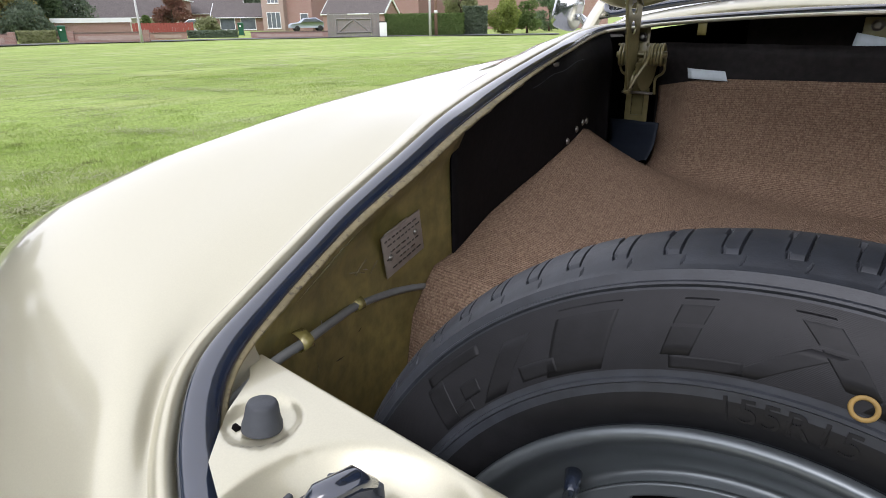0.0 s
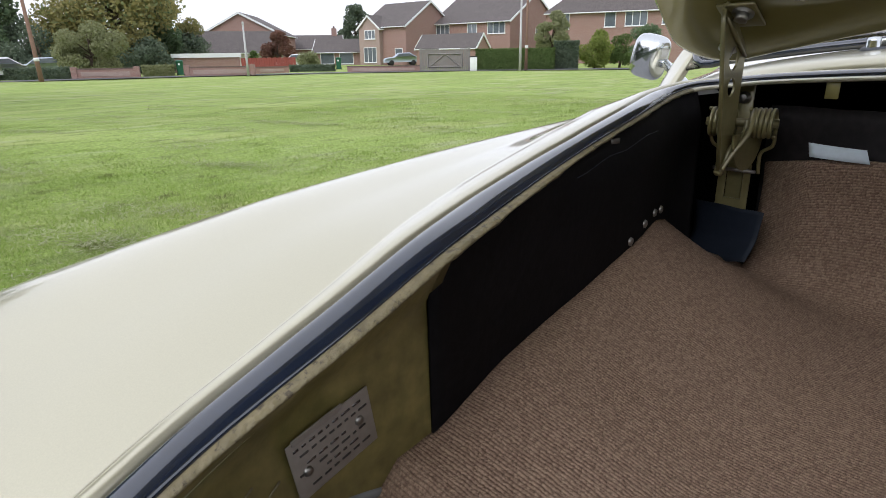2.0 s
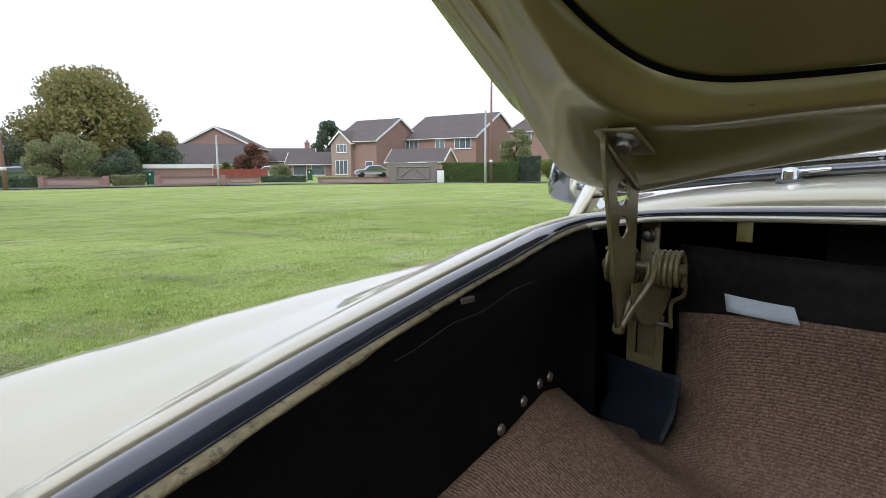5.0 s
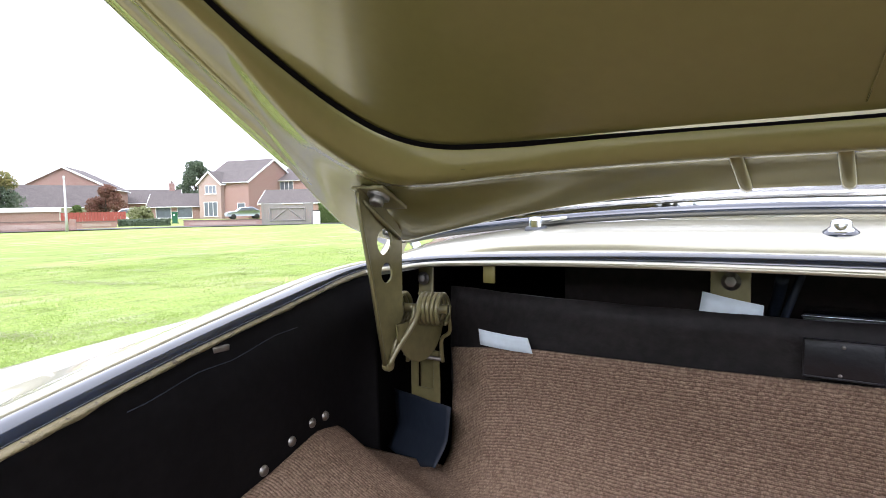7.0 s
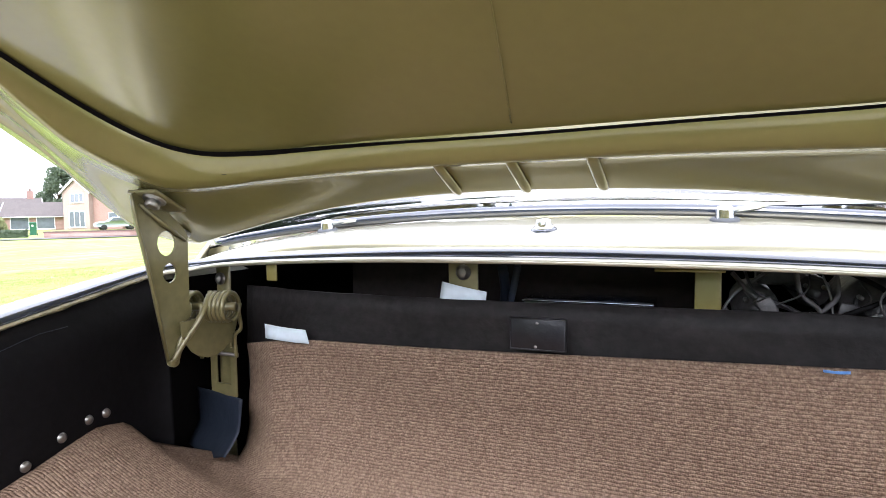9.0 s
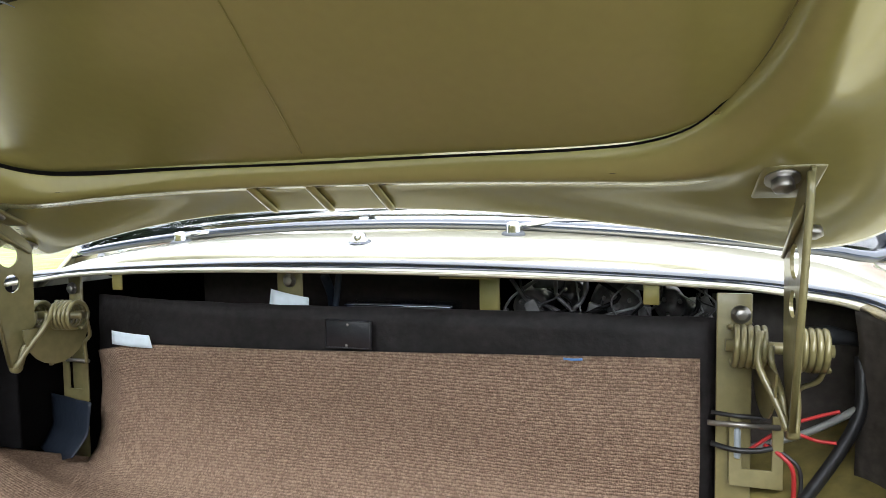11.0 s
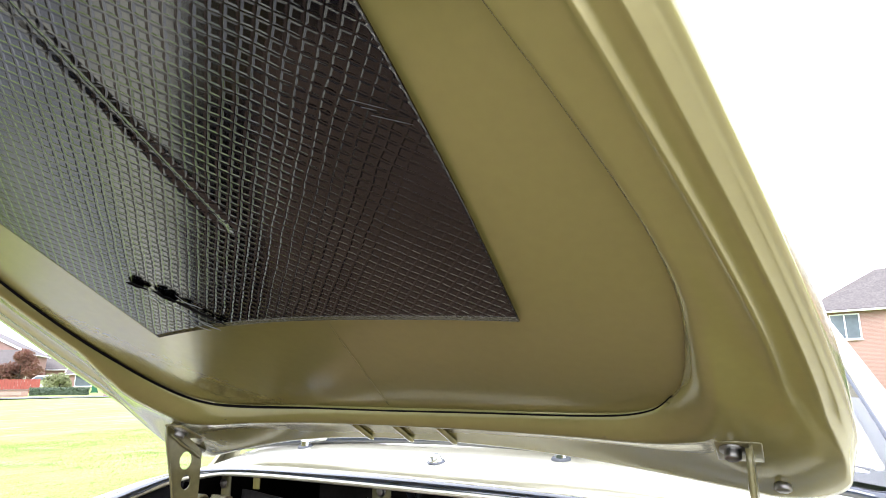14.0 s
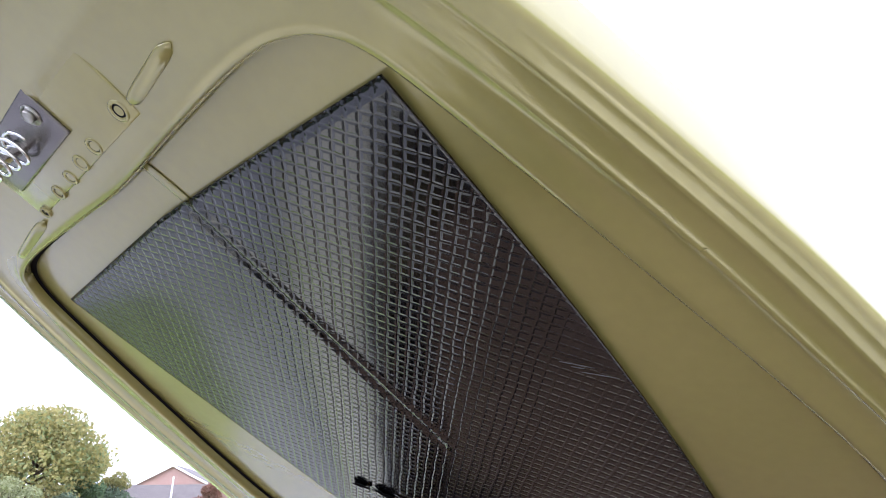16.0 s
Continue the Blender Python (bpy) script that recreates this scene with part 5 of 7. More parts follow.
# ---- small things under the cowl ----
def cowl_details():
    for s in (-1, 1):
        part("lip_clip", box(s * 0.348 - 0.008, s * 0.348 + 0.008, 0.108, 0.111, 0.940, 0.962, 0.001), INNER, car, "small olive metal clip under the cowl lip")
    part("bracket_strip", box(-0.106, -0.070, 0.126, 0.129, 0.90, 0.968, 0.001), HINGE, car, "olive bracket strip under the cowl")
    part("bracket_bolt", bolt(-0.087, 0.125, 0.956, 0.006, 0.005, (0, -1, 0)), ZINC, car)
    part("cowl_brace", box(0.155, 0.180, 0.150, 0.156, 0.86, 0.972, 0.002), INNER, car, "olive brace behind the dashboard")
    part("lip_tab", box(0.120, 0.182, 0.104, 0.150, 0.9640, 0.9665), INNER, car)
    part("dash_lining", grid([[(x, 0.235 + 0.02 * math.sin(9 * x), z) for z in np.linspace(0.83, 0.985, 6)] for x in np.linspace(-0.30, 0.158, 12)]), DASH, car, "dull brown back of the dashboard")
    for x, z, r in ((0.212, 0.922, 0.022), (0.262, 0.940, 0.016), (0.312, 0.925, 0.030), (0.372, 0.930, 0.018), (0.405, 0.915, 0.015)):
        m = Matrix.Translation((x, 0.205, z)) @ Matrix.Rotation(radians(90), 4, "X")
        back = part("gauge_back", lathe([(r, -0.05), (r, 0.02), (r * 0.94, 0.024), (r * 0.8, 0.026), (r * 0.78, 0.03), (r * 0.35, 0.032), (r * 0.3, 0.045), (0, 0.046)], 22, m), CLUTTER, car, "dark back of a dashboard gauge")
        for a in (0.6, 2.4, 4.4):
            part("terminal", tube([(x + 0.6 * r * math.cos(a), 0.175, z + 0.6 * r * math.sin(a)), (x + 0.6 * r * math.cos(a), 0.163, z + 0.6 * r * math.sin(a))], 0.0022, 8), ZINC, back)
    rnd = random.Random(5)
    for k in range(22):
        a = Vector((0.190 + 0.011 * k, rnd.uniform(0.15, 0.185), rnd.uniform(0.945, 0.962)))
        pts = spline([a, a + Vector((rnd.uniform(-0.03, 0.03), -0.012, -0.02)), a + Vector((rnd.uniform(-0.05, 0.05), -0.01, -0.045)), a + Vector((rnd.uniform(-0.08, 0.08), 0.03, -0.09))], 14)
        part("loom_wire", tube(pts, rnd.choice((0.0011, 0.0016, 0.0024)), 6), (CLUTTER, BLACK_WIRE, CABLE, CLUTTER, BOARD)[k % 5], car)
        if k % 2 == 0:
            c = pts[6 + k % 5]
            part("connector", box(-0.007, 0.007, -0.004, 0.004, -0.009, 0.009, 0.001, m=Matrix.Translation(c) @ Matrix.Rotation(rnd.uniform(-1, 1), 4, "Y")), CLUTTER, car, "dark plastic connector behind the dashboard")
    for x, z, w in ((0.235, 0.955, 0.022), (0.335, 0.955, 0.028), (0.29, 0.905, 0.03)):
        part("fuse_block", box(x - w, x + w, 0.185, 0.215, z - 0.010, z + 0.010, 0.003), CLUTTER, car, "grey plastic block behind the dashboard")
    radio = part("radio_case", box(-0.03, 0.115, 0.165, 0.22, 0.86, 0.9235, 0.003), RUBBER, car, "glossy black case behind the dashboard")
    # bright metal strip stands for the glint along the case's top edge
    part("edge_glint", box(-0.030, 0.115, 0.163, 0.166, 0.9200, 0.9222, 0.0005), SATIN, radio)
    part("stay_rod", tube([(-0.030, 0.150, 0.962), (-0.048, 0.170, 0.905), (-0.055, 0.18, 0.87)], 0.0040, 10), BLUE_RUBBER, car, "dark stay rod under the cowl")
    part("drain_hose", tube(spline([(-0.045, 0.14, 0.96), (-0.052, 0.17, 0.93), (-0.065, 0.2, 0.88)], 12), 0.006, 10), BLUE_RUBBER, car)
    # wires and cable in the corner beside the hinge
    runs = (((0.527, 0.09, 0.851), (0.508, 0.095, 0.835), (0.48, 0.10, 0.817), (0.44, 0.105, 0.80), 0.0035, CABLE),
            ((0.44, 0.10, 0.80), (0.47, 0.095, 0.827), (0.495, 0.09, 0.841), (0.512, 0.085, 0.849), 0.0018, RED_WIRE),
            ((0.461, 0.10, 0.826), (0.479, 0.09, 0.823), (0.495, 0.09, 0.818), (0.51, 0.085, 0.819), 0.0018, RED_WIRE),
            ((0.453, 0.10, 0.806), (0.467, 0.09, 0.799), (0.475, 0.085, 0.785), (0.473, 0.08, 0.74), 0.0022, RED_WIRE),
            ((0.456, 0.10, 0.806), (0.472, 0.09, 0.799), (0.481, 0.085, 0.785), (0.478, 0.08, 0.74), 0.0020, BLACK_WIRE),
            ((0.533, 0.10, 0.898), (0.530, 0.09, 0.851), (0.511, 0.085, 0.808), (0.475, 0.08, 0.75), 0.0058, BLACK_WIRE),
            ((0.405, 0.10, 0.803), (0.425, 0.09, 0.802), (0.445, 0.09, 0.803), (0.458, 0.09, 0.807), 0.0028, BLACK_WIRE),
            ((0.405, 0.10, 0.835), (0.425, 0.09, 0.836), (0.44, 0.09, 0.836), (0.452, 0.09, 0.835), 0.0022, BLACK_WIRE))
    for a, b, c, d, r, m in runs:
        part("loom_wire", tube(spline([a, b, c, d], 20), r, 8), m, car)
    part("relay_box", box(0.424, 0.431, 0.090, 0.10, 0.792, 0.824, 0.003), GREYBOX, car, "grey relay box beside the hinge")
    # wiper spindles, washer jet
    for x, y, z in ((-0.343, 0.230, 0.9985), (0.184, 0.223, 1.0085)):
        m = Matrix.Translation((x, y, z)) @ Matrix.Rotation(radians(8), 4, "X")
        sp = part("wiper_spindle", lathe([(0.0105, 0.0), (0.0105, 0.004), (0.0095, 0.006), (0.0092, 0.014), (0.0075, 0.0175), (0, 0.019)], 24, m), SATIN, car, "chrome wiper spindle on a rubber ring")
        part("rubber_ring", lathe([(0.0155, -0.002), (0.0155, 0.0025), (0.0135, 0.005), (0.0105, 0.0055)], 24, m), RUBBER_GREY, sp)
        part("wiper_arm", tube([(x, y, z + 0.012), (x + 0.05, y + 0.035, z + 0.018), (x + 0.30, y + 0.07, z + 0.018)], [0.005, 0.004, 0.003], 8, flat=0.6), SATIN, sp)
    m = Matrix.Translation((0.0, 0.151, 1.0020)) @ Matrix.Rotation(radians(13), 4, "X")
    jet = part("washer_jet", lathe([(0.0115, 0.003), (0.0105, 0.0055), (0.0085, 0.0065), (0.0085, 0.011), (0.006, 0.0135), (0, 0.014)], 20, m), SATIN, car, "chrome washer jet on a black seat")
    part("jet_seat", lathe([(0.0145, -0.003), (0.0145, 0.0022), (0.0115, 0.0042)], 20, m), RUBBER, jet)


cowl_details()


def screen():
    base = [Vector((x, 0.252 + 0.10 * x * x, 1.022 - 0.125 * x * x)) for x in np.linspace(-0.645, 0.645, 35)]
    top = [Vector((x * 0.84, 0.55 + 0.15 * x * x, 1.33 - 0.12 * x * x)) for x in np.linspace(-0.645, 0.645, 35)]
    rows = [[a.lerp(b, f) + Vector((0, -0.03 * math.sin(math.pi * f), 0)) for f in np.linspace(0, 1, 8)] for a, b in zip(base, top)]
    g = part("windscreen", grid(rows), GLASS, car, "curved windscreen glass in a black rubber seal")
    thick(g, 0.005)
    g.visible_shadow = False
    low, high = base[1:-1], top[1:-1]
    edge = low + [base[-1].lerp(top[-1], f) for f in (0.08, 0.3, 0.6, 0.9)] + high[::-1] + [base[0].lerp(top[0], f) for f in (0.9, 0.6, 0.3, 0.08)]
    edge = spline(edge, 160, True)
    part("screen_seal", tube([Vector(p) + Vector((0, -0.004, 0.003)) for p in edge], 0.0072, 12, closed=True), RUBBER, g, "black rubber screen seal")
    for s in (-1, 1):
        side = spline([(s * 0.760, 0.40, 0.885), (s * 0.734, 0.374, 0.925), (s * 0.703, 0.360, 0.967), (s * 0.683, 0.370, 1.008), (s * 0.633, 0.435, 1.112), (s * 0.555, 0.62, 1.285)], 16)
        k = -1 if s > 0 else 0
        rows = []
        for i, b in enumerate(side):
            a = base[k].lerp(top[k], i / 15) + Vector((s * 0.004, -0.002 - 0.02 * (i < 1), -0.022 * (i < 1)))
            b = Vector(b)
            rows.append([a.lerp(b, f) + Vector((s * 0.010, -0.014, 0.006)) * math.sin(math.pi * f) for f in np.linspace(0, 1, 9)] + [b + Vector((-s * 0.012, 0.03, -0.006))])
        rows.insert(0, [p + Vector((s * 0.006, -0.050, -0.040)) for p in rows[0]])
        thick(part("screen_pillar", grid(rows), PAINT, car, "cream windscreen pillar"), 0.006, 0.0)
        part("door_gap", tube([Vector(p) + Vector((s * 0.003, 0.004, -0.001)) for p in side[1:7]], 0.0018, 6), VOID, car, "dark gap between door and pillar")


screen()


def mirror(s):
    """Door mirror: a rounded chrome head on a short curved arm."""
    c = Vector((0.861, 0.70, 0.965)) if s > 0 else Vector((-0.909, 0.62, 0.989))
    rows = []
    for k in range(16):
        th = math.pi * k / 15
        row = []
        for j in range(32):
            a = 2 * math.pi * j / 32
            ca, sa = math.cos(a), math.sin(a)
            sx = math.copysign(abs(ca) ** 0.5, ca)
            sz = math.copysign(abs(sa) ** 0.5, sa)
            r = math.sin(th) ** 0.75
            row.append(c + Vector(((0.059 if s > 0 else 0.044) * sx * r + (0.0 if s > 0 else 0.012) * sz * r, -0.036 * math.cos(th), (0.054 if s > 0 else 0.052) * sz * r - (0.0 if s > 0 else 0.010) * sx * r)))
        rows.append(row)
    head = part("mirror_head", grid(rows, close_v=True), SATIN, car, "chrome door mirror")
    arm = spline([(s * 0.735, 0.50, 0.900), (s * 0.765, 0.54, 0.925), c + Vector((-s * 0.045, 0.0, -0.018)), c + Vector((-s * 0.02, 0.01, -0.01))], 14)
    part("mirror_arm", tube(arm, [0.008 + 0.003 * math.sin(math.pi * k / 13) for k in range(14)], 14), SATIN, head)
    part("mirror_foot", lathe([(0.024, 0), (0.022, 0.006), (0.014, 0.012), (0, 0.014)], 20, Matrix.Translation((s * 0.735, 0.50, 0.895)) @ Matrix.Rotation(radians(s * 40), 4, "Y")), SATIN, head)


mirror(-1)
mirror(1)

# ---- the spare wheel ----
def spare_wheel():
    centre, n_ = Vector((0.013, -0.828, 0.571)), Vector((0.05, -0.961, 0.274)).normalized()
    m = Matrix.Translation(centre) @ n_.to_track_quat("Z", "Y").to_matrix().to_4x4()
    wheel = thing("spare_wheel", "spare wheel with black tyre and grey steel rim", "wheel")
    wheel.matrix_basis = m
    # tyre: sidewall with mould rings, then shoulder blocks cut by U-shaped sipes and notches, then ribs
    blocks, per = 62, 48
    seg = blocks * per
    side = [(0.198, -0.012), (0.206, -0.002), (0.214, 0.004), (0.2165, 0.006), (0.2235, 0.0085), (0.2300, 0.0103), (0.2316, 0.0106), (0.2322, 0.0120), (0.2338, 0.0120), (0.2345, 0.0105),
            (0.245, 0.0105), (0.257, 0.0082), (0.266, 0.0050), (0.2722, 0.0014), (0.2735, 0.0030), (0.2752, 0.0024), (0.2762, -0.0002), (0.2795, -0.001), (0.2835, -0.0022), (0.2862, -0.0060)]
    edge_ = [(0.2862, -0.0060), (0.2912, -0.0095), (0.2962, -0.0138), (0.3012, -0.0192), (0.3058, -0.0255), (0.3098, -0.0325), (0.3130, -0.0400), (0.3150, -0.0470)]
    tread = [tuple(p) for p in spline(edge_, 22)[1:]]
    crown = [(0.306, -0.0475), (0.306, -0.0535), (0.3150, -0.054), (0.3160, -0.068), (0.3155, -0.0715), (0.307, -0.072), (0.307, -0.078), (0.3155, -0.0785), (0.3130, -0.0965), (0.305, -0.097), (0.305, -0.103), (0.3115, -0.1035), (0.306, -0.118), (0.290, -0.134), (0.26, -0.15), (0.21, -0.14), (0.198, -0.12)]
    def out_to(r):
        """The sidewall reaches high up the shoulder."""
        return float(np.interp(r, [0.198, 0.2316, 0.2735, 0.2862, 0.3150, 0.33], [0.198, 0.2330, 0.2862, 0.2962, 0.3162, 0.331]))
    side, tread = [(out_to(r), h) for r, h in side], [(out_to(r), h) for r, h in tread]
    prof = side + tread + crown
    nt = len(tread)

    def cut(q, t_):
        """Depth of the sipes at a place of a block: q across it, t_ from shoulder to crown."""
        v = t_ / (nt - 1)
        if 17 <= q <= 20 and v > 0.74:
            return 0.007
        if q in (2, 3) and v > 0.22 or q == 18 and 0.36 < v <= 0.74:
            return 0.0030
        if (3 <= q <= 15 and t_ == 5) or (q in (15, 16) and t_ in (5, 6)) or (q == 17 and t_ in (6, 7)):
            return 0.0026
        if q == 45 and 0.08 < v < 0.18 or q == 46 and 0.04 < v < 0.14 or q == 47 and v < 0.1:
            return 0.0018
        return 0.0
    rows = []
    for k in range(seg):
        row = []
        q = k % per
        for j, (r, h) in enumerate(prof):
            t_ = j - len(side)
            lean = 0.0
            if 0 <= t_ < nt:
                r -= cut(q, t_)
                lean = 3.2 * t_ / nt
            a = 2 * math.pi * (k - lean) / seg
            row.append((r * math.cos(a), r * math.sin(a), h))
        rows.append(row)
    tyre = part("tyre", grid(rows, close_u=True), TYRE, wheel, "black tyre with cut shoulder blocks and raised lettering")
    md = tyre.modifiers.new("edges", "EDGE_SPLIT")
    md.split_angle = radians(34)

    def wall_h(r):
        return float(np.interp(r, [out_to(q) for q in (0.206, 0.214, 0.2165, 0.2235, 0.2345, 0.245, 0.257, 0.266, 0.2722)], [-0.002, 0.004, 0.006, 0.0085, 0.0105, 0.0105, 0.0082, 0.0050, 0.0014]))
    rows, uvs = [], []
    for a in np.linspace(0, 2 * math.pi, 241):
        rs = np.linspace(out_to(0.2375), out_to(0.2712), 8)
        rows.append([(r * math.cos(a), r * math.sin(a), wall_h(r) + 0.0004) for r in rs])
        uvs.append([(a * 0.255, r) for r in rs])
    rows2 = [[(r * math.cos(a), r * math.sin(a), wall_h(r) + 0.0003) for r in np.linspace(0.2075, out_to(0.2314), 9)] for a in np.linspace(0, 2 * math.pi, 241)]
    part("bead_band", grid(rows2), SIDEWALL, tyre, "smooth dark inner band of the sidewall")
    part("hatched_band", grid(rows, uv=uvs), HATCH, tyre, "fine moulded hatching on the sidewall")
    rim_prof = [(0.2015, -0.012), (0.2055, -0.004), (0.2075, 0.003), (0.2055, 0.007), (0.2015, 0.0075), (0.198, 0.004), (0.194, -0.006), (0.188, -0.018), (0.182, -0.024), (0.175, -0.029), (0.171, -0.035), (0.168, -0.036), (0.166, -0.033), (0.163, -0.030)]
    part("rim", lathe(rim_prof, 120), STEEL, wheel, "grey painted steel rim with a bright flange")
    rows = []
    holes, phase = 8, 114 / 360
    for k in range(480):
        a = 2 * math.pi * k / 480
        rows.append([(r * math.cos(a), r * math.sin(a), -0.030 + 0.014 * math.exp(-((r - 0.085) / 0.03) ** 2)) for r in np.linspace(0.164, 0.03, 88)])

    def keep(i, j):
        r = 0.164 - 0.134 * (j + 0.5) / 87
        a = (((i + 0.5) / 480 - phase) * holes + 0.5) % 1.0 - 0.5
        return not (abs(a / 0.25) ** 2.6 + abs((r - 0.144) / 0.0125) ** 2.6 < 1)
    disc = part("wheel_disc", grid(rows, close_u=True, keep=keep), STEEL, wheel, "steel wheel disc with slots")
    thick(disc, 0.004)
    # near-black dish added behind the disc, so the slots read as shaded
    part("slot_shade", lathe([(0.166, -0.034), (0.164, -0.075), (0.12, -0.085), (0.0, -0.085)], 64), BOARD, wheel, "near-black dish added for the shade behind the wheel slots")
    va = math.radians(131)
    v0 = Vector((0.177 * math.cos(va), 0.177 * math.sin(va), -0.026))
    d = Vector((-math.cos(va) * 0.5, -math.sin(va) * 0.5, 0.85)).normalized()
    val = part("valve", tube([v0, v0 + d * 0.014, v0 + d * 0.015, v0 + d * 0.032], [0.006, 0.005, 0.0042, 0.0042], 12), RUBBER, wheel, "valve stem with a bright cap")
    part("valve_cap", tube([v0 + d * 0.018, v0 + d * 0.034, v0 + d * 0.036], [0.0048, 0.0048, 0.003], 8), CHROME, val)
    # moulded size marking, bent round the sidewall
    cu = bpy.data.curves.new("size", "FONT")
    cu.body, cu.size, cu.extrude, cu.align_x = "155R15", 0.0205, 0.0006, "CENTER"
    cu.space_character = 1.02
    tmp = bpy.data.objects.new("tmp_size", cu)
    scene.collection.objects.link(tmp)
    me = bpy.data.meshes.new_from_object(tmp.evaluated_get(bpy.context.evaluated_depsgraph_get()))
    bpy.data.objects.remove(tmp)
    fine = bmesh.new()
    fine.from_mesh(me)
    bmesh.ops.subdivide_edges(fine, edges=fine.edges, cuts=2, use_grid_fill=False)
    fine.to_mesh(me)
    fine.free()
    up = math.radians(91.7)
    for v in me.vertices:
        x, y, z = v.co
        a = up - x / 0.2225
        r = 0.2165 + y
        v.co = (r * math.cos(a), r * math.sin(a), wall_h(r) + 0.0004 + z)
    me.materials.append(SIDEWALL)
    ob = new("size_marking", me)
    ob.parent = tyre
    tagged(ob, "moulded size marking on the sidewall")
    # raised plain panels of the maker's marking
    def patch(a0, a1, r0, r1, skew=0.0, nm="moulded_panel"):
        rows = []
        for f in np.linspace(0, 1, 14):
            row = []
            for g in np.linspace(0, 1, 6):
                r = out_to(r0 + (r1 - r0) * g)
                a = math.radians(a0 + (a1 - a0) * f + skew * (g - 0.5))
                row.append((r * math.cos(a), r * math.sin(a), wall_h(r) + 0.0005))
            rows.append(row)
        thick(part(nm, grid(rows), SIDEWALL, tyre), 0.0005, -1.0)
    for a0, a1, r0, r1, sk in ((143, 132.5, 0.262, 0.268, 0), (144, 140.5, 0.2385, 0.262, 0), (140.5, 137, 0.2385, 0.2445, 0), (138, 134.5, 0.245, 0.253, 0),
                               (131.5, 127, 0.2385, 0.262, -7), (127, 121, 0.2400, 0.2475, 0), (121, 112.5, 0.2385, 0.268, -4),
                               (105, 101.5, 0.244, 0.268, -3), (105.5, 97, 0.2385, 0.244, 0), (95, 91.5, 0.2385, 0.255, -8), (90, 86.5, 0.2435, 0.268, 6), (82, 78, 0.2385, 0.268, -6), (72, 66, 0.2385, 0.268, 5)):
        patch(a0, a1, r0, r1, sk)
    am = math.radians(85)
    mk = [Vector((0.2435 * math.cos(am), 0.2435 * math.sin(am), 0.0112)) + Vector((0.0052 * math.cos(a), 0.0052 * math.sin(a), 0.0)) for a in np.linspace(0, 2 * math.pi, 28, endpoint=False)]
    part("paint_ring", tube(mk, 0.0012, 8, closed=True, flat=0.6), YELLOW, tyre, "yellow paint ring mark")
    return wheel


spare_wheel()


def road_wheel(x, y):
    m = Matrix.Translation((x, y, 0.315)) @ Matrix.Rotation(radians(90), 4, "Y")
    w = part("road_wheel", lathe([(0.12, -0.07), (0.20, -0.075), (0.28, -0.075), (0.31, -0.05), (0.315, 0.0), (0.31, 0.05), (0.28, 0.075), (0.20, 0.075), (0.12, 0.07)], 48, m), CARTYRE, car, "black road tyre")


for x_, y_ in ((-0.68, -0.55), (0.68, -0.55), (-0.68, 1.85), (0.68, 1.85)):
    road_wheel(x_, y_)

# ---- the surroundings ----
STAND = (-0.1, -0.55)


def spot(az, dist, z=0.0):
    """A place by its bearing from the car (degrees to the right of its axis) and its distance."""
    x, y = STAND[0] + dist * math.sin(radians(az)), STAND[1] + dist * math.cos(radians(az))
    return (x, y, z + float(fall(x, y)))


def see(az, dist, z=0.0):
    """The same, for what is seen past the right wing, from a stand over that side."""
    return (0.44 + dist * math.sin(radians(az)), -0.68 + dist * math.cos(radians(az)), z)


def rise(el, dist):
    """Height over the ground of what is seen at an elevation at a distance."""
    return 1.03 + dist * math.tan(radians(el))


def window(parent, m, w, h, panes=2, frame_mat=WHITE):
    """A casement window set in a wall: frame and panes. m: its middle on the wall's face, outward along -y."""
    bm = bmesh.new()
    t = 0.07
    for x0, x1, z0, z1 in ((-w / 2, w / 2, h / 2 - t, h / 2), (-w / 2, w / 2, -h / 2, -h / 2 + t), (-w / 2, -w / 2 + t, -h / 2 + t, h / 2 - t), (w / 2 - t, w / 2, -h / 2 + t, h / 2 - t)):
        box(x0, x1, -0.05, 0.05, z0, z1, bm=bm)
    for k in range(1, panes):
        x = -w / 2 + w * k / panes
        box(x - 0.035, x + 0.035, -0.045, 0.05, -h / 2 + t, h / 2 - t, bm=bm)
    bmesh.ops.transform(bm, matrix=m, verts=bm.verts)
    win = part("window", bm, frame_mat, parent, "white framed window", smooth=False)
    for k in range(panes):
        a, b = -w / 2 + w * k / panes + 0.035, -w / 2 + w * (k + 1) / panes - 0.035
        bm = box(a, b, -0.01, 0.01, -h / 2 + t, h / 2 - t)
        bmesh.ops.transform(bm, matrix=m, verts=bm.verts)
        part("pane", bm, PANE, win, smooth=False)
    bm = box(-w / 2 - 0.05, w / 2 + 0.05, -0.12, 0.04, -h / 2 - 0.06, -h / 2)
    bmesh.ops.transform(bm, matrix=m, verts=bm.verts)
    part("sill", bm, frame_mat, win, smooth=False)


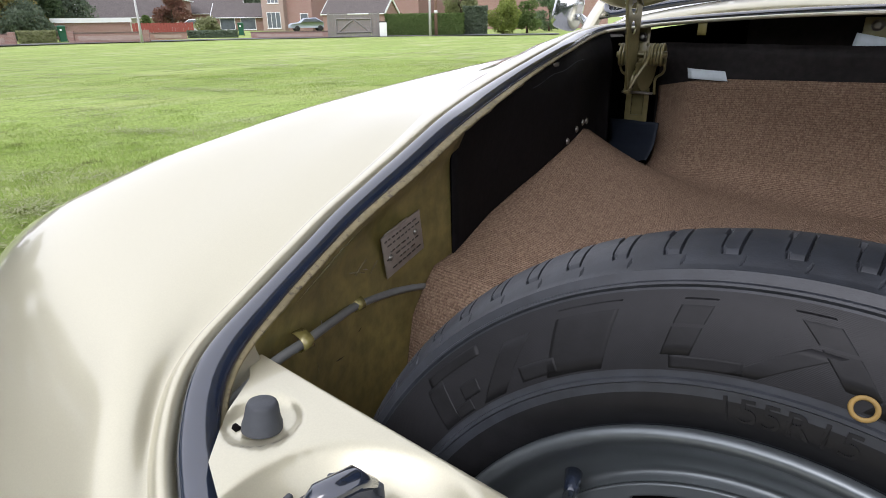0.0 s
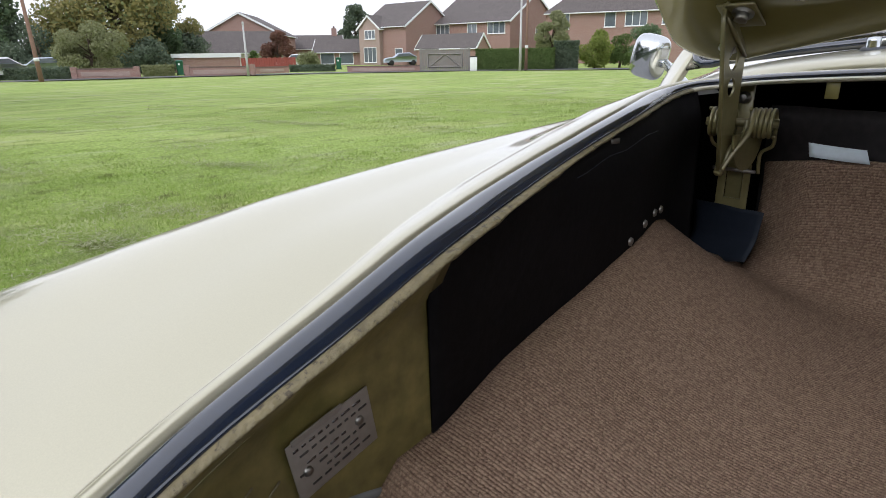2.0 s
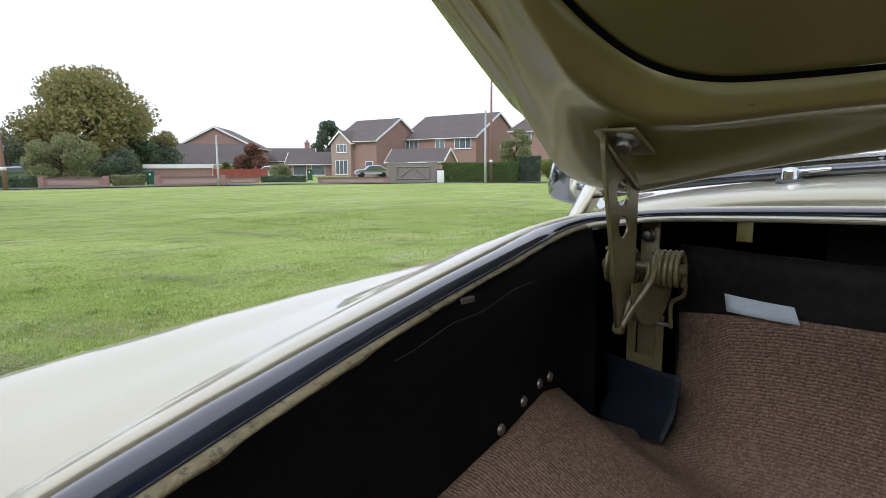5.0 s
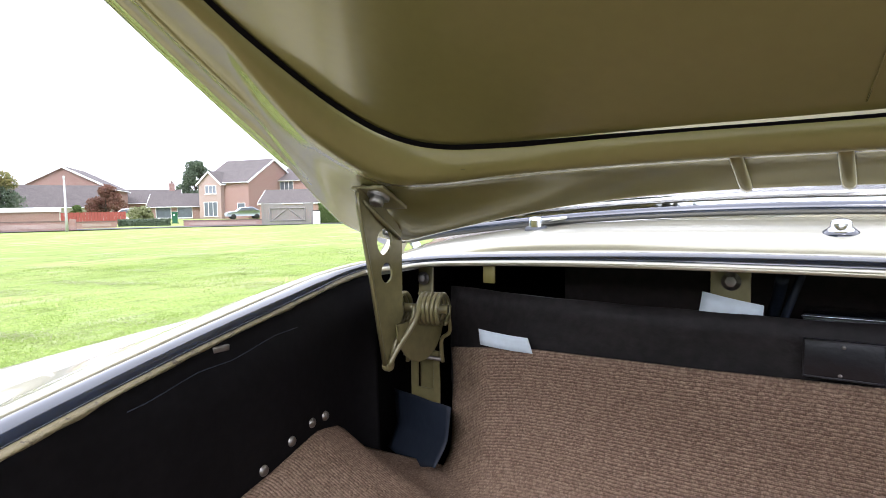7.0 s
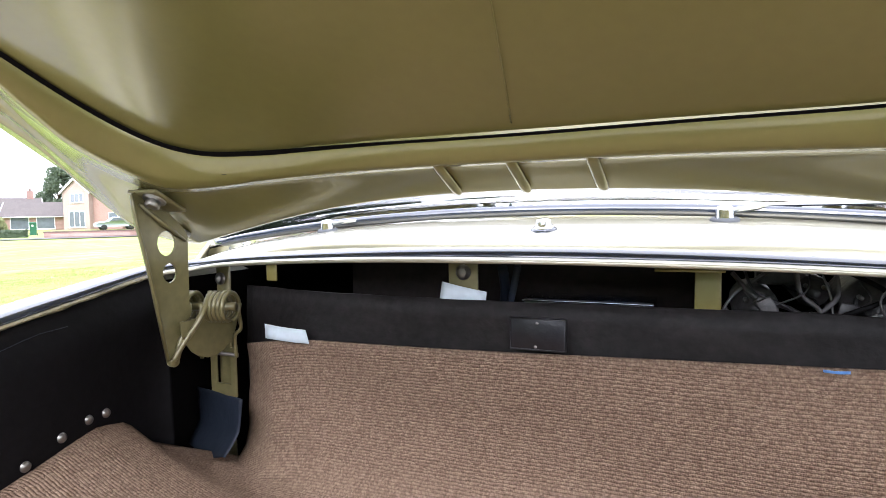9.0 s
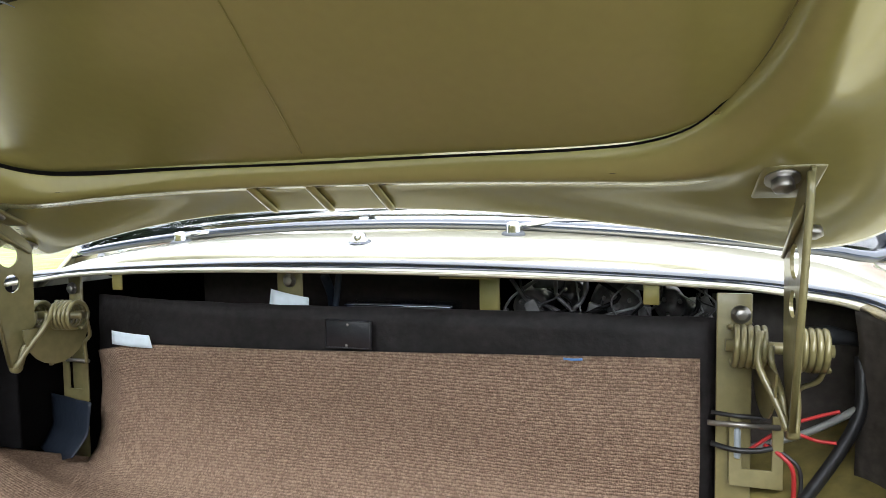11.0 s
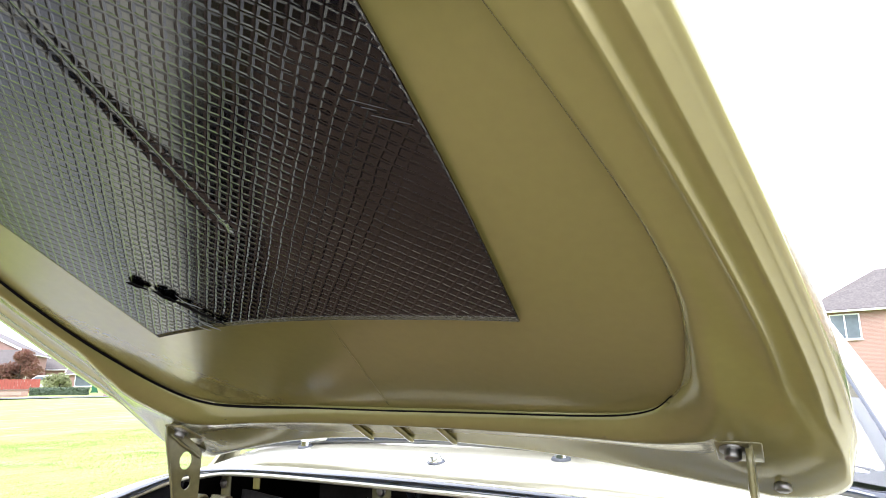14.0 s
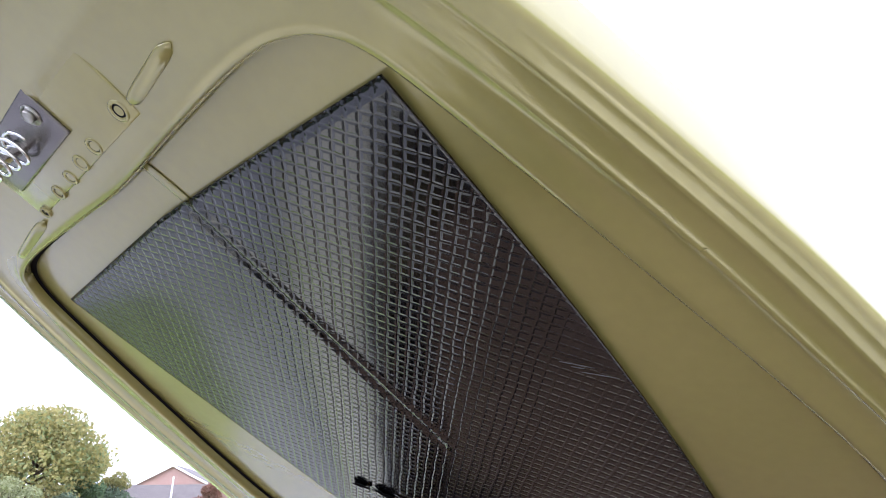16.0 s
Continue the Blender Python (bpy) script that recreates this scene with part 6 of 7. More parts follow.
def house(name, label, at, turn, length, width, eave, ridge, wall=BRICK, roof=TILE, wins=(), hip=0.0, chimney=None, board=WHITE, low=0.0, group="houses round the green", overhang=0.35):
    """A house with its ridge along local x; wins: (face, along, height, width, height, panes)."""
    h = thing(name, label, "house", group, at=at, turn=turn)
    L, W = length / 2, width / 2
    body_ = prism([(-W, low), (W, low), (W, eave), (0, ridge - 0.05 if not hip else eave), (-W, eave)] if not hip else [(-W, low), (W, low), (W, eave), (-W, eave)], "x", -L, L)
    part("wall", body_, wall, h, smooth=False)
    o = overhang
    slope = (ridge - eave) / W
    t = 0.14
    for s in (-1, 1):
        bm = bmesh.new()
        e = eave - slope * o
        pts = [(-L - o * 0.6, s * (W + o), e), (L + o * 0.6, s * (W + o), e), (L + o * 0.6 - hip, 0, ridge), (-L - o * 0.6 + hip, 0, ridge)]
        lo = [bm.verts.new(p) for p in pts]
        hi = [bm.verts.new((x, y, z + t)) for x, y, z in pts]
        bm.faces.new(lo)
        bm.faces.new(hi)
        for i in range(4):
            bm.faces.new((lo[i], lo[(i + 1) % 4], hi[(i + 1) % 4], hi[i]))
        bmesh.ops.recalc_face_normals(bm, faces=bm.faces)
        part("roof", bm, roof, h, smooth=False)
        part("gutter", tube([(-L - o * 0.6, s * (W + o + 0.05), e + 0.02), (L + o * 0.6, s * (W + o + 0.05), e + 0.02)], 0.06, 8), board, h)
        if not hip:
            for g in (-1, 1):
                x = g * (L + o * 0.6)
                bm = prism([(s * (W + o), e - 0.12), (s * (W + o), e + t), (0, ridge + t), (0, ridge - 0.12)], "x", x - 0.03 * g, x + 0.06 * g)
                part("bargeboard", bm, board, h, smooth=False)
        else:
            x = s * (L + o * 0.6)
            bm = bmesh.new()
            lo = [bm.verts.new(p) for p in ((x, -(W + o), e), (x, W + o, e), (x - s * hip, 0, ridge))]
            hi = [bm.verts.new(v.co + Vector((0, 0, t))) for v in lo]
            bm.faces.new(lo)
            bm.faces.new(hi)
            for i in range(3):
                bm.faces.new((lo[i], lo[(i + 1) % 3], hi[(i + 1) % 3], hi[i]))
            bmesh.ops.recalc_face_normals(bm, faces=bm.faces)
            part("roof", bm, roof, h, smooth=False)
    if chimney is not None:
        c = part("chimney", box(chimney - 0.4, chimney + 0.4, -0.3, 0.3, ridge - 0.8, ridge + 1.1), wall, h, smooth=False)
        part("chimney_pot", lathe([(0.14, 0), (0.16, 0.1), (0.12, 0.35), (0.1, 0.36)], 12, Matrix.Translation((chimney, 0, ridge + 1.1))), TILE_RED, c)
    for face, u, z, w, hh, panes in wins:
        m = {"f": Matrix.Translation((u, -W - 0.0, z)), "r": Matrix.Translation((L, u, z)) @ Matrix.Rotation(radians(90), 4, "Z"), "l": Matrix.Translation((-L, u, z)) @ Matrix.Rotation(radians(-90), 4, "Z")}[face]
        window(h, m, w, hh, panes)
    return h


def houses():
    # pair of brick houses beyond the green
    gable = house("brick_house", "two-storey red brick house, dark tiled gable roof, white boards", (-66.3, 51.2, -0.25), 10.2, 7.7, 9.6, 4.75, 7.65, wins=(("f", 2.6, 1.4, 1.3, 1.2, 1),))
    m = gable.matrix_basis @ Vector((-2.0, -2.4, 0.0))
    house("brick_house_wing", "pale brick front wing with white framed windows", m, 10.2 - 90, 6.0, 3.7, 4.55, 6.0, wall=BRICK_PALE, wins=(("r", 0.2, 3.75, 1.9, 1.1, 3), ("r", 0.1, 1.25, 2.3, 1.9, 3)), overhang=0.3)
    house("brick_house", "two-storey red brick house with three upper windows and white gutters", (-58.5, 59.8, -0.25), 10.6, 12.0, 11.6, 5.05, 8.3, wins=(("f", -4.3, 4.2, 2.2, 1.3, 3), ("f", 0.4, 4.2, 1.5, 1.3, 2), ("f", 4.0, 4.2, 2.6, 1.35, 3), ("r", 0.6, 3.9, 0.6, 0.7, 1)))
    house("lean_to", "low dark-tiled porch roof against a brick house", spot(-48.0, 68), 48.0 - 32, 7.6, 2.8, 1.9, 3.2, low=0.0, overhang=0.2)
    house("terrace_house", "long brick house with white panels and grey tiled roof", spot(-32.4, 74), 32.4 - 6, 17.0, 7.5, 5.55, 8.75, hip=4.2, chimney=1.0, wins=(("f", -6.6, 4.5, 1.4, 1.7, 2), ("f", -1.5, 4.6, 1.2, 1.7, 1), ("f", 1.2, 4.65, 2.3, 1.7, 3), ("f", 4.8, 4.7, 2.0, 1.7, 2)))
    # low houses further left
    house("bungalow", "brick house with a broad gable and dark roof", spot(-65.9, 92), 65.9 + 78, 12, 10.5, 4.0, 6.7)
    house("bungalow", "low house with a dark brown tiled roof and cream gable", spot(-67.0, 80), 67.0 + 4, 9.5, 6.2, 1.9, 4.1, wall=RENDERW)
    house("bungalow", "far low house with a brown tiled roof", spot(-60.6, 100), 60.6, 9.0, 6.0, 2.4, 4.2, chimney=3.4)
    house("garage_block", "brick garage with two white doors and tiled roof", spot(-58.2, 88), 58.2 - 10, 6.4, 5.0, 1.8, 3.3, wins=(("f", -1.4, 0.9, 1.9, 1.5, 1), ("f", 1.2, 0.9, 1.9, 1.5, 1)))
    g = thing("flat_roof_garage", "flat-roofed red brick garage with a white fascia", "garage", at=spot(-69.8, 62), turn=69.8)
    part("wall", box(-2.85, 2.85, -1.5, 3, 0, 1.25), BRICK, g, smooth=False)
    part("fascia", box(-3.0, 3.0, -1.65, 3.1, 1.25, 1.62), WHITE, g, smooth=False)
    window(g, Matrix.Translation((-2.3, -1.5, 0.85)), 0.6, 0.6, 1, BRICK)
    # houses on the other side, beyond the drive
    house("brick_house", "red brick house with a hipped brown tile roof and white windows", (15.2, 29.6, 0), -90, 9.6, 8.2, 4.85, 7.9, roof=TILE, hip=3.8, wins=(("f", -1.3, 3.85, 1.3, 1.3, 3), ("f", 1.9, 3.85, 1.5, 1.3, 3), ("l", 0.0, 3.85, 1.4, 1.3, 2)))
    house("porch_roof", "clay-tiled bay roof with a white fascia below", (10.3, 27.6, 0), -90, 6.4, 1.9, 2.2, 3.2, roof=TILE_RED, hip=1.0, low=0.0)
    house("brick_house", "brick house with a hipped tiled roof and a white corner window", see(9.3, 46), -10.0 - 8, 8.5, 8.0, 4.95, 7.5, roof=TILE, hip=3.4, wins=(("f", 1.9, 3.85, 1.55, 1.5, 2), ("f", -2.2, 3.85, 1.55, 1.5, 2)))
    house("low_shed", "low outbuilding with a brown tiled roof behind a hedge", see(15.2, 27), -12, 2.6, 2.0, 1.6, 2.0, roof=TILE, overhang=0.2)


houses()


def leaf_cloud(centres, count, size, seed, squash=0.8):
    """Vertices and faces of many small leaf clumps scattered through lumpy masses (x, y, z, radius)."""
    rnd = np.random.RandomState(seed)
    vol = np.array([c[3] ** 2 for c in centres])
    pick = rnd.choice(len(centres), count, p=vol / vol.sum())
    cs = np.array(centres)[pick]
    d = rnd.normal(size=(count, 3))
    d /= np.linalg.norm(d, axis=1)[:, None]
    r = cs[:, 3] * (0.35 + 0.72 * rnd.rand(count) ** 0.55)
    p = cs[:, :3] + d * r[:, None] * [1, 1, squash]
    a = rnd.normal(size=(count, 3))
    a /= np.linalg.norm(a, axis=1)[:, None]
    b = np.cross(a, rnd.normal(size=(count, 3)))
    b /= np.linalg.norm(b, axis=1)[:, None]
    s = size * (0.6 + 0.8 * rnd.rand(count))[:, None]
    v = np.stack([p - a * s, p - b * s * 0.6, p + a * s, p + b * s * 0.6], 1).reshape(-1, 3)
    f = np.arange(count * 4).reshape(-1, 4)
    return v, f


def cloud_part(name, v, f, material, parent, label=""):
    me = bpy.data.meshes.new(name)
    me.from_pydata(v.tolist(), [], f.tolist())
    me.materials.append(material)
    ob = new(name, me)
    ob.parent = parent
    if label:
        tagged(ob, label)
    return ob


def tree(name, label, at, height, spread, leaves, count, size, seed, trunk=0.3, base=0.25, lumps=16, category="tree", cone=False):
    """A tapered trunk with limbs and a crown of many small leaf clumps with gaps."""
    t = thing(name, label, category, "trees round the green", at=at)
    rnd = random.Random(seed)
    bm = tube([(0, 0, -0.1), (0.05, 0, height * 0.2), (-0.05 * spread, 0.1, height * 0.45), (0.05, 0, height * 0.8)], [trunk, trunk * 0.75, trunk * 0.5, trunk * 0.12], 9)
    masses = []
    for k in range(lumps):
        a, f = rnd.uniform(0, 6.28), rnd.random()
        z = height * (base + (0.95 - base) * f)
        w = spread * math.sin(math.pi * min(0.93, max(0.12, (f * 0.85 + 0.12)))) ** 0.7
        c = (w * 0.65 * math.cos(a), w * 0.65 * math.sin(a), z)
        if cone:
            f = (k + 0.5) / lumps
            z, w = height * (0.02 + 0.95 * f), spread * (1 - f) ** 0.75
            c = (w * 0.25 * math.cos(2.4 * k), w * 0.25 * math.sin(2.4 * k), z)
            masses.append((*c, 0.06 + 0.8 * w))
            continue
        masses.append((*c, spread * rnd.uniform(0.28, 0.46)))
        tube([(0, 0, height * (0.15 + 0.4 * f)), (c[0] * 0.5, c[1] * 0.5, z * 0.85), c], [trunk * 0.35, trunk * 0.2, trunk * 0.05], 6, bm=bm)
    part("trunk", bm, BARK, t)
    cloud_part("crown", *leaf_cloud(masses, count, size, seed), leaves, t)
    return t


tree("oak_tree", "large oak with yellow-brown autumn leaves", spot(-76.6, 66), 9.6, 6.3, OAK, 23400, 0.173, 3, 0.45, 0.08, 30)
tree("green_tree", "tall grey-green tree beside a telegraph pole", spot(-86.5, 66), 10.5, 4.6, GREENLEAF, 18200, 0.187, 4, 0.45, 0.08, 26)
tree("green_tree", "green leafed tree beside an oak", spot(-73.4, 70), 7.4, 3.0, GREENLEAF, 10920, 0.144, 5, 0.25, 0.05, 18)
tree("brown_tree", "small tree with thin brown leaves", spot(-70.9, 72), 5.2, 1.9, OAK, 5720, 0.122, 6, 0.18, 0.1, 14)
tree("willow_bush", "bushy yellow-green shrub behind a brick wall", spot(-78.6, 54), 4.0, 2.6, WILLOW, 10920, 0.101, 7, 0.15, 0.05, 16)
tree("dark_shrub", "dark green shrubs under trees", spot(-74.6, 60), 2.6, 2.6, DARKLEAF, 6500, 0.115, 8, 0.12, 0.05, 14)
tree("dark_shrub", "dark green shrubs under trees", spot(-82.0, 60), 3.4, 3.4, DARKLEAF, 7280, 0.130, 9, 0.12, 0.05, 14)
for az_, hh_, sd_ in ((-91, 6.0, 51), (-87, 5.2, 52), (-82.5, 5.0, 53), (-79, 4.6, 54), (-75.5, 4.4, 55), (-72.5, 3.6, 56)):
    tree("dark_shrub", "dark green undergrowth below the oaks", spot(az_, 72), hh_, 4.2, DARKLEAF, 9000, 0.15, sd_, 0.15, 0.03, 22)
# never in view: trees added so the front wing reflects something dark
for az_, dd_, hh_, sd_ in ((-103, 22, 12.5, 61), (-114, 20, 14.0, 62), (-126, 20, 13.0, 63), (-139, 22, 13.0, 64), (-152, 22, 12.0, 65)):
    tree("unseen_tree", "tall dark tree out of view, added for its reflection in the wing", spot(az_, dd_), hh_, 4.2, DARKLEAF, 12000, 0.17, sd_, 0.3, 0.08, 24)
tree("conifer", "round dark evergreen behind a house", spot(-56.75, 108), 9.2, 2.9, DARKLEAF, 11000, 0.2, 10, 0.25, 0.12, 30)
tree("copper_shrub", "copper-leaved shrub behind a red fence", spot(-63.8, 74), 3.6, 2.0, REDLEAF, 5720, 0.108, 11, 0.12, 0.05, 14)
tree("small_bush", "round bright green bush", spot(-66.0, 66), 1.7, 0.75, HEDGE, 2340, 0.072, 12, 0.08, 0.05, 10)
tree("palm_shrub", "grey-green spiky shrub in a front garden", spot(-61.3, 62), 1.5, 1.3, WILLOW, 2340, 0.101, 13, 0.08, 0.05, 10)
tree("yellow_tree", "small yellow-green tree over a hedge", spot(-38.9, 60), 4.8, 1.7, WILLOW, 6240, 0.101, 14, 0.14, 0.3, 14)
tree("garden_shrub", "rounded yellow-green garden shrub on bent stems", spot(-35.1, 50), 2.75, 1.5, SHRUB, 7800, 0.075, 15, 0.12, 0.12, 16)
tree("garden_shrub", "rounded green garden shrub", spot(-32.9, 52), 2.3, 1.3, HEDGE, 5200, 0.075, 16, 0.12, 0.05, 14)
tree("garden_shrub", "round dark green shrub", spot(-30.9, 58), 3.4, 1.6, GREENLEAF, 6240, 0.086, 17, 0.12, 0.1, 14)
tree("birch", "thin pale birch beyond the gardens", see(15.6, 60), 5.6, 2.4, WILLOW, 6760, 0.094, 18, 0.1, 0.15, 16)
tree("birch", "thin pale birch beyond the gardens", see(13.6, 64), 4.6, 2.0, WILLOW, 5200, 0.094, 19, 0.1, 0.15, 16)
tree("cone_cypress", "tall narrow green cypress", see(10.4, 30), 5.5, 0.72, HEDGE, 10920, 0.065, 20, 0.1, 0.02, 30, cone=True)


def hedge(name, label, a, b, depth, height, leaves, count, size, seed, round_top=0.15):
    """A clipped hedge between two places: a leafy block with a slightly uneven top."""
    a, b = Vector(a), Vector(b)
    d = b - a
    t = thing(name, label, "hedge", "hedges", at=a, turn=math.degrees(math.atan2(d.y, d.x)))
    rnd = np.random.RandomState(seed)
    L = d.length
    nx = max(4, int(L / 0.4))
    rows = []
    for k in range(nx + 1):
        x = L * k / nx
        hh = height * (1 + 0.04 * noise.noise((x * 0.9, seed, 0)))
        rows.append([(x, 0.06, 0.0), (x, 0.05, hh - round_top), (x, 0.12 + round_top * 0.5, hh - 0.06), (x, depth - 0.12 - round_top * 0.5, hh - 0.06), (x, depth - 0.05, hh - round_top), (x, depth - 0.06, 0.0)])
    bm = grid(rows)
    for r_ in (0, -1):
        bmesh.ops.contextual_create(bm, geom=[v for v in bm.verts if abs(v.co.x - (0 if r_ == 0 else L)) < 1e-4])
    part("hedge_core", bm, leaves, t)
    face = rnd.rand(count)
    p = np.zeros((count, 3))
    p[:, 0] = rnd.rand(count) * L
    u = rnd.rand(count)
    top = face < depth / (depth + 2 * height) * 1.3
    front = ~top & (rnd.rand(count) < 0.75)
    p[:, 1] = np.where(top, u * depth, np.where(front, 0.03, depth - 0.03)) + rnd.normal(size=count) * 0.025
    p[:, 2] = np.where(top, height - 0.03, u * (height - 0.05)) + rnd.normal(size=count) * 0.025
    p[:, 2] = np.maximum(p[:, 2], 0.02)
    ends = rnd.rand(count) < min(0.3, depth / L)
    p[ends, 0] = np.where(rnd.rand(ends.sum()) < 0.5, 0.0, L) + rnd.normal(size=ends.sum()) * 0.02
    p[ends, 1] = rnd.rand(ends.sum()) * depth
    aa = rnd.normal(size=(count, 3))
    aa /= np.linalg.norm(aa, axis=1)[:, None]
    bb = np.cross(aa, rnd.normal(size=(count, 3)))
    bb /= np.linalg.norm(bb, axis=1)[:, None]
    s = size * (0.6 + 0.8 * rnd.rand(count))[:, None]
    v = np.stack([p - aa * s, p - bb * s * 0.6, p + aa * s, p + bb * s * 0.6], 1).reshape(-1, 3)
    cloud_part("hedge_leaves", v, np.arange(count * 4).reshape(-1, 4), leaves, t)


hedge("hedge", "long clipped green hedge in front of houses", spot(-45.9, 47), spot(-38.8, 46), 1.0, 1.55, HEDGE, 5000, 0.07, 31)
hedge("hedge", "overgrown dark green hedge trained over an arch", spot(-38.7, 47), spot(-36.6, 47), 1.4, 2.0, DARKLEAF, 3000, 0.09, 32, 0.4)
hedge("hedge", "low green hedge along a wall", spot(-62.9, 52), spot(-58.9, 52), 0.8, 0.55, DARKLEAF, 1500, 0.07, 33)
hedge("hedge", "rough yellow-green hedge beside a garage", spot(-75.0, 50), spot(-72.6, 50), 1.2, 0.75, WILLOW, 1800, 0.08, 34)
hedge("hedge", "dark hedge behind parked cars", spot(-86.0, 50), spot(-80.6, 48), 1.2, 0.75, DARKLEAF, 2000, 0.09, 35)
hedge("hedge", "tall clipped green privet hedge beside a drive", (3.97, 12.75, 0), (4.95, 12.6, 0), 5.0, 1.52, HEDGE, 16000, 0.035, 36)
hedge("hedge", "clipped green hedge behind a gate", (5.08, 13.6, 0), (9.5, 12.6, 0), 1.0, 1.58, HEDGE, 9000, 0.035, 37)
hedge("hedge", "rounded clipped green hedge", see(9.4, 20.0), see(13.0, 19.0), 1.6, 1.32, HEDGE, 9000, 0.035, 38, 0.3)


def garden_wall(az0, az1, d0, d1, h, piers=True, material=BRICK):
    a, b = Vector(spot(az0, d0)), Vector(spot(az1, d1))
    d = b - a
    w = thing("garden_wall", "low red brick garden wall with paler panels", "wall", "garden walls", at=a, turn=math.degrees(math.atan2(d.y, d.x)))
    L = d.length
    part("wall_face", box(0, L, 0, 0.22, 0, h), material, w, smooth=False)
    part("coping", box(-0.03, L + 0.03, -0.03, 0.25, h, h + 0.07), TILE_RED, w, smooth=False)
    n = max(2, int(L / 3) + 1)
    for k in range(n):
        x = L * k / (n - 1)
        if piers:
            part("pier", box(x - 0.17, x + 0.17, -0.06, 0.28, 0, h + 0.16), BRICK, w, smooth=False)
        if k < n - 1:
            part("panel", box(x + 0.4, x + L / (n - 1) - 0.4, -0.02, 0.0, h * 0.3, h * 0.75), BRICK_PALE, w, smooth=False)


garden_wall(-80.0, -75.5, 47, 46, 0.62)
garden_wall(-71.6, -66.2, 46, 45, 0.60)
garden_wall(-57.8, -51.1, 47, 46, 0.42, False)
garden_wall(-66.0, -63.0, 50, 50, 0.45, False)


def red_fence():
    a, b = Vector(spot(-67.0, 58)), Vector(spot(-62.3, 60))
    d = b - a
    f = thing("red_fence", "red painted board fence", "fence", at=a, turn=math.degrees(math.atan2(d.y, d.x)))
    n = 22
    for k in range(n):
        x = d.length * k / n
        part("board", box(x, x + d.length / n - 0.02, 0, 0.03, 0.05, 1.15 + 0.02 * (k % 2)), FENCE_RED, f, smooth=False)
    part("rail", box(0, d.length, 0.03, 0.08, 0.8, 0.9), FENCE_RED, f, smooth=False)


red_fence()


def grey_gate():
    a, b = Vector(spot(-51.0, 45.5)), Vector(spot(-46.5, 45.5))
    d = b - a
    g = thing("wooden_fence_gate", "grey weathered board gate and fence", "gate", at=a, turn=math.degrees(math.atan2(d.y, d.x)))
    L = d.length
    n = 26
    for k in range(n):
        x = L * k / n
        h = 1.62 - 0.12 * (0.35 < k / n < 0.8)
        part("board", box(x + 0.004, x + L / n - 0.008, 0, 0.025, 0.04, h), WOOD_GREY, g, smooth=False)
    for x0, x1, z0, z1 in ((L * 0.15, L * 0.85, 0.35, 0.35), (L * 0.15, L * 0.85, 1.25, 1.25), (L * 0.18, L * 0.5, 0.35, 1.25), (L * 0.82, L * 0.5, 0.35, 1.25), (L * 0.15, L * 0.15, 0.3, 1.3), (L * 0.85, L * 0.85, 0.3, 1.3)):
        part("brace", tube([(x0, -0.03, z0), (x1, -0.03, z1)], 0.06, 4), WOOD_GREY, g, smooth=False)
    for x in (0, L):
        part("post", box(x - 0.08, x + 0.08, -0.05, 0.1, 0, 1.7), WOOD_GREY, g, smooth=False)


grey_gate()


def lamp_post(az, dist, top, r, material, label, lean=0.0, lamp=True, name="street_lamp"):
    p = thing(name, label, "lamp post" if lamp else "pole", at=spot(az, dist))
    part("column", tube([(0, 0, 0), (lean * 0.3, 0, top * 0.3), (lean, 0, top)], [r * 1.2, r, r * 0.7], 10), material, p)
    if lamp:
        part("lantern", lathe([(0.05, 0), (0.07, 0.05), (0.07, 0.2), (0.02, 0.24)], 12, Matrix.Translation((lean, 0, top))), GREY_POST, p)
    else:
        part("band", tube([(lean * 0.2, 0, top * 0.2), (lean * 0.205, 0, top * 0.2 + 0.2)], r * 1.25, 10), WHITE, p)


lamp_post(-66.6, 44, rise(3.3, 44) - 0.3, 0.08, GREY_POST, "slim grey street lamp on the green")
lamp_post(-41.8, 44.5, rise(5.3, 44), 0.09, GREY_POST, "slim grey street lamp by a hedge")
lamp_post(-41.25, 45.5, rise(8.5, 45), 0.10, BROWN_POST, "tall brown timber telegraph pole", lamp=False, name="telegraph_pole")
lamp_post(-82.3, 44, rise(6.4, 44), 0.12, BROWN_POST, "leaning brown timber telegraph pole", lean=-0.9, lamp=False, name="telegraph_pole")


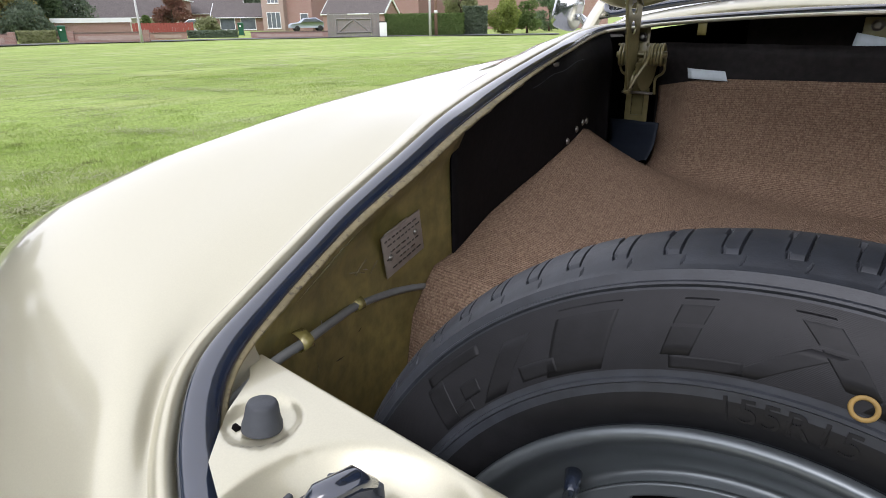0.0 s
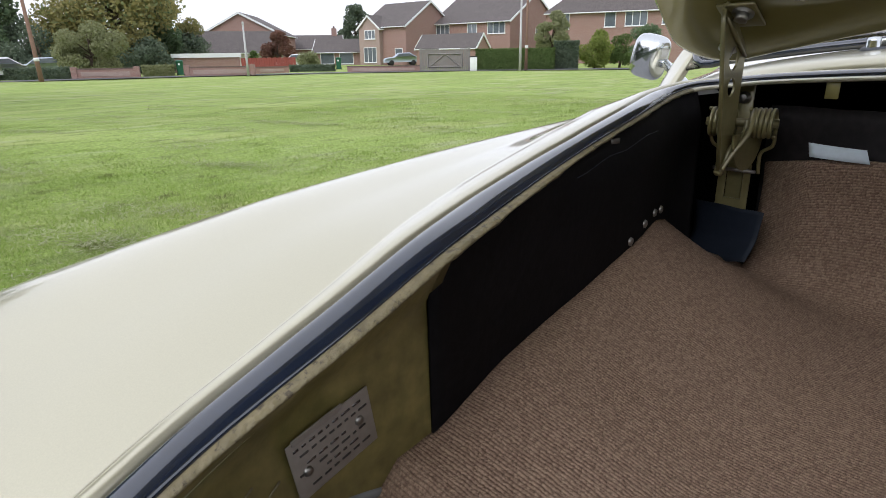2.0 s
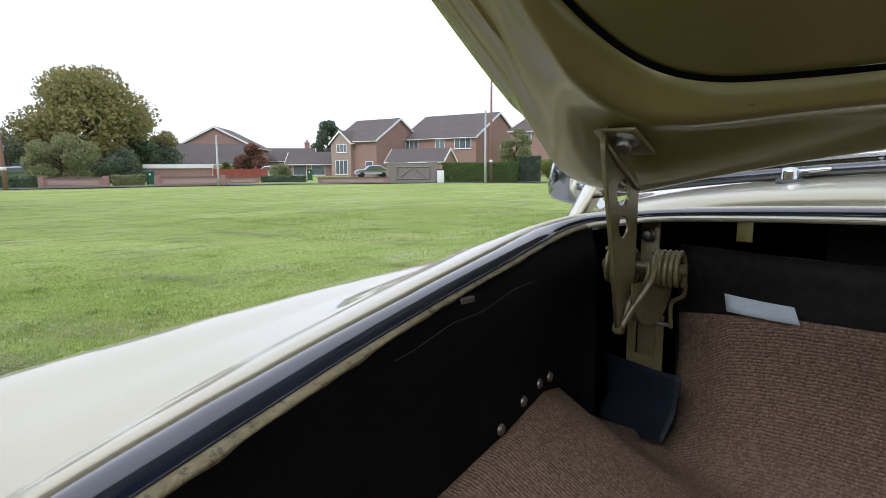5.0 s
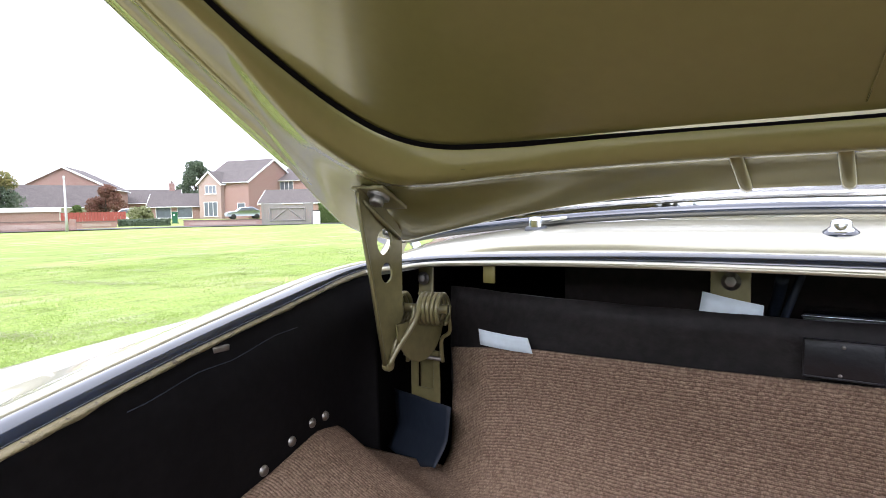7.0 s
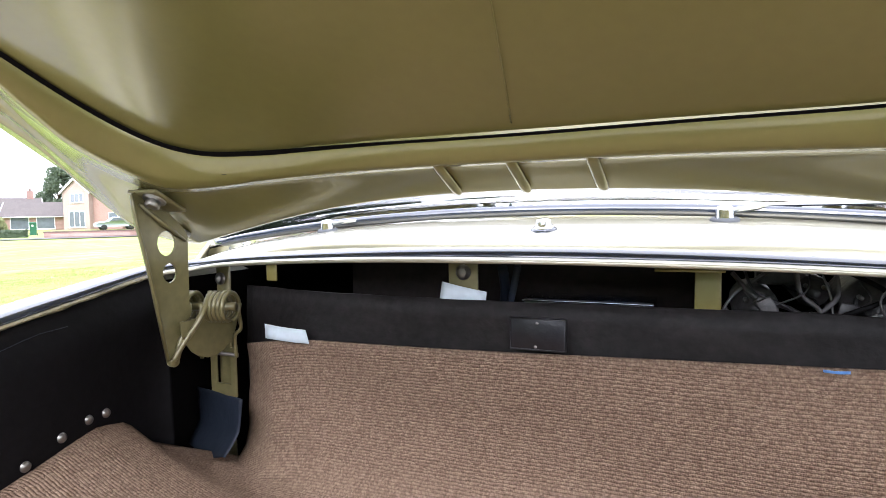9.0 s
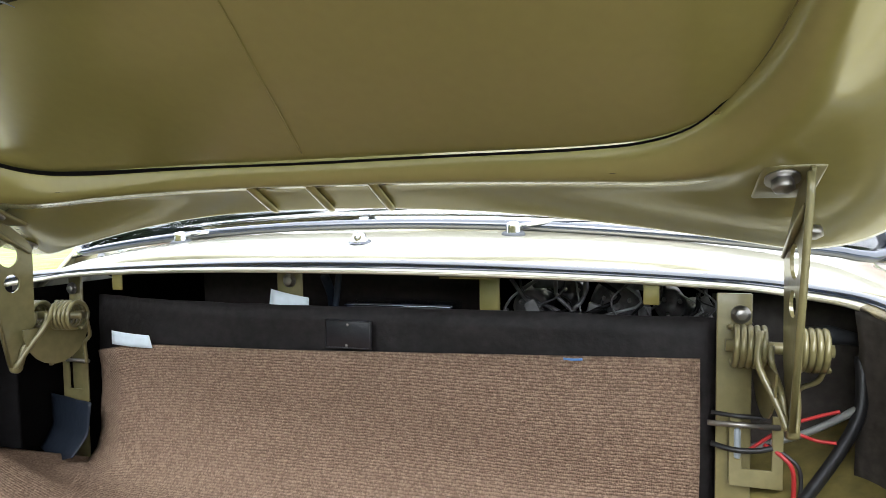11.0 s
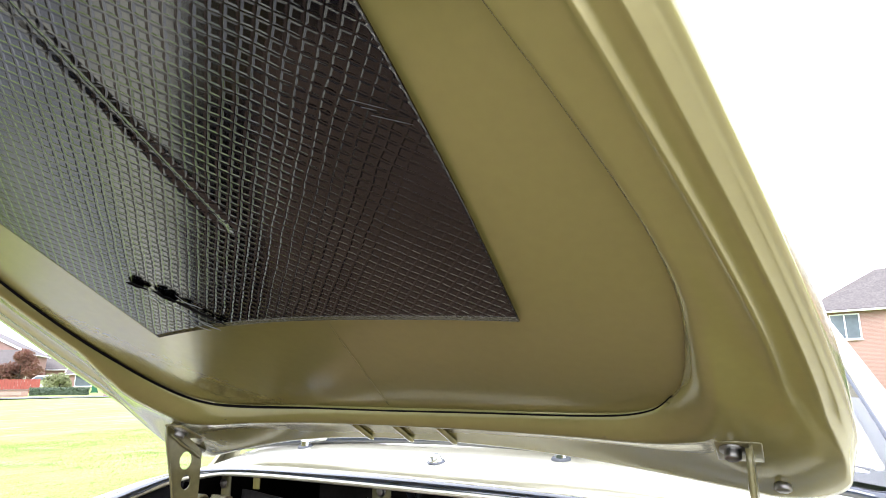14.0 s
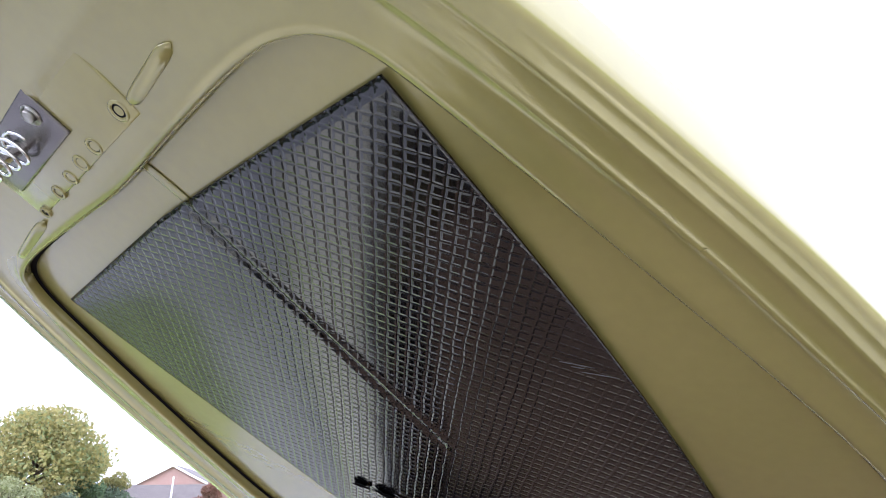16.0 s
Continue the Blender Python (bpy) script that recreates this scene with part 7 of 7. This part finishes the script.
def wheelie_bin(at, turn, label):
    """A two-wheeled refuse bin: tapered body, hinged lid, wheels."""
    b = thing("wheelie_bin", label, "wheelie bin", "wheelie bins", at=at, turn=turn)
    rows = []
    for z, w, d in ((0.04, 0.21, 0.18), (0.5, 0.235, 0.22), (0.97, 0.25, 0.26), (0.99, 0.265, 0.28), (1.02, 0.265, 0.28)):
        rows.append([(math.copysign(w, math.cos(a)) * abs(math.cos(a)) ** 0.3, math.copysign(d, math.sin(a)) * abs(math.sin(a)) ** 0.3, z) for a in np.linspace(0, 2 * math.pi, 28, endpoint=False)])
    part("body", grid(rows, close_v=True), GREEN_PLASTIC, b)
    rows = []
    for f, h in ((1.05, 1.02), (1.05, 1.04), (0.9, 1.08), (0.4, 1.10), (0.02, 1.10)):
        rows.append([(f * 0.265 * math.copysign(1, math.cos(a)) * abs(math.cos(a)) ** 0.3, f * 0.28 * math.copysign(1, math.sin(a)) * abs(math.sin(a)) ** 0.3, h) for a in np.linspace(0, 2 * math.pi, 28, endpoint=False)])
    lid_ = part("lid", grid(rows, close_v=True), GREEN_PLASTIC, b)
    part("handle", tube([(-0.20, 0.31, 1.0), (0.20, 0.31, 1.0)], 0.018, 8), GREEN_PLASTIC, lid_)
    for s in (-1, 1):
        wl_ = part("wheel", lathe([(0.02, -0.025), (0.10, -0.025), (0.10, 0.025), (0.02, 0.025)], 20, Matrix.Translation((s * 0.25, 0.26, 0.10)) @ Matrix.Rotation(radians(90), 4, "Y")), CARTYRE, b)
        part("hub", lathe([(0.0, -0.03), (0.05, -0.03), (0.05, 0.03), (0, 0.03)], 14, Matrix.Translation((s * 0.25, 0.26, 0.10)) @ Matrix.Rotation(radians(90), 4, "Y")), GREYBOX, wl_)
    part("sticker", box(-0.10, 0.02, -0.252, -0.246, 0.74, 0.88), WHITE, b, "pale sticker", smooth=False)


wheelie_bin((3.58, 12.31, 0), -13 + 118, "green plastic wheelie bin standing by a hedge")
wheelie_bin(spot(-72.1, 50.5), 72, "green plastic wheelie bin by a low wall")
wheelie_bin(spot(-58.5, 58.0), 58, "green plastic wheelie bin by a low wall")


def white_bin():
    b = thing("white_bin", "pale grey bin beside a fence", "bin", at=spot(-46.1, 45), turn=46)
    part("body", box(-0.26, 0.26, -0.25, 0.25, 0, 1.0, 0.04), WHITE, b)
    part("lid", box(-0.28, 0.28, -0.27, 0.27, 1.0, 1.07, 0.02), CARTYRE, b)


white_bin()


def parked_car(at, turn, paint, label):
    c = thing("parked_car", label, "car", "parked cars", at=at, turn=turn)
    prof = [(-2.1, 0.35), (-2.15, 0.7), (-1.9, 0.86), (-0.95, 0.98), (-0.35, 1.42), (0.95, 1.46), (1.75, 1.02), (2.1, 0.95), (2.15, 0.4)]
    rows = []
    for y, k in ((-0.85, 0.93), (-0.80, 1.0), (-0.6, 1.02), (0.6, 1.02), (0.80, 1.0), (0.85, 0.93)):
        rows.append([(x, y * (0.86 if z > 1.1 else 1), z * k if z > 0.5 else z) for x, z in prof])
    bm = grid(rows)
    bm.verts.ensure_lookup_table()
    n_ = len(prof)
    for k in (0, len(rows) - 1):
        bm.faces.new([bm.verts[k * n_ + j] for j in range(n_)])
    part("body", bm, paint, c)
    for s in (-1, 1):
        rows = [[(-0.86, s * 0.80, 0.99), (-0.38, s * 0.73, 1.36), (0.9, s * 0.73, 1.4), (1.55, s * 0.80, 1.03)], [(-0.86, s * 0.82, 0.97), (-0.38, s * 0.75, 1.34), (0.9, s * 0.75, 1.38), (1.55, s * 0.82, 1.01)]]
        part("side_window", prism([(x, z) for x, y, z in rows[0]], "y", s * 0.80 - 0.02, s * 0.80 + 0.02), PANE, c, smooth=False)
        for x in (-1.35, 1.35):
            part("wheel", lathe([(0.05, -0.1), (0.3, -0.1), (0.32, -0.05), (0.32, 0.05), (0.3, 0.1), (0.05, 0.1)], 20, Matrix.Translation((x, s * 0.76, 0.32)) @ Matrix.Rotation(radians(90), 4, "X")), CARTYRE, c)
    part("windscreen", prism([(-0.98, 0.97), (-0.40, 1.40), (-0.36, 1.38), (-0.9, 0.95)], "y", -0.68, 0.68), PANE, c, smooth=False)


parked_car(spot(-85.4, 50), 85 + 40, CARWHITE, "white estate car parked by a hedge")
parked_car(spot(-82.0, 58), 82, CARBLUE, "pale blue car parked behind a hedge")
parked_car(spot(-52.7, 76), 53 + 10, CARBLUE, "pale blue car parked on a drive")
parked_car(spot(-51.6, 82), 53 + 10, CARWHITE, "pale car parked on a drive")
parked_car(spot(-62.3, 70), 62, CARWHITE, "white van-like car behind shrubs")


def road_edge():
    """The road that borders the far side of the green."""
    rows = []
    for az in np.linspace(-95, -30, 40):
        rows.append([spot(az, 44.6, 0.06), spot(az, 47.0, 0.065)])
    ob = link("road", grid(rows), ROAD)
    tagged(ob, "narrow grey road along the far edge of the lawn", "road", kind="structure")


road_edge()


def drive():
    """Gravel drive on the other side of the car, with a strip of grass and a kerb."""
    rows = []
    for y in np.linspace(-3, 26, 40):
        rows.append([(x, y, 0.045 + 0.01 * noise.noise((x, y, 5))) for x in np.linspace(1.6 + 0.1 * math.sin(y), 8.0 + 0.15 * y, 14)])
    ob = link("drive", grid(rows), GRAVEL)
    tagged(ob, "pale gravel drive with small stones", "drive", kind="structure")
    n = 24
    for k in range(n):
        y = 3.0 + 0.62 * k
        x = 2.35 + 0.055 * (y - 3) + 0.02 * math.sin(3 * k)
        bm = box(x - 0.09, x + 0.09, y, y + 0.58, 0.02, 0.13 + 0.01 * math.sin(5 * k), 0.015)
        ob = link("kerb_stone", bm, KERB)
        tagged(ob, "weathered grey kerb stone beside grass", "kerb stone", "kerb stones")


drive()
# unseen backdrop: a hedge added to darken reflections from the front
hedge("hedge", "tall dark hedge out of view, added for reflections in the nose", (-22.0, -14.0, 0), (14.0, -14.0, 0), 1.5, 3.6, DARKLEAF, 9000, 0.16, 41)


def forecourt():
    """Grey tarmac before and under the car, where the lawn ends."""
    rows = []
    for y in np.concatenate([np.linspace(-10, -1.5, 24), np.linspace(-1.45, 9.0, 44)]):
        left = float(np.interp(y, [-10, -1.45, -1.25, -0.9, 0.5, 2.0, 9.0], [-14, -14, -4.6, -2.5, -2.75, -3.0, -3.2])) + 0.03 * noise.noise((y * 3, 2, 0))
        right = float(np.interp(y, [-10, -0.8, -0.7, 9.0], [8.0, 8.0, 1.9, 1.9]))
        rows.append([(x, y, 0.04 + 0.008 * noise.noise((x, y, 9))) for x in np.linspace(left, right, 30)])
    ob = link("forecourt", grid(rows), TARMAC)
    tagged(ob, "grey tarmac ground before and under the car", "drive", kind="structure")


forecourt()


def field_gate():
    """Grey weathered five-bar gate with its posts."""
    a = Vector((4.97, 11.86, 0))
    g = thing("field_gate", "grey weathered five-bar timber gate, closed", "gate", at=a, turn=-12)
    part("post", box(-0.28, -0.12, -0.09, 0.09, 0, 1.58, 0.015), WOOD_GREY, g)
    part("post", lathe([(0.10, 0), (0.10, 1.42), (0.085, 1.48), (0.03, 1.51), (0, 1.512)], 14, Matrix.Translation((0.06, -0.02, 0))), WOOD_GREY, g)
    for z in (0.25, 0.5, 0.75, 1.0, 1.32):
        part("bar", box(0.10, 3.2, -0.02, 0.02, z - 0.045, z + 0.045, 0.006), WOOD_GREY, g)
    for x0, z0, x1, z1 in ((0.25, 0.25, 1.6, 1.3), (3.0, 0.25, 1.6, 1.3)):
        part("brace", tube([(x0, -0.04, z0), (x1, -0.04, z1)], 0.055, 4), WOOD_GREY, g, smooth=False)
    part("strap", box(-0.14, 0.45, -0.045, -0.03, 1.30, 1.345), GREY_POST, g)


field_gate()


def grass_blades():
    """Tufts of short grass near the car, and pale dry clippings, too many to count."""
    rnd = np.random.RandomState(21)
    n = 480000
    x = -2.5 - 10 * rnd.rand(n) ** 2.0
    y = -1.30 + 12.6 * rnd.rand(n) ** 1.9
    m2 = 9000
    x[:m2] = 1.95 + 0.42 * rnd.rand(m2)
    y[:m2] = 1.5 + 9 * rnd.rand(m2)
    patch = np.sin(x * 1.3 + 2.0 * np.sin(y * 0.9)) * np.sin(y * 1.7 + 1.5 * np.sin(x * 0.8))
    h = (0.010 + 0.016 * rnd.rand(n) ** 2) * (1 + 0.8 * np.clip(patch, 0, 1) + 1.3 * np.clip(np.sin(5.3 * x + 2 * np.sin(3.1 * y)) * np.sin(4.7 * y + 2 * np.sin(3.7 * x)) - 0.25, 0, 1))
    h[:m2] *= 1.8
    near = np.clip((x + 3.0) / 0.5, 0, 1) * (x < 0)
    h *= 1 + 1.2 * near
    a = rnd.rand(n) * 6.283
    w = 0.0016 + 0.002 * rnd.rand(n)
    lean = rnd.normal(size=(n, 2)) * 0.018
    g = fall(x, y)
    b0 = np.stack([x - w * np.cos(a), y - w * np.sin(a), g], 1)
    b1 = np.stack([x + w * np.cos(a), y + w * np.sin(a), g], 1)
    t = np.stack([x + lean[:, 0], y + lean[:, 1], g + h], 1)
    v = np.stack([b0, b1, t], 1).reshape(-1, 3)
    me = bpy.data.meshes.new("grass")
    me.from_pydata(v.tolist(), [], np.arange(3 * n).reshape(-1, 3).tolist())
    me.materials.append(BLADES)
    ob = new("grass", me)
    tagged(ob, "short green grass blades of the lawn", "grass", kind="stuff")
    # clippings lie in loose swaths
    k = 30000
    ci = rnd.randint(0, 90, k)
    cx, cy = -2.8 - 12 * rnd.rand(90), -0.5 + 15 * rnd.rand(90)
    x = cx[ci] + rnd.normal(size=k) * 0.30
    y = cy[ci] + rnd.normal(size=k) * 0.12
    y += 0.5 * (x - cx[ci])
    a = rnd.rand(k) * 6.283
    ln = 0.014 + 0.03 * rnd.rand(k)
    d = np.stack([np.cos(a), np.sin(a), rnd.normal(size=k) * 0.2], 1) * ln[:, None]
    s = np.stack([-np.sin(a), np.cos(a), np.zeros(k)], 1) * 0.0035
    p = np.stack([x, y, fall(x, y) + 0.016 + 0.014 * rnd.rand(k)], 1)
    keep = x < -2.6
    v = np.stack([p - d, p + s, p + d, p - s], 1)[keep].reshape(-1, 3)
    me = bpy.data.meshes.new("grass_clippings")
    me.from_pydata(v.tolist(), [], np.arange(len(v)).reshape(-1, 4).tolist())
    me.materials.append(CLIPPINGS)
    ob = new("grass_clippings", me)
    tagged(ob, "dry pale grass clippings lying on the lawn", "grass clippings", kind="stuff")


grass_blades()
